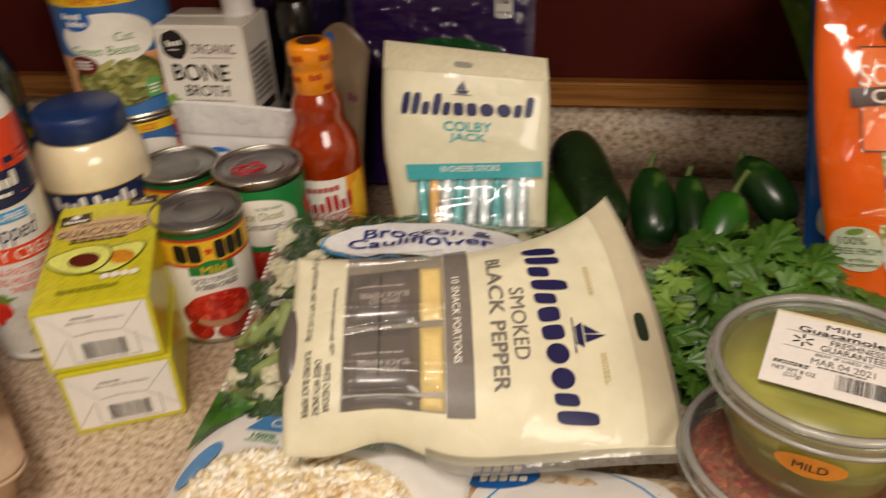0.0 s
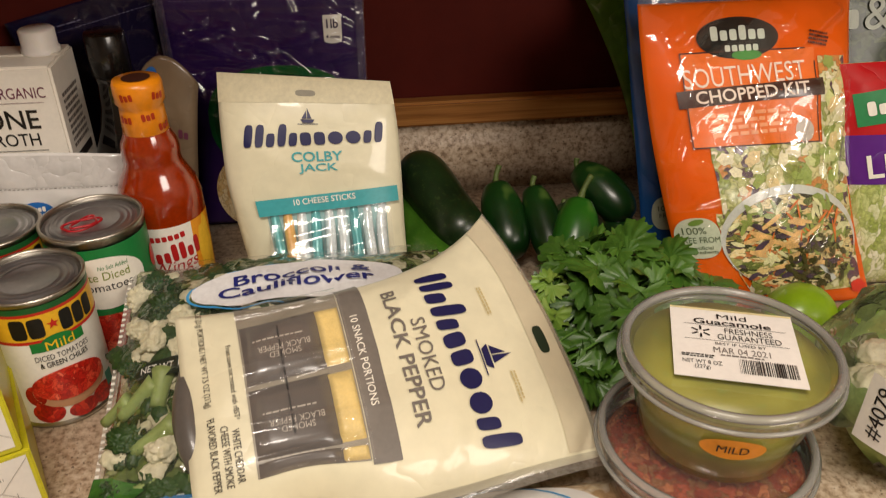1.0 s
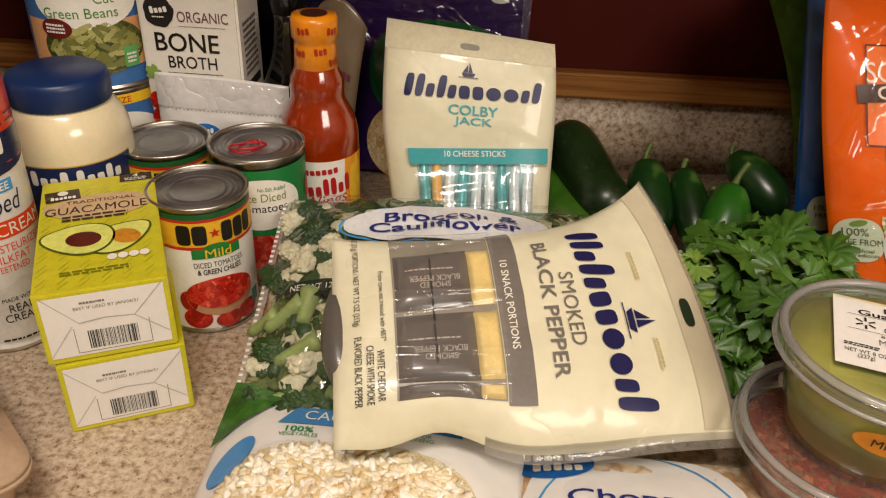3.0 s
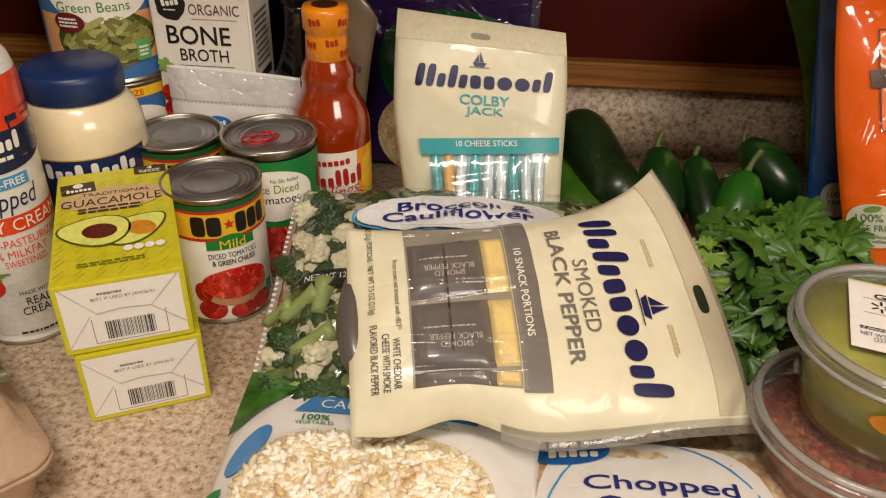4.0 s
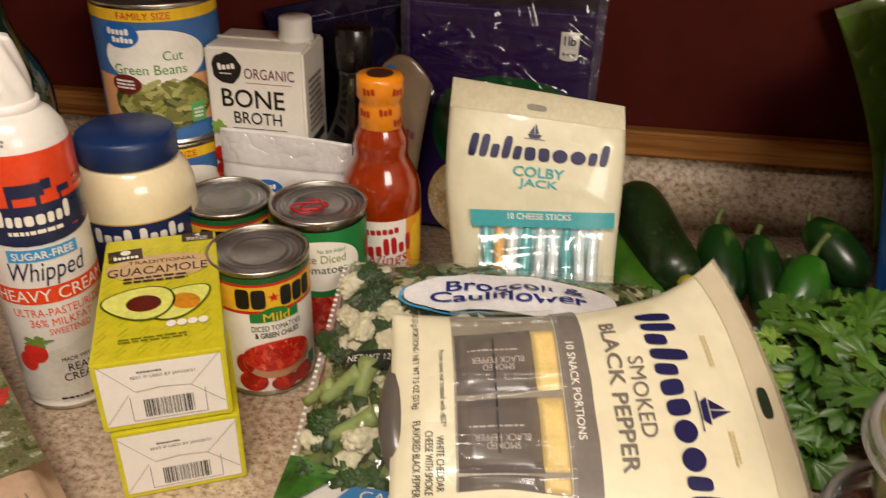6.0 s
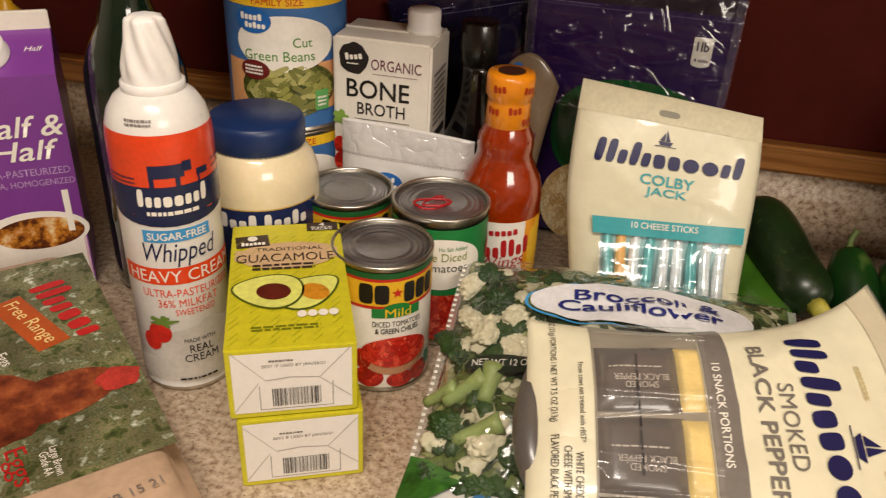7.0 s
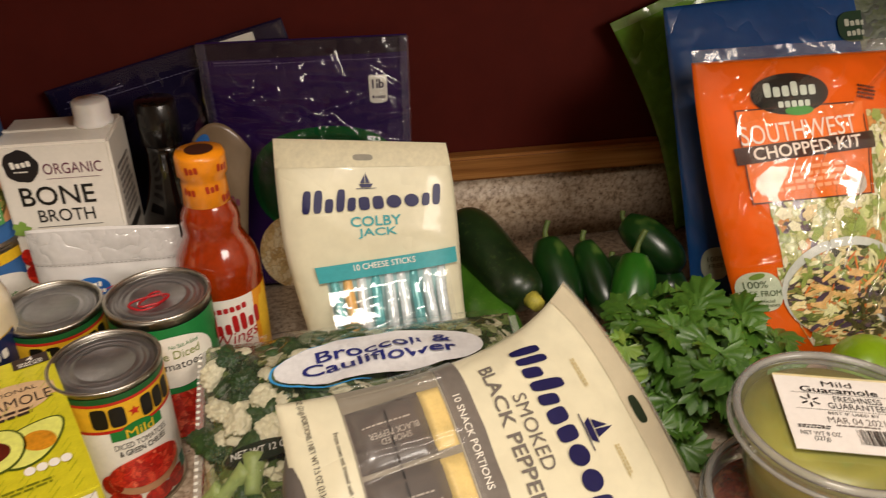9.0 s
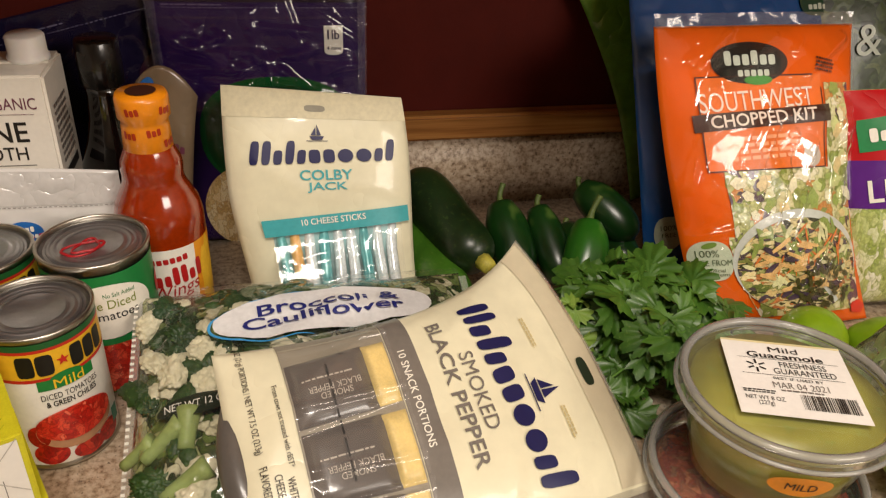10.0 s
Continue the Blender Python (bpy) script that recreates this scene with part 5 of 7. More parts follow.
lay("window_film", g_rect(-0.001, 0.034, 0.143, 0.0985, 0.0012), folded, film("slack_window_film", opacity=0.03, rough=0.10, wrinkle=0.0012, wscale=40), pep, 0.0068, "glossy slack clear film")
lay("writing", g_text("WHITE CHEDDAR", 0.1210, 0.0265, 0.038, 0.0042), PB, BLACK, pep, 0.0010)
lay("writing", g_text("CHEESE WITH SMOKE", 0.1200, 0.0205, 0.044, 0.0042), PB, BLACK, pep, 0.0010)
lay("writing", g_text("FLAVORED BLACK PEPPER", 0.1170, 0.0138, 0.053, 0.0042), PB, BLACK, pep, 0.0010)
lay("writing", g_text("OZ (21g) PORTIONS / NET WT 7.5 OZ (213g)", 0.0405, 0.0132, 0.082, 0.0045), PB, BLACK, pep, 0.0010)
lay("writing", g_text("From cows not treated with rBST*", 0.068, 0.0285, 0.056, 0.0032), PB, BLACK, pep, 0.0010)
lay("writing", g_text("BLACK PEPPER", 0.0772, 0.1308, 0.102, 0.0096, bold=0.015, fine=0.006), PB, PGREY, pep, 0.0011)
lay("writing", g_text("SMOKED", 0.0817, 0.1440, 0.052, 0.0094, bold=0.015, fine=0.006), PB, PGREY, pep, 0.0011)
lay_strokes("mark_stroke", g_mark(0.0830, 0.1680, 0.131, 0.0235, "llilimooil", turn=4.5), PB, NAVY, pep, 0.0011, "plain navy bars")
lay("ship_mark", ship_mark(0.0925, 0.1865, 0.0095), PB, NAVY, pep, 0.0011)
lay_strokes("small_print", g_join(g_lines(0.056, 0.192, 0.022, 0.004, 2, 61), g_lines(0.116, 0.192, 0.022, 0.004, 2, 62)), PB, mat("tan_print", "#cdbd8a", 0.4), pep, 0.0011)
lay("header", g_join(g_rect(0.001, 0.2110, 0.160, 0.2312, 0.004)), PB, bagfilm("header_film", "#cdc3a6", 0.32, 0.06, 0.0012, 26, 0.4), pep, 0.0007, "flat sealed tan header")
lay("hang_hole", g_oval(0.0886, 0.2185, 0.0092, 0.0036, power=0.6), PB, mat("hole_green", "#1a2b16", 0.6), pep, 0.0014, "punched hanging hole")
lay("side_seal", g_rect(0.1615, 0.085, 0.1700, 0.2315, 0.003), PB, film("seal_clear", "#b9b4a8", 0.30, 0.12, 0.0016, 40), pep, 0.0009, "clear crimped edge")
lay("top_seal", g_rect(0.0, 0.2285, 0.1640, 0.2319, 0.004), PB, film("seal_clear", "#b9b4a8", 0.30, 0.12, 0.0016, 40), pep, 0.0016, "clear crimped end")

# purple pouches of grated cheese against the wall
PURPLE = bagfilm("purple_film", "#351d56", 0.45, 0.10, 0.0026, 24, 0.3, True)
GLOSS = film("crinkled_gloss", opacity=0.0, rough=0.06, wrinkle=0.0030, wscale=26, ior=1.6)
loc = (-0.075, 0.835, 0.0)
pur = bag_thing("grated_cheese_pouch", loc, "dark purple zip pouch of grated cheese with a green band", "pouch", "purple cheese pouches")
QB = Bag(sub((-0.1650, 0.8280, 0.002), loc), (1, 0, -0.015), (0, 0.125, 0.992), 0.1805, 0.245, 0.010, 14.2, 0.0026, 20, 0.35, 4, 0.6, curl=lambda u, v: Vector((-0.012 * (1 - u / 0.1805) * v / 0.245, 0, 0)))
part("film", QB.mesh(), PURPLE, pur, "glossy dark purple film")
lay("zip_edge", g_join(*[g_rect(0.012 + 0.0042 * i, 0.2240, 0.0146 + 0.0042 * i, 0.2248) for i in range(39)]), QB, mat("zip_ink", "#6b5a84", 0.4), pur, 0.0012)
lay("small_print", g_lines(0.038, 0.2268, 0.052, 0.0022, 1, 71), QB, mat("zip_ink", "#6b5a84", 0.4), pur, 0.0012)
lay("clear_top", g_rect(0.0, 0.2290, 0.1805, 0.2440, 0.006), QB, bagfilm("empty_purple_film", "#2e2130", 0.4, 0.1, 0.0012, 24, 0.2, True), pur, 0.0010, "dull clear strip above the zip")
lay("zip_line", g_rect(0.0, 0.2150, 0.1805, 0.2166), QB, bagfilm("purple_film_light", "#463059", 0.2), pur, 0.0010)
lay("weight_label", g_join(g_rect(0.144, 0.1860, 0.1605, 0.2090), g_oval(0.1522, 0.186, 0.0082, 0.0035)), QB, WHITE, pur, 0.0012)
lay("writing", g_join(g_text("1lb", 0.1522, 0.2010, 0.0105, 0.0085, bold=0.02), g_text("4 cups", 0.1522, 0.1885, 0.0125, 0.0045, bold=0.02)), QB, mat("purple_ink", "#2c1a44", 0.4), pur, 0.0018)
lay("green_band", g_oval(0.100, 0.110, 0.070, 0.054, power=0.85), QB, bagfilm("green_film", "#176030", 0.25), pur, 0.0012, "green oval")
lay("green_shade", g_oval(0.100, 0.107, 0.065, 0.049, power=0.85), QB, bagfilm("green_film_deep", "#0f4a25", 0.25), pur, 0.0016)
lay("window", g_oval(0.066, 0.036, 0.040, 0.044), QB, pieces("grated_cheese", ["#e2c48c", "#ecd4a4", "#d6b274", "#f0deb6"], 200, gap="#b08c54", gapw=0.12, stretch=(1, 1, 0.6)), pur, 0.0020, "window on grated cheese")
lay("clear_gloss", g_rect(0.001, 0.003, 0.1795, 0.243, 0.0014), ridged(QB, creases(0.18, 0.12, 0.205, 46, 5)), GLOSS, pur, 0.0030, "crinkled clear face")
for u0, u1 in ((-0.0010, 0.0075), (0.1735, 0.1815)):
    lay("side_seal", g_rect(u0, 0.003, u1, 0.2440, 0.003), QB, film("pouch_edge_film", "#8f86a0", 0.22, 0.12, 0.0030, 60), pur, 0.0036, "clear crimped side seam")
loc = (-0.19, 0.86, 0.0)
pu2 = bag_thing("grated_cheese_pouch", loc, "dark purple zip pouch slumped sideways against the wall", "pouch", "purple cheese pouches")
Q2 = Bag(sub((-0.262, 0.8590, 0.002), loc), (0.970, 0, 0.243), (-0.243, 0.03, 0.97), 0.225, 0.2120, 0.005, 18.2, 0.0022, 30, 0.4, 4, 0.6)
part("film", Q2.mesh(), bagfilm("purple_film_deep", "#1d1536", 0.6, 0.1, 0.0022, 24, 0.5, True), pu2, "glossy dark purple film")
lay("zip_edge", g_join(*[g_rect(0.010 + 0.0042 * i, 0.1915, 0.0126 + 0.0042 * i, 0.1922) for i in range(48)], g_lines(0.045, 0.197, 0.060, 0.002, 1, 5)), Q2, mat("zip_ink2", "#8a84a4", 0.4), pu2, 0.0010)
lay("tag", g_rect(0.165, 0.196, 0.196, 0.208), Q2, WHITE, pu2, 0.0012)
lay("magenta_print", g_oval(0.150, 0.128, 0.040, 0.030), Q2, mat("magenta_print", "#3f1730", 0.45), pu2, 0.0010)
lay("clear_gloss", g_rect(0.001, 0.003, 0.224, 0.211, 0.0016), ridged(Q2, creases(0.22, 0.10, 0.20, 12, 8)), GLOSS, pu2, 0.0025, "crinkled clear face")

# a pale pouch behind the hot sauce
loc = (-0.175, 0.77, 0.0)
pale = bag_thing("pale_zip_pouch", loc, "narrow cloudy beige pouch with a blue mark, behind the hot sauce", "pouch")
YB = Bag(sub((-0.2030, 0.7650, 0.002), loc), (1, 0, -0.12), (-0.045, 0.06, 1), 0.0480, 0.2000, 0.006, 27.3, 0.0022, 26, 0.4, 4, 0.6, curl=lambda u, v: Vector((0, 0, -0.020 * (v / 0.2) ** 4 * (2 * u / 0.048 - 0.9) ** 2)))
part("film", YB.mesh(), bagfilm("cloudy_beige_film", "#7f6c55", 0.3, 0.08, 0.0022, 26, 0.7), pale, "cloudy beige film")
lay("brand_mark", g_oval(0.0085, 0.1860, 0.0080, 0.0080), YB, BLUE, pale, 0.0012, "blue oval mark")
lay_strokes("mark_stroke", g_bars(0.0370, 0.1330, 0.0090, 0.0085, [1, 0.8]), YB, mat("plum_print", "#6a3348", 0.4), pale, 0.0012, "plain plum bars")

# white pouch in front of the broth
loc = (-0.240, 0.690, 0.0)
wp = bag_thing("white_zip_pouch", loc, "white plastic zip pouch with a clear creased top edge", "pouch")
WB = Bag(sub((-0.3060, 0.6930, 0.001), loc), (1, 0, 0.02), (0, 0.190, 0.98), 0.1165, 0.1440, 0.012, 22.4, 0.0026, 24, 0.35, 4, 0.5, curl=lambda u, v: Vector((0.0, -0.006 * (v / 0.144) ** 3, -0.009 * (u / 0.1165) ** 1.5 * (v / 0.144) ** 2)))
part("film", WB.mesh(), bagfilm("white_film", "#d9d6d2", 0.25, 0.05, 0.0022, 24, 0.6), wp, "white glossy film")
lay("clear_top", g_rect(0.0, 0.1150, 0.1165, 0.1420), WB, bagfilm("grey_clear_film", "#c6c3bf", 0.16, 0.1, 0.0035, 44, 1.0), wp, 0.0008, "clear creased film edge")
lay("zip_line", g_join(*[g_rect(0.003 + 0.0036 * i, 0.1136, 0.0052 + 0.0036 * i, 0.1142) for i in range(31)]), WB, GREY, wp, 0.0012)
logo_oval("brand_mark", WB, 0.044, 0.094, 0.0135, 0.0085, wp, 0.0012)
lay("red_curve", g_ring(0.074, 0.075, 0.034, 0.021, 0.0009), WB, RED, wp, 0.0012)

# ---- frozen vegetable bags ----
FLORET = avocado_skin("broccoli_green", "#34521f", "#122a0e", 420, 0.55, 0.0028)
CAULI = mat("cauliflower_white", "#d6cfb0", 0.55, vary=0.12, scale=120, bump=0.0012, bscale=260)
STALK = mat("broccoli_stalk", "#93a362", 0.5, vary=0.15, scale=60)
loc = (-0.055, 0.51, 0.0)
brc = bag_thing("frozen_vegetable_bag", loc, "clear and white bag of frozen broccoli and cauliflower florets", "bag")
GB = Bag(sub((-0.174, 0.408, 0.008), loc), (1, 0.0, 0.0), (0, 0.955, 0.295), 0.236, 0.226, 0.030, 31.0, 0.0030, 26, 0.55, 3.2, 1.0, lumps=0.008, lfreq=34)
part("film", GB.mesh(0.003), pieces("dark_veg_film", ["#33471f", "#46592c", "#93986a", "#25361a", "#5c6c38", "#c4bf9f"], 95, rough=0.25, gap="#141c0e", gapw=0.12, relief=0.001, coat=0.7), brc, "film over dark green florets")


def clump(center, r, n, seed, squash=0.7, fine=4, deep=0.55):
    """A knobbly floret head: a lump built of many small swellings."""
    bm = bmesh.new()
    bmesh.ops.create_icosphere(bm, subdivisions=fine, radius=1.0)
    for v in bm.verts:
        d = v.co.normalized()
        k = 1 - deep * noise.voronoi(d * n + Vector((seed, 0, 0)))[0][0]
        v.co = Vector(center) + d * r * (0.62 + 0.5 * k) * (1 if d.z > 0 else squash)
    return bm


rnd = random.Random(8)
for i in range(100):
    u, v = rnd.uniform(0.006, 0.115), rnd.uniform(0.010, 0.218)
    if i > 80:
        u = rnd.uniform(0.10, 0.235)
    r = rnd.uniform(0.007, 0.0145)
    c = GB(u, v, -r * 0.50)
    squeeze = Matrix.Translation(c) @ pose(0, 0, 0, 17, 0, rnd.uniform(0, 180)) @ Matrix.Diagonal((rnd.uniform(1.0, 1.6), rnd.uniform(0.65, 0.95), 0.8, 1)) @ Matrix.Translation(-c)
    if rnd.random() < 0.55:
        bm = clump(c, r, 11.0, i * 3.1)
        bm.transform(squeeze)
        part("broccoli_floret", bm, FLORET, brc, "dark green broccoli floret")
    else:
        bm = clump(c, r * 0.95, 2.2, i * 2.3)
        bm.transform(squeeze)
        part("cauliflower_floret", bm, CAULI, brc, "pale cauliflower floret")
for u, v, r, kind in ((0.031, 0.173, 0.0160, 0), (0.046, 0.160, 0.0120, 1), (0.029, 0.146, 0.0150, 1), (0.008, 0.196, 0.0130, 1), (0.015, 0.158, 0.0125, 1), (0.012, 0.128, 0.0120, 0), (0.050, 0.132, 0.0130, 1), (0.018, 0.070, 0.0170, 0), (0.044, 0.060, 0.0140, 1), (0.040, 0.034, 0.0180, 0), (0.012, 0.036, 0.0150, 0), (0.070, 0.050, 0.0150, 0), (0.020, 0.205, 0.0120, 0)):
    c = GB(u, v, -r * 0.25)
    # an uneven head: its outline bulges at a few places and is knobbly all over
    bm = clump(c, r, 3.2 if kind else 6.5, u * 900 + v * 300, 0.8, 5, 0.55 if kind else 0.8)
    for q in bm.verts:
        d = q.co - c
        q.co = c + d * (1 + 0.28 * noise.noise(d.normalized() * 1.7 + Vector((u * 500, v * 300, 0)))) * (1 - 0.10 * noise.voronoi(d.normalized() * (8 if kind else 17))[0][0])
    bm.transform(Matrix.Translation(c) @ pose(0, 0, 0, 17, 0, u * 9000) @ Matrix.Diagonal((1.15, 0.9, 0.72, 1)) @ Matrix.Translation(-c))
    part("cauliflower_floret" if kind else "broccoli_floret", bm, CAULI if kind else FLORET, brc, "large pale cauliflower floret" if kind else "large dark green broccoli floret")
for u0, v0, u1, v1, r in ((0.010, 0.088, 0.034, 0.104, 0.0062), (0.036, 0.086, 0.038, 0.112, 0.0068), (0.022, 0.060, 0.050, 0.072, 0.0060), (-0.004, 0.092, 0.016, 0.098, 0.0050)):
    p0, p1 = GB(u0, v0, 0.002), GB(u1, v1, 0.003)
    part("stalk_piece", tube([p0.lerp(p1, k / 6) for k in range(7)], lambda t, r=r: r * (0.75 + 0.5 * t * t), 12), STALK, brc, "pale green stalk")
for i in range(8):
    u, v = rnd.uniform(0.01, 0.09), rnd.uniform(0.03, 0.20)
    p0, p1 = GB(u, v, 0.001), GB(u + rnd.uniform(0.012, 0.026), v + rnd.uniform(-0.018, 0.018), 0.0)
    part("stalk_piece", tube([p0.lerp(p1, k / 4) for k in range(5)], lambda t: 0.0050 - 0.002 * t, 10), STALK, brc, "pale green stalk")
lay("name_panel", g_oval(0.1280, 0.1735, 0.0755, 0.0205, turn=5, power=0.9), GB, mat("panel_white", "#e4e4e4", 0.3, coat=0.5), brc, 0.0115, "white oval panel with blue edge")
lay("panel_edge", g_turn(g_arc(0.1270, 0.1725, 0.0780, 0.0230, 0.0020, 95, 262), 0.127, 0.1725, 5), GB, mat("sky_blue_print", "#3f97cf", 0.35), brc, 0.0108)
lay("writing", g_text("Broccoli &", 0.1310, 0.1795, 0.0980, 0.0100, turn=5, bold=0.02), GB, mat("royal_print", "#232a72", 0.4), brc, 0.0128)
lay("writing", g_text("Cauliflower", 0.1270, 0.1685, 0.1100, 0.0100, turn=5, bold=0.02), GB, mat("royal_print", "#232a72", 0.4), brc, 0.0128)
lay("weight_panel", g_oval(0.042, 0.113, 0.024, 0.0080, turn=4), GB, mat("dark_panel", "#20291a", 0.35), brc, 0.0068)
lay("writing", g_text("NET WT 12 OZ", 0.043, 0.114, 0.040, 0.0055, turn=4), GB, WHITE, brc, 0.0074)
lay("clear_film", g_rect(0.002, 0.002, 0.234, 0.224), GB, film("clear_bag_film", opacity=0.012, rough=0.08, wrinkle=0.009, wscale=30), brc, 0.0078, "glossy clear film")

for u0, u1, v0, v1 in ((-0.0050, 0.0010, 0.020, 0.222), (0.235, 0.241, 0.020, 0.222)):
    lay("side_seam", g_rect(u0, v0, u1, v1, 0.003), GB, film("seam_film", "#dcdcd4", 0.30, 0.12, 0.0030, 70), brc, 0.0012, "clear crimped side seam")
for k in range(40):
    lay("seam_tooth", g_rect(-0.0048, 0.022 + 0.005 * k, -0.0022, 0.0242 + 0.005 * k), GB, WHITE, brc, 0.0018)

WHITEBAG = bagfilm("white_bag_film", "#e6e2dc", 0.3, 0.04, 0.0018, 20, 0.5)
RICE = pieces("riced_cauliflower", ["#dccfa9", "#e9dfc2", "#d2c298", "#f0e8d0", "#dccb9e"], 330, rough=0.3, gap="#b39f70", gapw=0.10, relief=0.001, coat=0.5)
loc = (-0.09, 0.34, 0.0)
ric = bag_thing("riced_cauliflower_bag", loc, "white and green bag of frozen riced cauliflower with clear window", "bag")
RB = Bag(sub((-0.186, 0.240, 0.003), loc), (0.985, -0.04, 0.0), (0.045, 0.985, 0.10), 0.190, 0.215, 0.022, 44.0, 0.0026, 20, 0.5, 3.2, 0.15)
part("film", RB.mesh(), WHITEBAG, ric, "white printed film")
lay("window", g_oval(0.0905, 0.107, 0.076, 0.056, turn=0, power=0.7), RB, RICE, ric, 0.0008, "window on riced cauliflower")
rnd = random.Random(77)
ico = bmesh.new()
bmesh.ops.create_icosphere(ico, subdivisions=2, radius=1.0)
iv, if_ = [v.co.copy() for v in ico.verts], [[v.index for v in fc.verts] for fc in ico.faces]
gv, gf = [], []
for i in range(1150):
    a, q = rnd.uniform(0, 2 * math.pi), rnd.random() ** 0.5
    u, v = 0.0905 + 0.072 * q * math.copysign(abs(math.cos(a)) ** 0.75, math.cos(a)), 0.107 + 0.052 * q * math.copysign(abs(math.sin(a)) ** 0.75, math.sin(a))
    c, turn = RB(u, v, 0.0010), pose(0, 0, 0, rnd.uniform(-30, 30), rnd.uniform(-30, 30), rnd.uniform(0, 360))
    size, k0 = Vector((rnd.uniform(0.0026, 0.0062), rnd.uniform(0.0016, 0.0027), rnd.uniform(0.0013, 0.0020))), len(gv)
    for d in iv:
        k = 1 + 0.35 * noise.noise(d * 1.4 + Vector((i * 3.7, 0, 0)))
        gv.append(c + (turn @ Vector((d.x * size.x * k, d.y * size.y * k, d.z * size.z * k))))
    gf += [[k0 + n for n in fc] for fc in if_]
grains = part("rice_grains", (gv, gf), island_mat("riced_grain", ["#e6d8b4", "#f2ebd6", "#f6f1e4", "#ece0c2", "#f6f2e6", "#dac494"]), ric, "small pale pieces of cauliflower")
tagged(grains, kind="stuff")
lay("window_film", g_oval(0.0905, 0.107, 0.075, 0.055, power=0.7), RB, film("rice_window_film", opacity=0.02, rough=0.10, wrinkle=0.006, wscale=30), ric, 0.0052, "glossy clear film")
lay("green_corner", g_join(([(0.0, 0.215), (0.058, 0.2145), (0.036, 0.197), (0.016, 0.176), (0.0, 0.160)], [[0, 4, 3], [0, 3, 2], [0, 2, 1]])), RB, photo("herb_green", [(0.3, "#163a10"), (0.5, "#2f6a22"), (0.7, "#4f8a34")], 70, 0.3), ric, 0.0045, "printed green corner")
lay("brand_mark", g_mark(0.0560, 0.2060, 0.042, 0.0150, "lill", 0.18, turn=8), RB, mat("emerald_print", "#1f8a4c", 0.35), ric, 0.0012, "plain green bars")
lay("blue_panel", g_join(g_rect(0.0475, 0.1768, 0.152, 0.1930), ([(0.0385, 0.1768), (0.0475, 0.1768), (0.0475, 0.1930)], [[0, 1, 2]])), RB, mat("panel_blue", "#3f86c2", 0.35, coat=0.4), ric, 0.0012, "blue panel")
lay("writing", g_text("CAULIFLOWER", 0.094, 0.1850, 0.080, 0.0088), RB, WHITE, ric, 0.0018)
lay("writing", g_join(g_text("100%", 0.0535, 0.1718, 0.017, 0.0050, bold=0.02), g_text("VEGETABLES", 0.0535, 0.1670, 0.024, 0.0030)), RB, mat("emerald_print", "#1f8a4c", 0.35), ric, 0.0012)
lay("writing", g_join(g_text("NO", 0.1010, 0.1720, 0.013, 0.0055, bold=0.02), g_text("SAUCE OR\nSEASONING", 0.1230, 0.1720, 0.024, 0.0065)), RB, mat("emerald_print", "#1f8a4c", 0.35), ric, 0.0012)
lay("side_badge", g_oval(0.0185, 0.146, 0.0080, 0.020, turn=-24), RB, mat("panel_blue", "#3f86c2", 0.35), ric, 0.0016)
lay("green_edge", g_rect(0.0, 0.02, 0.010, 0.120), RB, mat("emerald_print", "#1f8a4c", 0.35), ric, 0.0016)

loc = (0.075, 0.33, 0.0)
oni = bag_thing("chopped_onion_bag", loc, "white bag of frozen chopped vegetables with a blue mark", "bag")
OB = Bag(sub((0.000, 0.226, 0.003), loc), (1, -0.015, 0.0), (0.015, 0.99, 0.07), 0.158, 0.196, 0.020, 52.0, 0.0026, 22, 0.5, 3.2, 0.15)
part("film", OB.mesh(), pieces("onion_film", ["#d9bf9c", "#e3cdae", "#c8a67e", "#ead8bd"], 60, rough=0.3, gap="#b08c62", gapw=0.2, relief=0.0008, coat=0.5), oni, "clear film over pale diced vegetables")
lay("white_panel", g_oval(0.074, 0.075, 0.072, 0.118, power=0.55), OB, WHITEBAG, oni, 0.0010, "white printed panel")
lay("panel_edge", g_ring(0.074, 0.075, 0.076, 0.121, 0.0014), OB, mat("sky_blue_print", "#3f97cf", 0.35), oni, 0.0012)
logo_oval("brand_mark", OB, 0.0250, 0.1815, 0.0255, 0.0145, oni, 0.0018)
lay("writing", g_text("Chopped", 0.076, 0.1505, 0.088, 0.0150, bold=0.01), OB, mat("royal_print", "#232a72", 0.4), oni, 0.0016)
lay("writing", g_text("Onions", 0.072, 0.1340, 0.070, 0.0150, bold=0.01), OB, mat("royal_print", "#232a72", 0.4), oni, 0.0016)

# ---- vegetables ----
def crook(points, n=24):
    """A smooth line through the points."""
    p = [Vector(q) for q in points]
    p = [2 * p[0] - p[1]] + p + [2 * p[-1] - p[-2]]
    out = []
    for i in range(1, len(p) - 2):
        for k in range(n):
            t = k / n
            a, b, c, d = p[i - 1], p[i], p[i + 1], p[i + 2]
            out.append(0.5 * (2 * b + (c - a) * t + (2 * a - 5 * b + 4 * c - d) * t * t + (3 * b - a - 3 * c + d) * t ** 3))
    return out + [p[-2]]


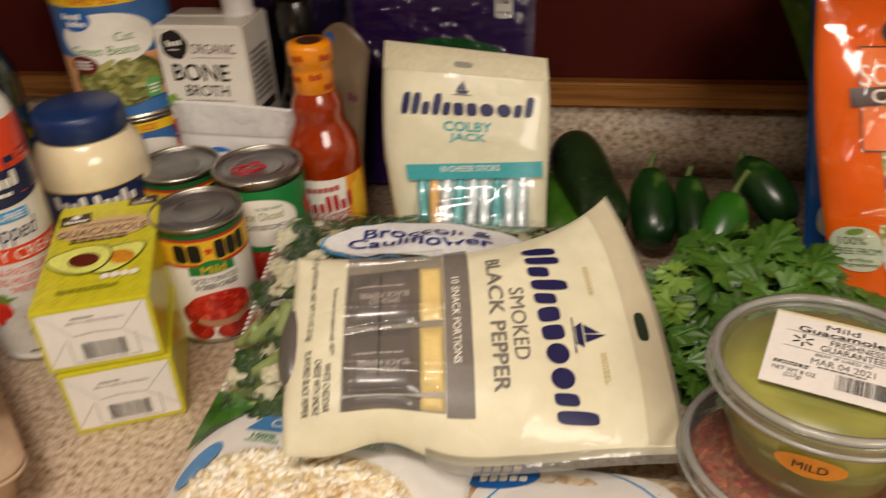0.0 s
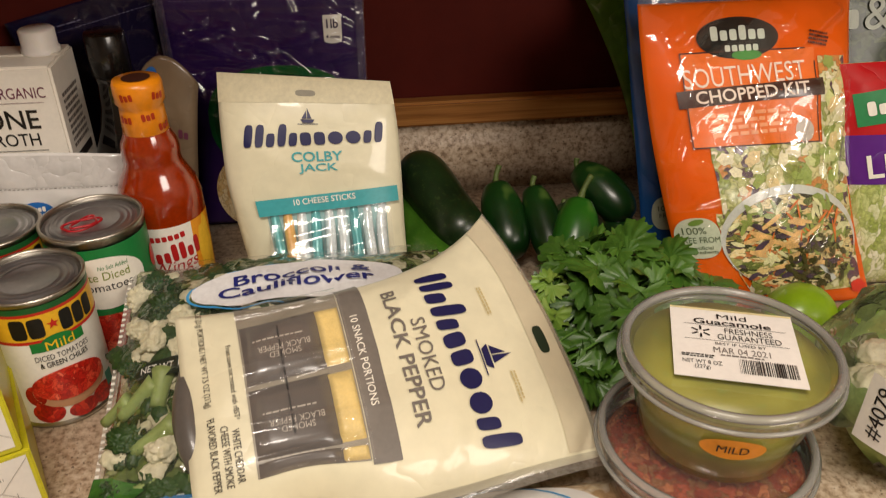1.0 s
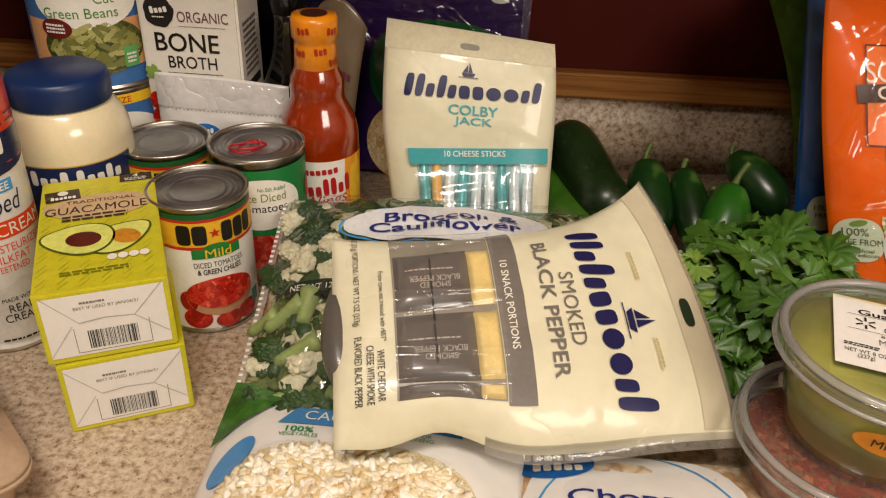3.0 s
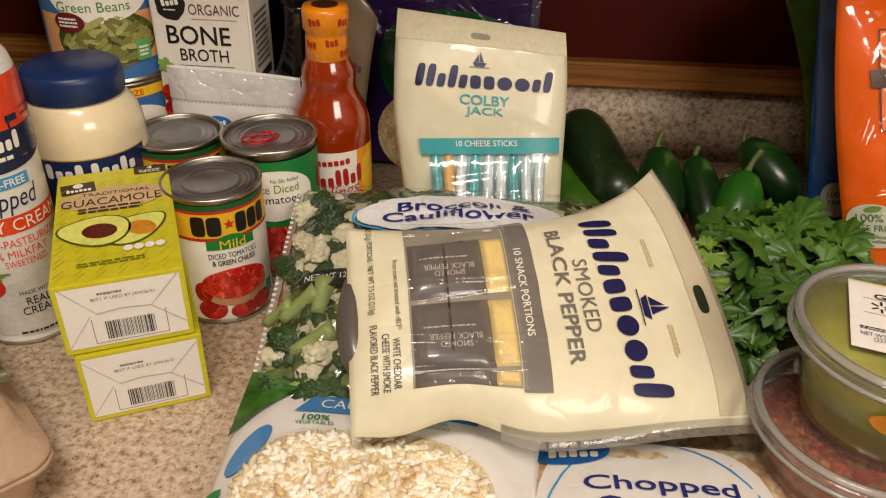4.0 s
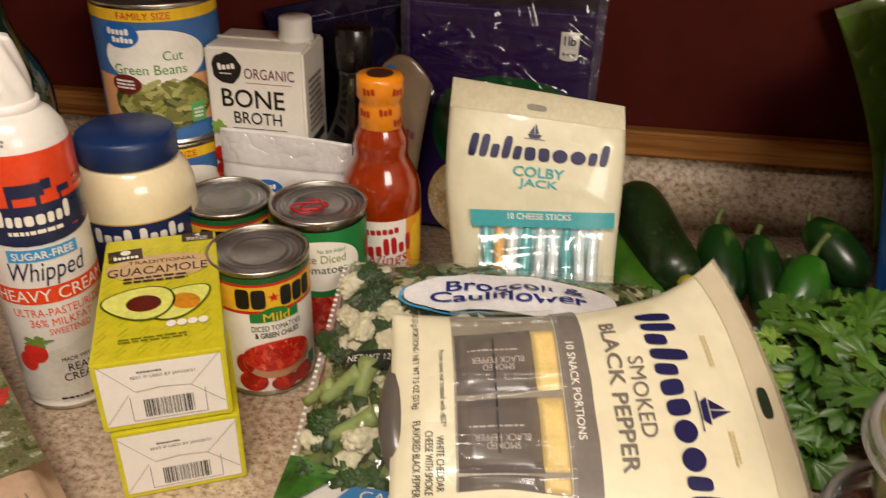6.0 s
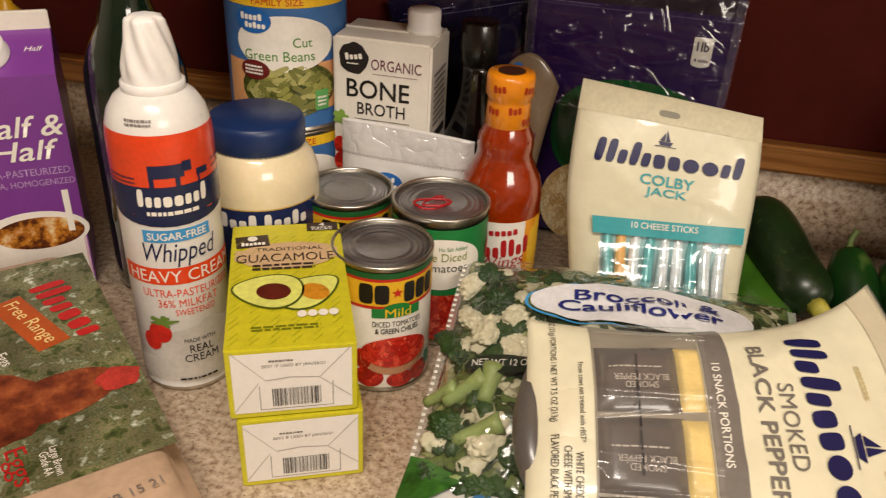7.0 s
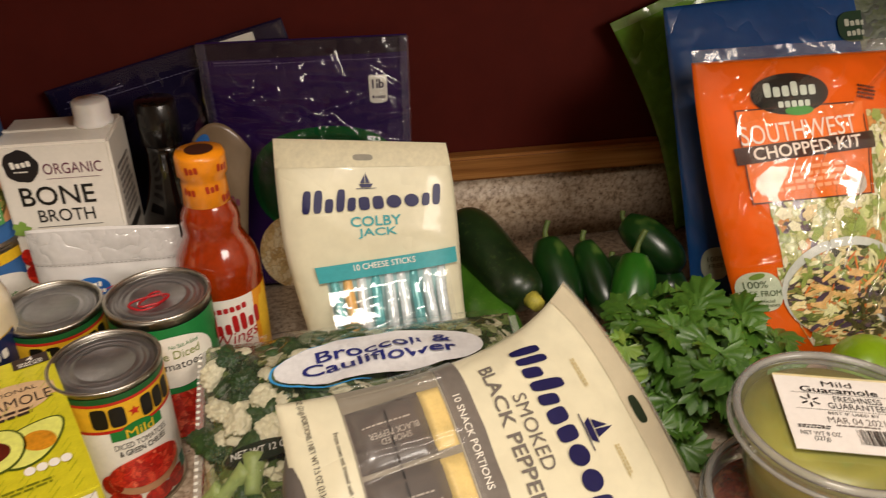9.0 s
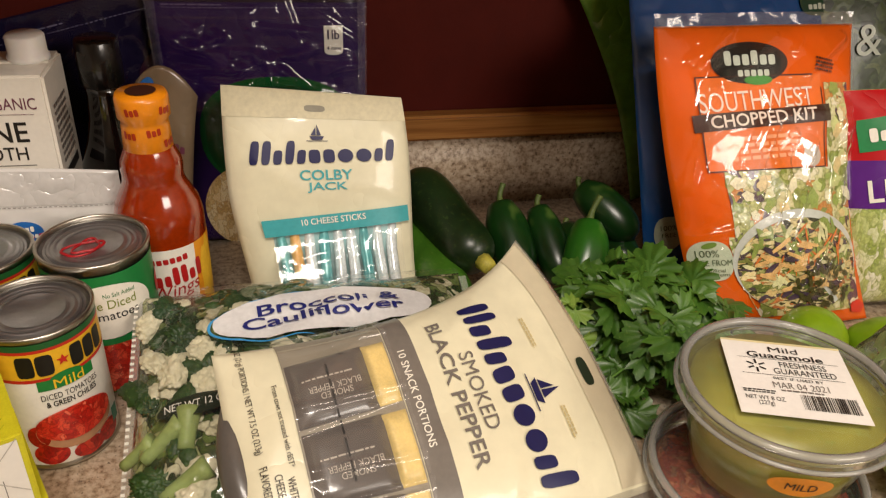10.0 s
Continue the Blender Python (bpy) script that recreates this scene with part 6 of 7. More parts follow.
ZUC = avocado_skin("zucchini_skin", "#1a2e12", "#0c1a09", 260, 0.34, fleck=0.10)
ZUC2 = avocado_skin("zucchini_skin_light", "#3f6a1c", "#25480f", 240, 0.3, fleck=0.15)
JAL = avocado_skin("jalapeno_skin", "#153a11", "#0a230b", 30, 0.30, 0.0002)
JAL2 = avocado_skin("jalapeno_skin_bright", "#2a6318", "#194a11", 30, 0.28, 0.0002)
STEM = mat("pepper_stem", "#4c5c24", 0.6, vary=0.3, scale=90)


def zucchini(name_mat, pts, r, label):
    z = thing("zucchini", pts[0], label, "vegetable", "zucchini")
    q = [Vector(p) - Vector(pts[0]) for p in pts]
    part("flesh", tube(crook(q, 14), lambda t: r * max(0.02, 1 - abs(2 * t - 1) ** 5) ** 0.5 * (1.05 - 0.14 * t), 28), name_mat, z)
    d = (q[-1] - q[-2]).normalized()
    part("stem_end", tube([q[-1] - d * 0.003, q[-1] + d * 0.004, q[-1] + d * 0.010], lambda t: 0.0085 * (1 - 0.2 * t), 9), mat("cut_stem", "#a9a03c", 0.6, vary=0.25, scale=90, bump=0.0006), z, "pale yellow cut stem")


zucchini(ZUC, [(0.058, 0.804, 0.071), (0.072, 0.757, 0.061), (0.087, 0.717, 0.049), (0.100, 0.682, 0.046)], 0.0262, "dark green zucchini leaning on the backsplash")
zucchini(ZUC2, [(0.018, 0.790, 0.040), (0.040, 0.745, 0.033), (0.062, 0.700, 0.026), (0.080, 0.655, 0.020)], 0.0215, "lighter green zucchini lying on the worktop")


def pepper(stem, tip, r, material, bend=(0, 0, 0), label="glossy dark green jalapeno pepper", stalk=1.0):
    s0, t0 = Vector(stem), Vector(tip)
    j = thing("jalapeno", s0, label, "vegetable", "jalapeno peppers")
    mid = (s0 + t0) / 2 - s0 + Vector(bend)
    line = crook([Vector((0, 0, 0)), mid, t0 - s0], 14)
    part("flesh", tube(line, lambda t: r * max(0.0, 1 - abs(2 * t ** 1.25 - 0.86) ** 3.0 / (1 if t < 0.5 else 1.49)) ** 0.5 + 0.0008, 24), material, j)
    d = (s0 - t0).normalized()
    part("stem", tube(crook([-d * 0.002, (d * 0.006 + Vector((0.001, 0, 0.002))) * stalk, (d * 0.010 + Vector((0.004, 0, 0.006))) * stalk], 5), lambda t: 0.0048 - 0.0026 * min(1, t * 2.2) + 0.0006 * t, 9), STEM, j, "curved green stem")


pepper((0.134, 0.754, 0.061), (0.140, 0.690, 0.019), 0.0200, JAL, stalk=1.5)
pepper((0.168, 0.744, 0.060), (0.178, 0.678, 0.017), 0.0162, JAL)
pepper((0.199, 0.695, 0.070), (0.172, 0.645, 0.018), 0.0188, JAL2, (0.004, 0, 0.006), "bright green jalapeno pepper with a long stem", 1.7)
pepper((0.219, 0.766, 0.067), (0.255, 0.712, 0.038), 0.0190, JAL, (0, 0, 0.004), "dark green pepper lying on other peppers")
pepper((0.200, 0.745, 0.034), (0.205, 0.680, 0.020), 0.0190, JAL)
pepper((0.250, 0.755, 0.026), (0.245, 0.695, 0.018), 0.0180, JAL)

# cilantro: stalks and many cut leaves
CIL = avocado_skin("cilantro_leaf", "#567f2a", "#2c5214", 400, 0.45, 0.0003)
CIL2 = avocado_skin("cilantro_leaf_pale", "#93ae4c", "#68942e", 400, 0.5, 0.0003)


def leaf_mesh(seed, size):
    """A broad, three-lobed leaf with rounded teeth, folded along its middle rib."""
    rnd_ = random.Random(seed)
    v, f = [(0, size * 0.10, 0.0)], []
    n = 61
    fold, droop = rnd_.uniform(0.05, 0.25), rnd_.uniform(0.10, 0.30)

    def lift(x, y):
        return fold * abs(x) - droop * (x * x + y * y) / size + 0.05 * size * math.sin(5.2 * x / size + seed) * math.cos(4.1 * y / size)
    for i in range(n):
        a = radians(-150 + 300 * i / (n - 1))
        lobe = 0.62 + 0.38 * abs(math.cos(1.5 * a)) ** 0.8
        tooth = 1 + 0.11 * math.sin(13 * a + seed) + 0.07 * math.sin(23 * a + 2 * seed) + rnd_.uniform(-0.03, 0.03)
        r = size * lobe * tooth
        x, y = r * math.sin(a), r * math.cos(a) * 0.95 + size * 0.25
        v.append((x, y, lift(x, y)))
    m = len(v)
    for i in range(1, n + 1):
        p = Vector(v[0]).lerp(Vector(v[i]), 0.55)
        v.append((p.x, p.y, lift(p.x, p.y) + 0.03 * size * math.cos(0.9 * i)))
    for i in range(1, n):
        f.append([0, m + i - 1, m + i])
        f.append([m + i - 1, i, i + 1, m + i])
    return mesh_of("leaf", v, f)


cil = thing("cilantro_bunch", (0.205, 0.575, 0.0), "leafy green bunch of fresh cilantro", "herb bunch")
rnd = random.Random(21)
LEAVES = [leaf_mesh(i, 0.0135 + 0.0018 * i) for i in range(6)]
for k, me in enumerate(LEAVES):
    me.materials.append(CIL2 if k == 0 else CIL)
stems = []
for i in range(58):
    # one sprig: a thin stalk that bends over, with a spray of leaves round its end
    a, rad = rnd.uniform(0, 2 * math.pi), rnd.random() ** 0.55
    x, y = 0.080 * rad * math.cos(a), 0.074 * rad * math.sin(a)
    if x > 0.050 and y < -0.020:
        continue
    z = max(0.010, 0.070 * max(0, 1 - rad ** 2.4) ** 0.5 + 0.008 - rnd.random() ** 1.3 * 0.052 + rnd.uniform(0, 0.008))
    foot = Vector((x * 0.3 + 0.01, y * 0.3 + 0.02, 0.006))
    tip = Vector((x, y, z))
    knee = foot.lerp(tip, 0.6) + Vector((rnd.uniform(-0.012, 0.012), rnd.uniform(-0.008, 0.012), 0.014))
    stems.append(tube(crook([foot, knee, tip], 5), 0.0010, 6))
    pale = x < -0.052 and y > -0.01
    out = math.degrees(a) - 90 + rnd.uniform(-35, 35)
    for k in range(rnd.randint(3, 5)):
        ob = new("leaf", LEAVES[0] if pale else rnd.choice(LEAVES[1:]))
        ob.parent = cil
        turn = out + (k - 1.5) * rnd.uniform(48, 72)
        ob.matrix_basis = Matrix.Translation(tip) @ pose(0, 0, 0, 18, 0, 0) @ pose(0, 0, 0, 0, 0, turn) @ pose(0, 0.006, 0.0015 * k, -rad * 36 + rnd.uniform(-44, 36), rnd.uniform(-40, 40)) @ Matrix.Scale(rnd.uniform(0.8, 1.25), 4)
part("stems", fuse(*stems), mat("herb_stalk", "#5f8a34", 0.5), cil, "thin green stalks")

# limes
LIME = avocado_skin("lime_skin", "#8fae1e", "#6f9414", 500, 0.3, 0.0006)


def lime(loc, r, turn):
    bm = bmesh.new()
    bmesh.ops.create_icosphere(bm, subdivisions=4, radius=1)
    for v in bm.verts:
        d = v.co.normalized()
        v.co = Vector((d.x * r * 1.12 + math.copysign(r * 0.16 * max(0, abs(d.x) - 0.86) / 0.14, d.x), d.y * r, d.z * r))
    ob = part("lime", bm, LIME, None)
    ob.matrix_basis = pose(loc[0], loc[1], loc[2], 0, 12, turn)
    return tagged(ob, "whole bright green lime", "fruit", "limes")


lime((0.345, 0.556, 0.0285), 0.0275, 20)
lime((0.402, 0.535, 0.0270), 0.0265, -35)

# ---- tubs ----
TUBPL = film("clear_tub_plastic", "#d8d8d0", 0.07, 0.06, 0.0003, 50)
CLOUDY = film("cloudy_lid_plastic", "#c9c8c0", 0.42, 0.16, 0.0004, 60)
GUAC = avocado_skin("guacamole", "#a8a440", "#85832c", 130, 0.4, 0.0016)
SALSA = pieces("salsa", ["#94402a", "#a85038", "#853222", "#ad6844", "#935438", "#86583a"], 170, rough=0.2, gap="#5c2116", gapw=0.1, relief=0.0006, coat=0.7)


def tub(name, loc, Rl, Rb, h, contents, label, full, clear):
    t = thing(name, loc, label, "tub", "dip tubs")
    rt = Rl - 0.006
    part("contents", lathe([(Rb - 0.003, 0.002), (Rb + (rt - Rb) * 0.5 - 0.002, h * 0.45), (rt - 0.0025, full - 0.001), (rt * 0.6, full), (0.0003, full + 0.0006)], 64), contents, t)
    part("bowl", lathe([(Rb * 0.8, 0.0014), (Rb - 0.001, 0.0), (Rb, 0.001), (Rb + (rt - Rb) * 0.5, h * 0.45), (rt, h - 0.008), (rt + 0.002, h - 0.007), (rt + 0.002, h - 0.004)], 72, False), clear, t, "clear plastic bowl")
    part("lid", lathe([(Rl - 0.001, h - 0.0085), (Rl, h - 0.008), (Rl + 0.0004, h - 0.002), (Rl - 0.001, h), (Rl - 0.004, h + 0.0006), (Rl - 0.0065, h - 0.0002), (Rl - 0.0085, h - 0.0035), (Rl - 0.011, h - 0.0038), (0.001, h - 0.0030)], 72, False), clear, t, "clear snap-on lid")
    part("lid_rim", fuse(moved(torus(Rl - 0.0034, 0.0027, 72, 8), Matrix.Translation((0, 0, h))), moved(torus(Rl - 0.0002, 0.0015, 72, 8), Matrix.Translation((0, 0, h - 0.0075)))), CLOUDY, t, "cloudy rolled rim")
    return t


tub("salsa_tub", (0.1985, 0.4080, 0.0), 0.0655, 0.0500, 0.0625, SALSA, "clear round plastic tub of red salsa", 0.048, TUBPL)
g_tub = tub("guacamole_tub", (0.2050, 0.4115, 0.0630), 0.0625, 0.0455, 0.0610, GUAC, "clear round plastic tub of green guacamole with a paper label", 0.056, TUBPL)
gl = flat_surf((0.0025, -0.0005, 0.0612), (math.cos(radians(-18.7)), math.sin(radians(-18.7)), 0), (math.sin(radians(18.7)), math.cos(radians(18.7)), 0))
paper = part("label", box_bm(-0.0352, -0.0297, -0.0002, 0.0352, 0.0367, 0.0002), PAPER, g_tub, "white paper label", smooth=False)
paper.matrix_basis = pose(0.0025, -0.0005, 0.0610, 0, 0, -18.7)
lay("label_edge", g_rect(-0.0352, 0.0348, 0.0352, 0.0367), gl, mat("label_cream_edge", "#e8dca8", 0.5), g_tub, 0.0003)
lay("writing", g_text("Mild", 0.0003, 0.0290, 0.0170, 0.0050, bold=0.03), gl, BLACK, g_tub, 0.0004)
lay("writing", g_text("Guacamole", 0.0, 0.0230, 0.0440, 0.0055, bold=0.02), gl, BLACK, g_tub, 0.0004)
lay("rule", g_rect(-0.028, 0.0192, 0.030, 0.0195), gl, BLACK, g_tub, 0.0004)
lay("rule", g_rect(-0.028, 0.0045, 0.030, 0.0048), gl, BLACK, g_tub, 0.0004)
for k in range(6):
    lay("burst_mark", g_turn(g_rect(-0.0185 - 0.0006, 0.0122 + 0.0018, -0.0185 + 0.0006, 0.0122 + 0.0058), -0.0185, 0.0122, 60 * k), gl, BLACK, g_tub, 0.0004)
lay("writing", g_text("FRESHNESS\nGUARANTEED", 0.0085, 0.0120, 0.0355, 0.0115), gl, BLACK, g_tub, 0.0004)
lay("writing", g_text("BEST IF USED BY", 0.003, 0.0020, 0.028, 0.0023), gl, BLACK, g_tub, 0.0004)
lay("writing", g_text("MAR 04 2021", 0.0030, -0.0040, 0.031, 0.0054), gl, GREY, g_tub, 0.0004)
lay("small_print", g_lines(0.003, -0.0085, 0.024, 0.0022, 1, 82), gl, GREY, g_tub, 0.0004)
lay("small_print", g_lines(-0.0205, -0.0110, 0.020, 0.0036, 2, 81), gl, BLACK, g_tub, 0.0004)
lay("writing", g_text("NET WT 8 OZ\n(227g)", -0.0195, -0.0190, 0.0215, 0.0085, bold=0.01), gl, BLACK, g_tub, 0.0004)
lay("barcode", g_barcode(0.0160, -0.0170, 0.031, 0.0125, 19), gl, BLACK, g_tub, 0.0004)
ts_ = round_surf([(0.0455, 0.0), (0.0510, 0.027), (0.0565, 0.053)], -108)
lay("flavour_sticker", g_oval(0.0, 0.033, 0.0175, 0.0085), ts_, mat("sticker_orange", "#e2901c", 0.4), g_tub, 0.0008, "orange oval sticker")
lay("writing", g_text("MILD", 0.0, 0.033, 0.0165, 0.0058, bold=0.02), ts_, BLACK, g_tub, 0.0012)

# ---- salad bags ----
ORANGE = bagfilm("orange_film", "#da600e", 0.5, 0.06, 0.0010, 15, 0.15, True)
KITGLOSS = film("salad_bag_gloss", opacity=0.0, rough=0.07, wrinkle=0.0016, wscale=22, ior=1.7)
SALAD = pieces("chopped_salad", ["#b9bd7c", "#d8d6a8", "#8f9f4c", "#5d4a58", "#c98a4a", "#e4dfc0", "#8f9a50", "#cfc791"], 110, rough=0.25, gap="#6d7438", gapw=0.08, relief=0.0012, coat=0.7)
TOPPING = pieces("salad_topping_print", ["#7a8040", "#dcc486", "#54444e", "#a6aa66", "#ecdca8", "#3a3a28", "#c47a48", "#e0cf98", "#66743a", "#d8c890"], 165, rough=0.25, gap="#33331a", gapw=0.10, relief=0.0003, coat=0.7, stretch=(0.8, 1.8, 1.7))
loc = (0.325, 0.65, 0.0)
org = bag_thing("salad_kit_bag", loc, "orange glossy bag of chopped salad kit with printed bowl", "bag")


def kit_curl(u, v):
    # narrower towards its foot, and thrown into long folds
    a, b = 1 - u / 0.183, u / 0.183
    x = 0.040 * (1 - v / 0.275) * a + a * (0.010 * ((v - 0.125) / 0.140) ** 2 - 0.002)
    q = (v - 0.14) / 0.135
    return Vector((x + b * (0.0105 + (0.0150 if q < 0 else 0.006) * q * q), 0, 0))


SB = Bag(sub((0.2346, 0.6060, 0.003), loc), (1, 0, 0), (0, 0.455, 0.89), 0.183, 0.2635, 0.021, 61.0, 0.0070, 15, 0.32, 3.0, 0.9, curl=kit_curl)
part("film", SB.mesh(0.0035), ORANGE, org, "glossy orange printed film")
WIN = g_join(g_rect(0.0425, 0.078, 0.174, 0.1395, 0.005), g_rect(0.147, 0.1395, 0.174, 0.212, 0.005), ([(0.0365, 0.078), (0.0425, 0.078), (0.0425, 0.1395)], [[0, 1, 2]]), g_rect(0.060, 0.012, 0.174, 0.078, 0.005), ([(0.060, 0.012), (0.060, 0.078), (0.0365, 0.078), (0.050, 0.030)], [[0, 1, 2, 3]]))
lay("salad_window", WIN, SB, SALAD, org, 0.0010, "clear window on chopped salad")
rnd = random.Random(15)
CHUNK = [mat("romaine_" + str(k), h, 0.35, vary=0.22, scale=80, bump=0.0008, coat=0.4) for k, h in enumerate(("#c9cf8c", "#e6e2c0", "#93a552", "#d9c48a"))]
for k in range(34):
    u, v = (rnd.uniform(0.052, 0.168), rnd.uniform(0.098, 0.134)) if k < 18 else (rnd.uniform(0.153, 0.170), rnd.uniform(0.110, 0.208))
    lay("lettuce_piece", g_oval(u, v, rnd.uniform(0.004, 0.0095), rnd.uniform(0.003, 0.0055), 14, 2, turn=rnd.uniform(0, 180), wob=0.16), SB, CHUNK[k % 4], org, 0.0013 + 0.00012 * (k % 5))
lay("red_fan", g_oval(0.170, 0.013, 0.009, 0.006, wob=0.06), SB, mat("red_pepper_print", "#c8321c", 0.35, vary=0.2, scale=90, coat=0.5), org, 0.0022)
lay("bowl_print", g_oval(0.1060, 0.0600, 0.0690, 0.0455), SB, mat("bowl_print_grey", "#c9ccc4", 0.3, coat=0.6), org, 0.0018, "printed salad bowl")
lay("salad_print", g_oval(0.1065, 0.0560, 0.0660, 0.0420), SB, TOPPING, org, 0.0021)


def topping(name, hexa, n, ru, rv, reach, turns, off, power=1.0):
    """Printed pieces strewn over the bowl, all of one kind."""
    out = []
    for _ in range(n):
        a, q = rnd.uniform(0, 2 * math.pi), rnd.random() ** 0.5
        out.append(g_oval(reach[0] + reach[2] * q * math.cos(a), reach[1] + reach[3] * q * math.sin(a), ru * rnd.uniform(0.7, 1.3), rv * rnd.uniform(0.8, 1.2), 12, 1, turn=rnd.uniform(*turns), wob=0.06, power=power))
    tagged(lay(name, g_join(*out), SB, mat(name + "_ink", hexa, 0.35, vary=0.3, scale=160, coat=0.5), org, off), kind="stuff")


topping("green_shred_print", "#8a9a4a", 40, 0.0065, 0.0022, (0.106, 0.072, 0.058, 0.026), (0, 180), 0.0024)
topping("pale_shred_print", "#d9d6a4", 26, 0.0060, 0.0020, (0.106, 0.066, 0.058, 0.030), (0, 180), 0.0026)
topping("carrot_shred_print", "#d9762c", 18, 0.0080, 0.0011, (0.104, 0.070, 0.056, 0.022), (20, 150), 0.0029)
topping("cabbage_shred_print", "#4b3a4c", 16, 0.0070, 0.0024, (0.090, 0.050, 0.046, 0.026), (-30, 40), 0.0031)
topping("tortilla_strip_print", "#dfb878", 20, 0.0095, 0.0020, (0.100, 0.054, 0.044, 0.024), (-25, 40), 0.0034, 0.6)
topping("seed_print", "#4e4a26", 46, 0.0034, 0.0020, (0.128, 0.040, 0.034, 0.022), (0, 180), 0.0037)
topping("seed_print", "#8a8450", 20, 0.0030, 0.0012, (0.128, 0.040, 0.034, 0.022), (0, 180), 0.0040)
lay("brand_mark", g_oval(0.0790, 0.2305, 0.0350, 0.0180), SB, mat("logo_black", "#15140f", 0.3, coat=0.6), org, 0.0014, "black oval with plain bars")
lay("leaf_mark", g_oval(0.0850, 0.2155, 0.0130, 0.0042), SB, mat("logo_leaf_green", "#3f8a34", 0.4), org, 0.0018)
lay_strokes("mark_stroke", g_join(g_bars(0.0790, 0.2345, 0.048, 0.0125, [1, 0.7, 0.75, 1, 0.7, 0.7]), g_bars(0.0810, 0.2215, 0.030, 0.0055, [1, 1, 1, 1, 1])), SB, mat("logo_pale", "#c9d0c0", 0.35), org, 0.0022)
lay("text_panel", g_rect(0.0280, 0.1395, 0.1440, 0.2195, 0.005), SB, mat("panel_orange", "#e2701a", 0.4, coat=0.1), org, 0.0012, "orange panel with dark outline")
for u0, v0, u1, v1 in ((0.0280, 0.2185, 0.1360, 0.2197), (0.0280, 0.1395, 0.0291, 0.2195), (0.1429, 0.1395, 0.1440, 0.2080), (0.0280, 0.1395, 0.1440, 0.1406)):
    lay("panel_outline", g_rect(u0, v0, u1, v1), SB, mat("outline_brown", "#3a1c10", 0.4), org, 0.0016)
lay("writing", g_text("SOUTHWEST", 0.0813, 0.1990, 0.106, 0.0165, turn=2, fine=0.006), SB, mat("pale_print", "#eadfcf", 0.35, coat=0.6), org, 0.0020)
lay("name_band", g_turn(g_rect(0.0217, 0.1760, 0.1503, 0.1905, 0.005), 0.086, 0.1833, 2.6), SB, mat("dark_brown_film", "#3b2117", 0.3, coat=0.7), org, 0.0018)
lay("writing", g_text("CHOPPED KIT", 0.0860, 0.1835, 0.100, 0.0108, turn=2.6, bold=0.02, fine=0.006), SB, mat("pale_print", "#eadfcf", 0.35), org, 0.0024)
lay("small_print", g_lines(0.0840, 0.1590, 0.076, 0.022, 4, 91, turn=2), SB, mat("pale_orange_print", "#eda878", 0.35), org, 0.0016)
lay("cup_print", g_oval(0.1300, 0.1500, 0.0085, 0.0095), SB, mat("cup_print_grey", "#b9b2a4", 0.35), org, 0.0020)
lay("corner_print", g_lines(0.1500, 0.2270, 0.020, 0.013, 4, 93, turn=-12), SB, mat("outline_brown", "#3a1c10", 0.4), org, 0.0016)
lay("claim_badge", g_oval(0.0195, 0.0650, 0.0185, 0.0175, power=0.8), SB, mat("pale_sage_print", "#bfc8ae", 0.35, coat=0.6), org, 0.0016)
lay("badge_leaf", g_oval(0.0190, 0.0785, 0.0065, 0.0024, turn=12), SB, mat("berry_leaf_print", "#6d8a3a", 0.4), org, 0.0022)
lay("writing", g_text("100%", 0.0165, 0.0715, 0.0190, 0.0060), SB, mat("sage_ink", "#4a5a3c", 0.4), org, 0.0022)
lay("writing", g_text("FREE FROM", 0.0200, 0.0635, 0.0330, 0.0050), SB, mat("sage_ink", "#4a5a3c", 0.4), org, 0.0022)
lay("writing", g_text("artificial\ningredients", 0.0210, 0.0545, 0.0250, 0.0075), SB, mat("sage_ink", "#4a5a3c", 0.4), org, 0.0022)


def pleated(u, v, off):
    """The slack clear face, thrown into a few broad slanting pleats across the middle of the bag."""
    across, along = 0.906 * u - 0.423 * v, 0.423 * u + 0.906 * v
    mask = 1.0
    for x, lo, hi in ((across, -0.010, 0.056), (along, 0.108, 0.206)):
        mask *= min(1, max(0, (x - lo) / 0.006)) * min(1, max(0, (hi - x) / 0.006))
    x = across + 0.004 * noise.noise(Vector((along * 38, across * 9, 4.0))) + 0.010
    t = (x / 0.0215) % 1.0
    rise = t / 0.80 if t < 0.80 else (1 - t) / 0.20
    return SB(u, v, off + mask * 0.0090 * rise)


lay("clear_gloss", g_rect(0.001, 0.004, 0.182, 0.262, 0.0016), ridged(pleated, [(0.060, 0.120, 0.100, 0.140, 0.0050, 0.0060), (0.078, 0.150, 0.120, 0.185, 0.0030, 0.0050), (0.030, 0.128, 0.075, 0.100, 0.0068, 0.0080), (0.008, 0.130, 0.040, 0.210, 0.0057, 0.0060), (0.055, 0.215, 0.100, 0.252, 0.0053, 0.0060), (0.110, 0.035, 0.168, 0.088, 0.0061, 0.0070), (0.030, 0.225, 0.060, 0.255, 0.0060, 0.0050), (0.120, 0.215, 0.165, 0.250, 0.0080, 0.0060), (0.150, 0.110, 0.172, 0.190, 0.0055, 0.0060)] + creases(0.18, 0.03, 0.255, 30, 9, 58)), KITGLOSS, org, 0.0046, "crinkled clear face")
lay("clear_edge", g_rect(0.0, 0.262, 0.183, 0.2738, 0.004), SB, film("clear_seal", "#c8c2b4", 0.14, 0.10, 0.006, 30, 1.6), org, 0.0012, "creased clear top seal")

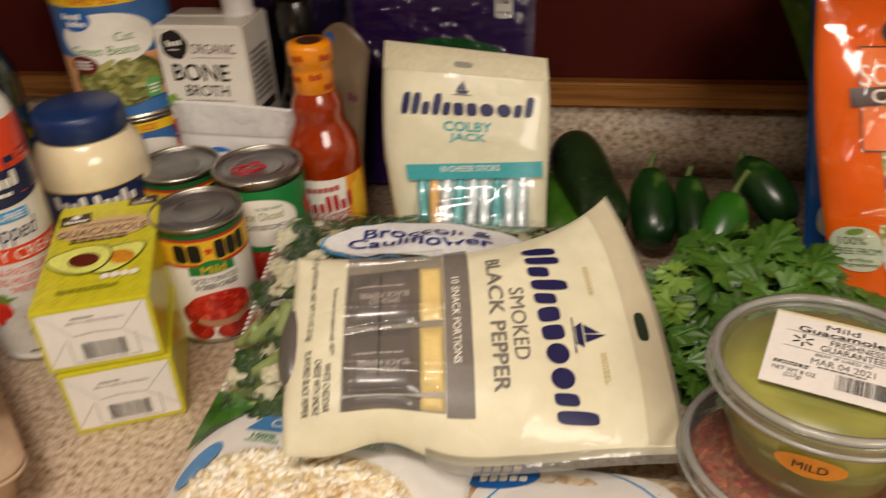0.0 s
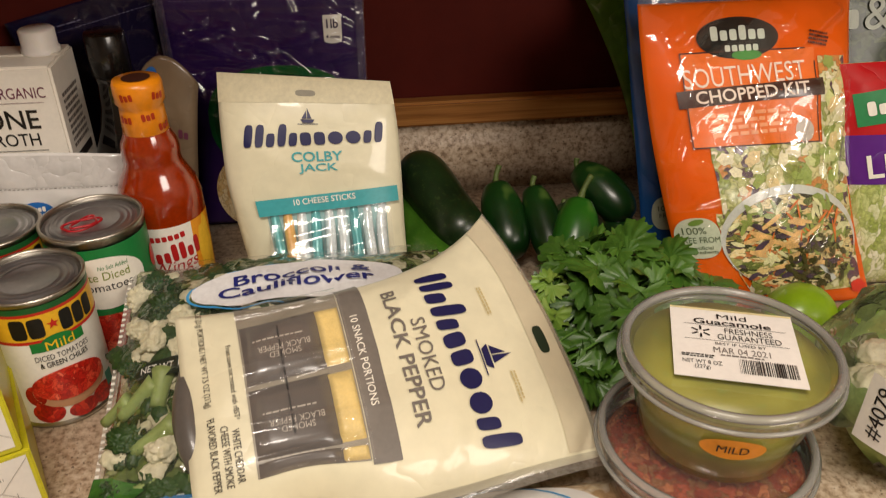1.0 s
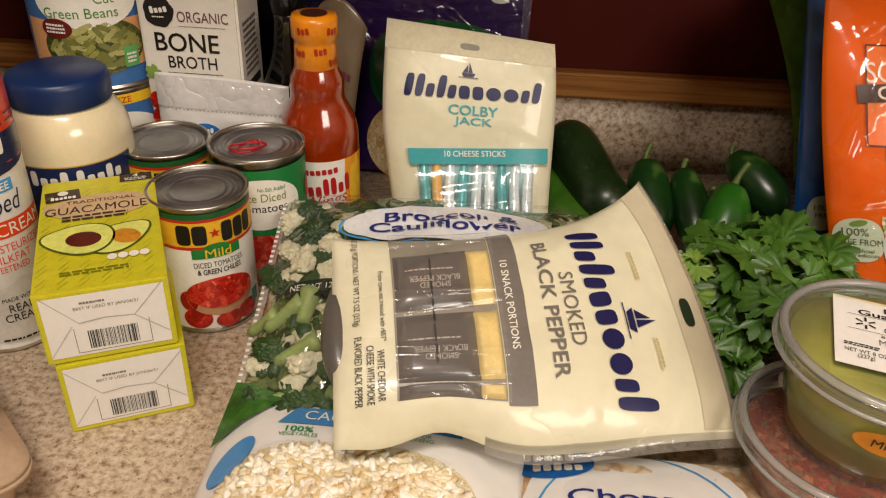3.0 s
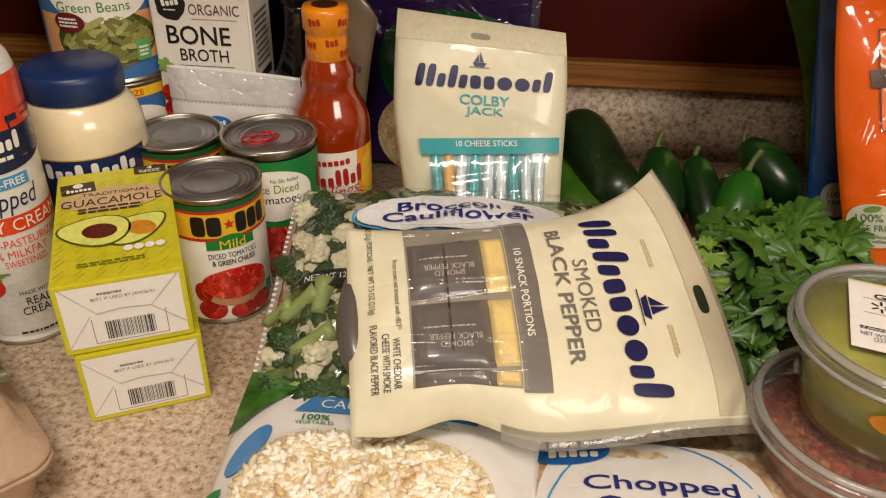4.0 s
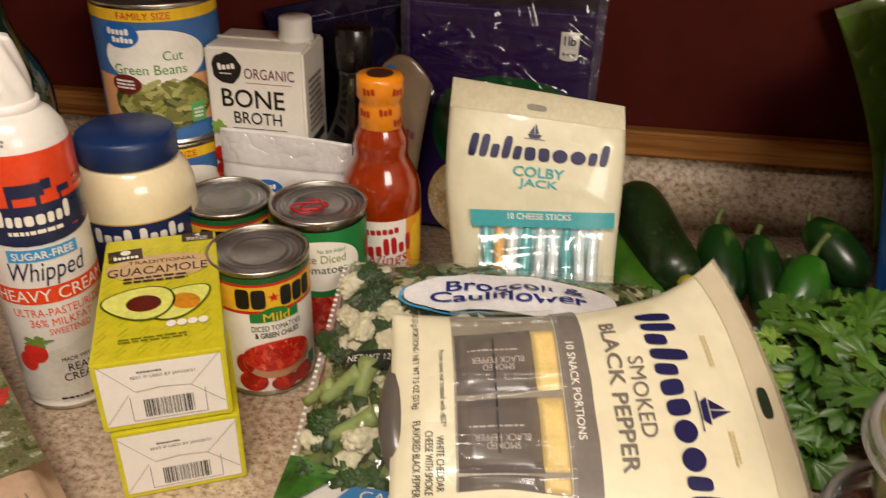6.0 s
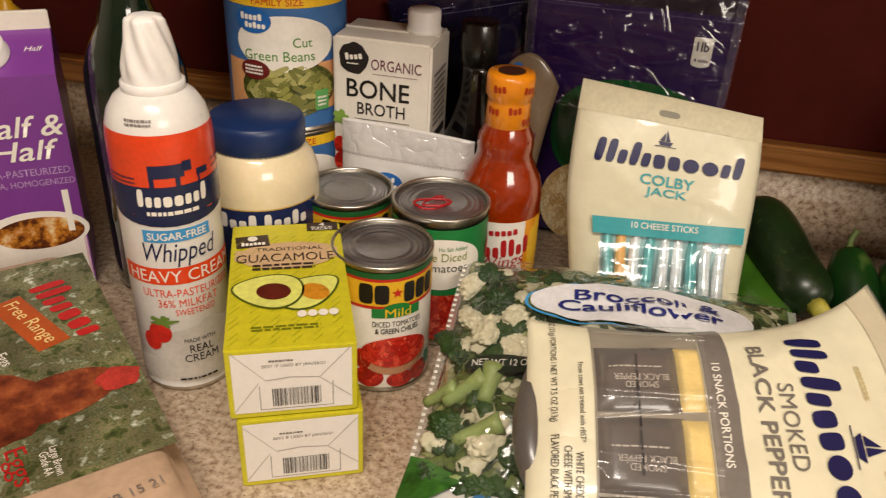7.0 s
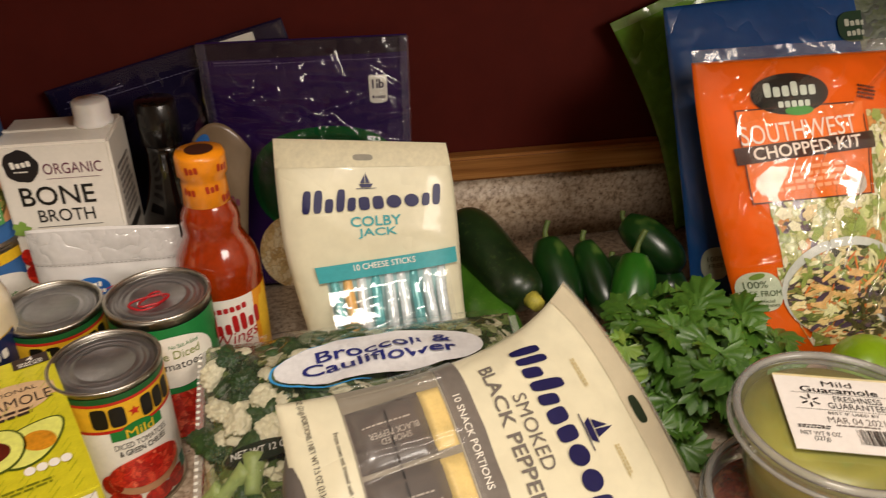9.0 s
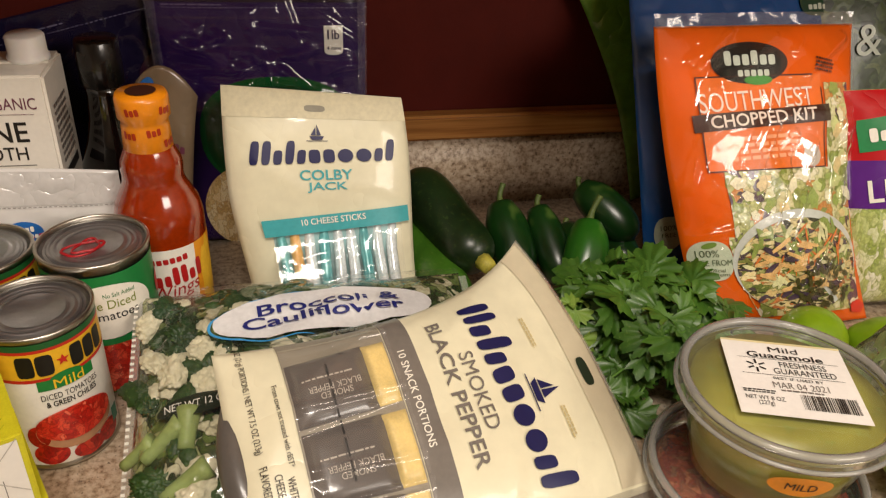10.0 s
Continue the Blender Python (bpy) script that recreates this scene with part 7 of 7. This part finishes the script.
loc = (0.33, 0.80, 0.0)
blu = bag_thing("blue_salad_bag", loc, "blue glossy salad bag standing behind the orange one", "bag")
BB = Bag(sub((0.2720, 0.7080, 0.004), loc), (1, 0.02, 0.05), (-0.06, 0.40, 0.915), 0.205, 0.282, 0.020, 71.0, 0.0032, 20, 0.35, 3.2, 0.6)
part("film", BB.mesh(), bagfilm("blue_film", "#1f508f", 0.24, 0.08, 0.003, 20, 0.7), blu, "glossy blue printed film")
lay("claim_badge", g_oval(0.022, 0.036, 0.0135, 0.016, power=0.8), BB, mat("pale_sage_print", "#bfc8ae", 0.35), blu, 0.0016)
lay("writing", g_join(g_text("100%", 0.022, 0.041, 0.016, 0.005), g_text("FREE", 0.022, 0.034, 0.014, 0.004)), BB, mat("sage_ink", "#4a5a3c", 0.4), blu, 0.0022)
lay("green_badge", g_oval(0.192, 0.243, 0.022, 0.015, power=0.7), BB, mat("dark_green_print2", "#16402a", 0.35, coat=0.5), blu, 0.0016)
lay("mark_bars", g_join(g_bars(0.190, 0.247, 0.026, 0.007, [1, 0.7, 0.8, 0.7]), g_bars(0.190, 0.237, 0.024, 0.006, [0.8, 0.8, 1, 0.8])), BB, mat("logo_pale", "#c9d0c0", 0.35), blu, 0.0022)
loc = (0.27, 0.85, 0.0)
gre = bag_thing("green_salad_bag", loc, "dark green salad bag against the wall", "bag")
NB = Bag(sub((0.3180, 0.8500, 0.004), loc), (0.925, 0.0, 0.378), (-0.378, 0.04, 0.925), 0.150, 0.255, 0.010, 81.0, 0.0040, 22, 0.4, 3.2, 0.6, curl=lambda u, v: Vector((0.013 * math.sin(math.pi * min(1, max(0, v / 0.255))) * (1 - u / 0.150), 0, 0)))
part("film", NB.mesh(), bagfilm("leaf_green_film", "#67942e", 0.24, 0.25, 0.004, 22, 0.6), gre, "glossy green film")
lay("top_seal", g_rect(0.0, 0.246, 0.150, 0.255), NB, bagfilm("seal_clear_green", "#7f9a5c", 0.2, 0.2, 0.004, 24, 0.9), gre, 0.0010, "creased clear seal")

loc = (0.50, 0.68, 0.0)
let = bag_thing("lettuce_bag", loc, "red and purple bag of shredded lettuce with clear lower half", "bag")
LB = Bag(sub((0.4150, 0.6300, 0.004), loc), (0.97, -0.14, 0.06), (-0.09, 0.330, 0.935), 0.200, 0.1950, 0.026, 95.0, 0.0035, 18, 0.35, 3.0, 0.8)
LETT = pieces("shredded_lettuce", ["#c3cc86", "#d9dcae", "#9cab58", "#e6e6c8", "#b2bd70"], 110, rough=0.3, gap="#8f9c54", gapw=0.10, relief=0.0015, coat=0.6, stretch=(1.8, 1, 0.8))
part("film", LB.mesh(), LETT, let, "clear film over pale green lettuce")
lay("red_field", g_rect(0.0, 0.1345, 0.200, 0.1948, 0.006), LB, bagfilm("red_film", "#b81a20", 0.25, 0.06, 0.003, 20, 0.7), let, 0.0010, "red printed top")
lay("purple_field", g_rect(0.0, 0.0926, 0.200, 0.1345, 0.006), LB, bagfilm("violet_film", "#5b2382", 0.25, 0.06, 0.003, 20, 0.7), let, 0.0010, "purple band")
lay("green_label", g_turn(g_rect(0.014, 0.146, 0.090, 0.174, 0.006), 0.05, 0.160, 8), LB, mat("label_green", "#1f8048", 0.35, coat=0.5), let, 0.0018)
lay("mark_bars", g_bars(0.052, 0.160, 0.060, 0.012, [1, 0.75, 0.8, 0.7, 0.7, 0.8, 0.7], 8), LB, WHITE, let, 0.0026)
lay("writing", g_text("LETTUCE", 0.078, 0.1130, 0.110, 0.020, turn=6, bold=0.02), LB, WHITE, let, 0.0020)

loc = (0.52, 0.80, 0.0)
spn = bag_thing("green_salad_bag", loc, "green salad bag with white lettering behind the lettuce", "bag")
PBG = Bag(sub((0.4300, 0.7300, 0.003), loc), (1, -0.04, 0.03), (0, 0.34, 0.94), 0.20, 0.290, 0.018, 103.0, 0.0036, 20, 0.4, 3.2, 0.6)
part("film", PBG.mesh(), pieces("mixed_leaf_film", ["#2a3a1a", "#44542a", "#5a683a", "#1e2c12"], 60, rough=0.4, gap="#2a4218", gapw=0.08, relief=0.001, coat=0.2), spn, "clear film over green leaves")
lay("writing", g_text("&", 0.077, 0.206, 0.026, 0.030), PBG, mat("sage_white", "#c3cdb8", 0.35), spn, 0.0020)
lay("mark_bars", g_bars(0.045, 0.203, 0.030, 0.020, [0.7, 0.9]), PBG, mat("sage_white", "#c3cdb8", 0.35), spn, 0.0020)

# ---- bagged cauliflower ----
cau = thing("bagged_cauliflower", (0.368, 0.425, 0.0), "pale cauliflower head with green leaves in a clear bag", "vegetable")
rnd = random.Random(4)
for i in range(38):
    a, e = rnd.uniform(0, 2 * math.pi), rnd.uniform(0.05, 1.35)
    c = Vector((0.047 * math.cos(a) * math.cos(e), 0.047 * math.sin(a) * math.cos(e), 0.048 + 0.040 * math.sin(e)))
    part("floret", clump(c, rnd.uniform(0.013, 0.018), 4.0, i * 1.7, 0.9), CAULI, cau)
part("core", clump((0, 0, 0.045), 0.047, 3.0, 2.0, 0.9), CAULI, cau)
CLEAF = mat("cauliflower_leaf", "#9db46a", 0.5, vary=0.25, scale=40, bump=0.0010, bscale=90)
for i in range(9):
    a = 2 * math.pi * i / 9 + 0.3
    v, f = [], []
    for j in range(9):
        for k in range(7):
            t, q = j / 8, k / 6 - 0.5
            rad_ = 0.034 + 0.034 * math.sin(t * 1.9) - 0.004 * q * q
            w_ = 0.045 * (0.4 + 0.75 * math.sin(math.pi * (0.15 + 0.72 * t)))
            b = a + q * w_ / 0.06
            v.append((rad_ * math.cos(b), rad_ * math.sin(b), 0.004 + 0.072 * t + 0.004 * math.sin(9 * q + i)))
    f = [[j * 7 + k, j * 7 + k + 1, (j + 1) * 7 + k + 1, (j + 1) * 7 + k] for j in range(8) for k in range(6)]
    part("leaf", (v, f), CLEAF, cau, "pale green outer leaf")
wv = clump((0, 0, 0.052), 0.082, 2.2, 6.0, 0.62)
for v in wv.verts:
    v.co.z = max(0.001, v.co.z)
part("plastic_bag", wv, film("produce_bag_film", opacity=0.02, rough=0.10, wrinkle=0.004, wscale=26), cau, "thin clear wrapping")
st_ = round_surf([(0.0700, 0.0), (0.0770, 0.05), (0.0740, 0.11)], -155)
lay("sticker", g_rect(-0.011, 0.056, 0.011, 0.104), st_, PAPER, cau, 0.004, "white sticker")
lay("writing", g_text("#4079", 0.0, 0.080, 0.036, 0.010, turn=90), st_, BLACK, cau, 0.0046)

# ---- ceiling lights of the room, unseen; the second goes with the added far lamp ----
for spot in ((-0.10, -0.20, 1.6), (1.35, -1.40, 1.6)):
    cl = thing("ceiling_light", spot, "flat white ceiling light, unseen, added above a lamp", "ceiling light", "ceiling lights")
    part("frame", box_bm(-0.36, -0.24, -0.05, 0.36, 0.24, 0.0, 0.006), mat("white_plastic", "#e6e2d8", 0.35), cl, smooth=False)

# fine print whose bars cannot be told apart one by one
for ob in list(scene.objects):
    if ob.parent and ob.name.split(".")[0] in ("barcode", "small_print", "weave_print", "zip_edge", "zip_line", "cut_bean_print", "date_print", "cap_mark", "nutrition_marks", "flap_crease", "nutrition_panel"):
        tagged(ob, kind="stuff")

# what is printed on a label or a film belongs to that label or film
PRINTS = ("writing", "brand_mark", "mark_bars", "mark_stroke", "small_print", "date_print", "barcode", "barcode_frame", "ship_mark", "rule", "badge", "star", "flap_crease", "seal_print", "panel_mark", "burst_mark", "label_edge", "label_panel", "label_flame", "nutrition_marks", "cap_mark", "zip_edge", "panel_outline")
HOSTS = ("label", "film", "body")
for ob in [o for o in scene.objects if o.parent and not o.parent.parent]:
    if ob.name.split(".")[0] in PRINTS:
        kin = {c.name.split(".")[0]: c for c in ob.parent.children if c.matrix_basis == Matrix()}
        host = next((kin[h] for h in HOSTS if h in kin), None)
        if host:
            ob.parent = host
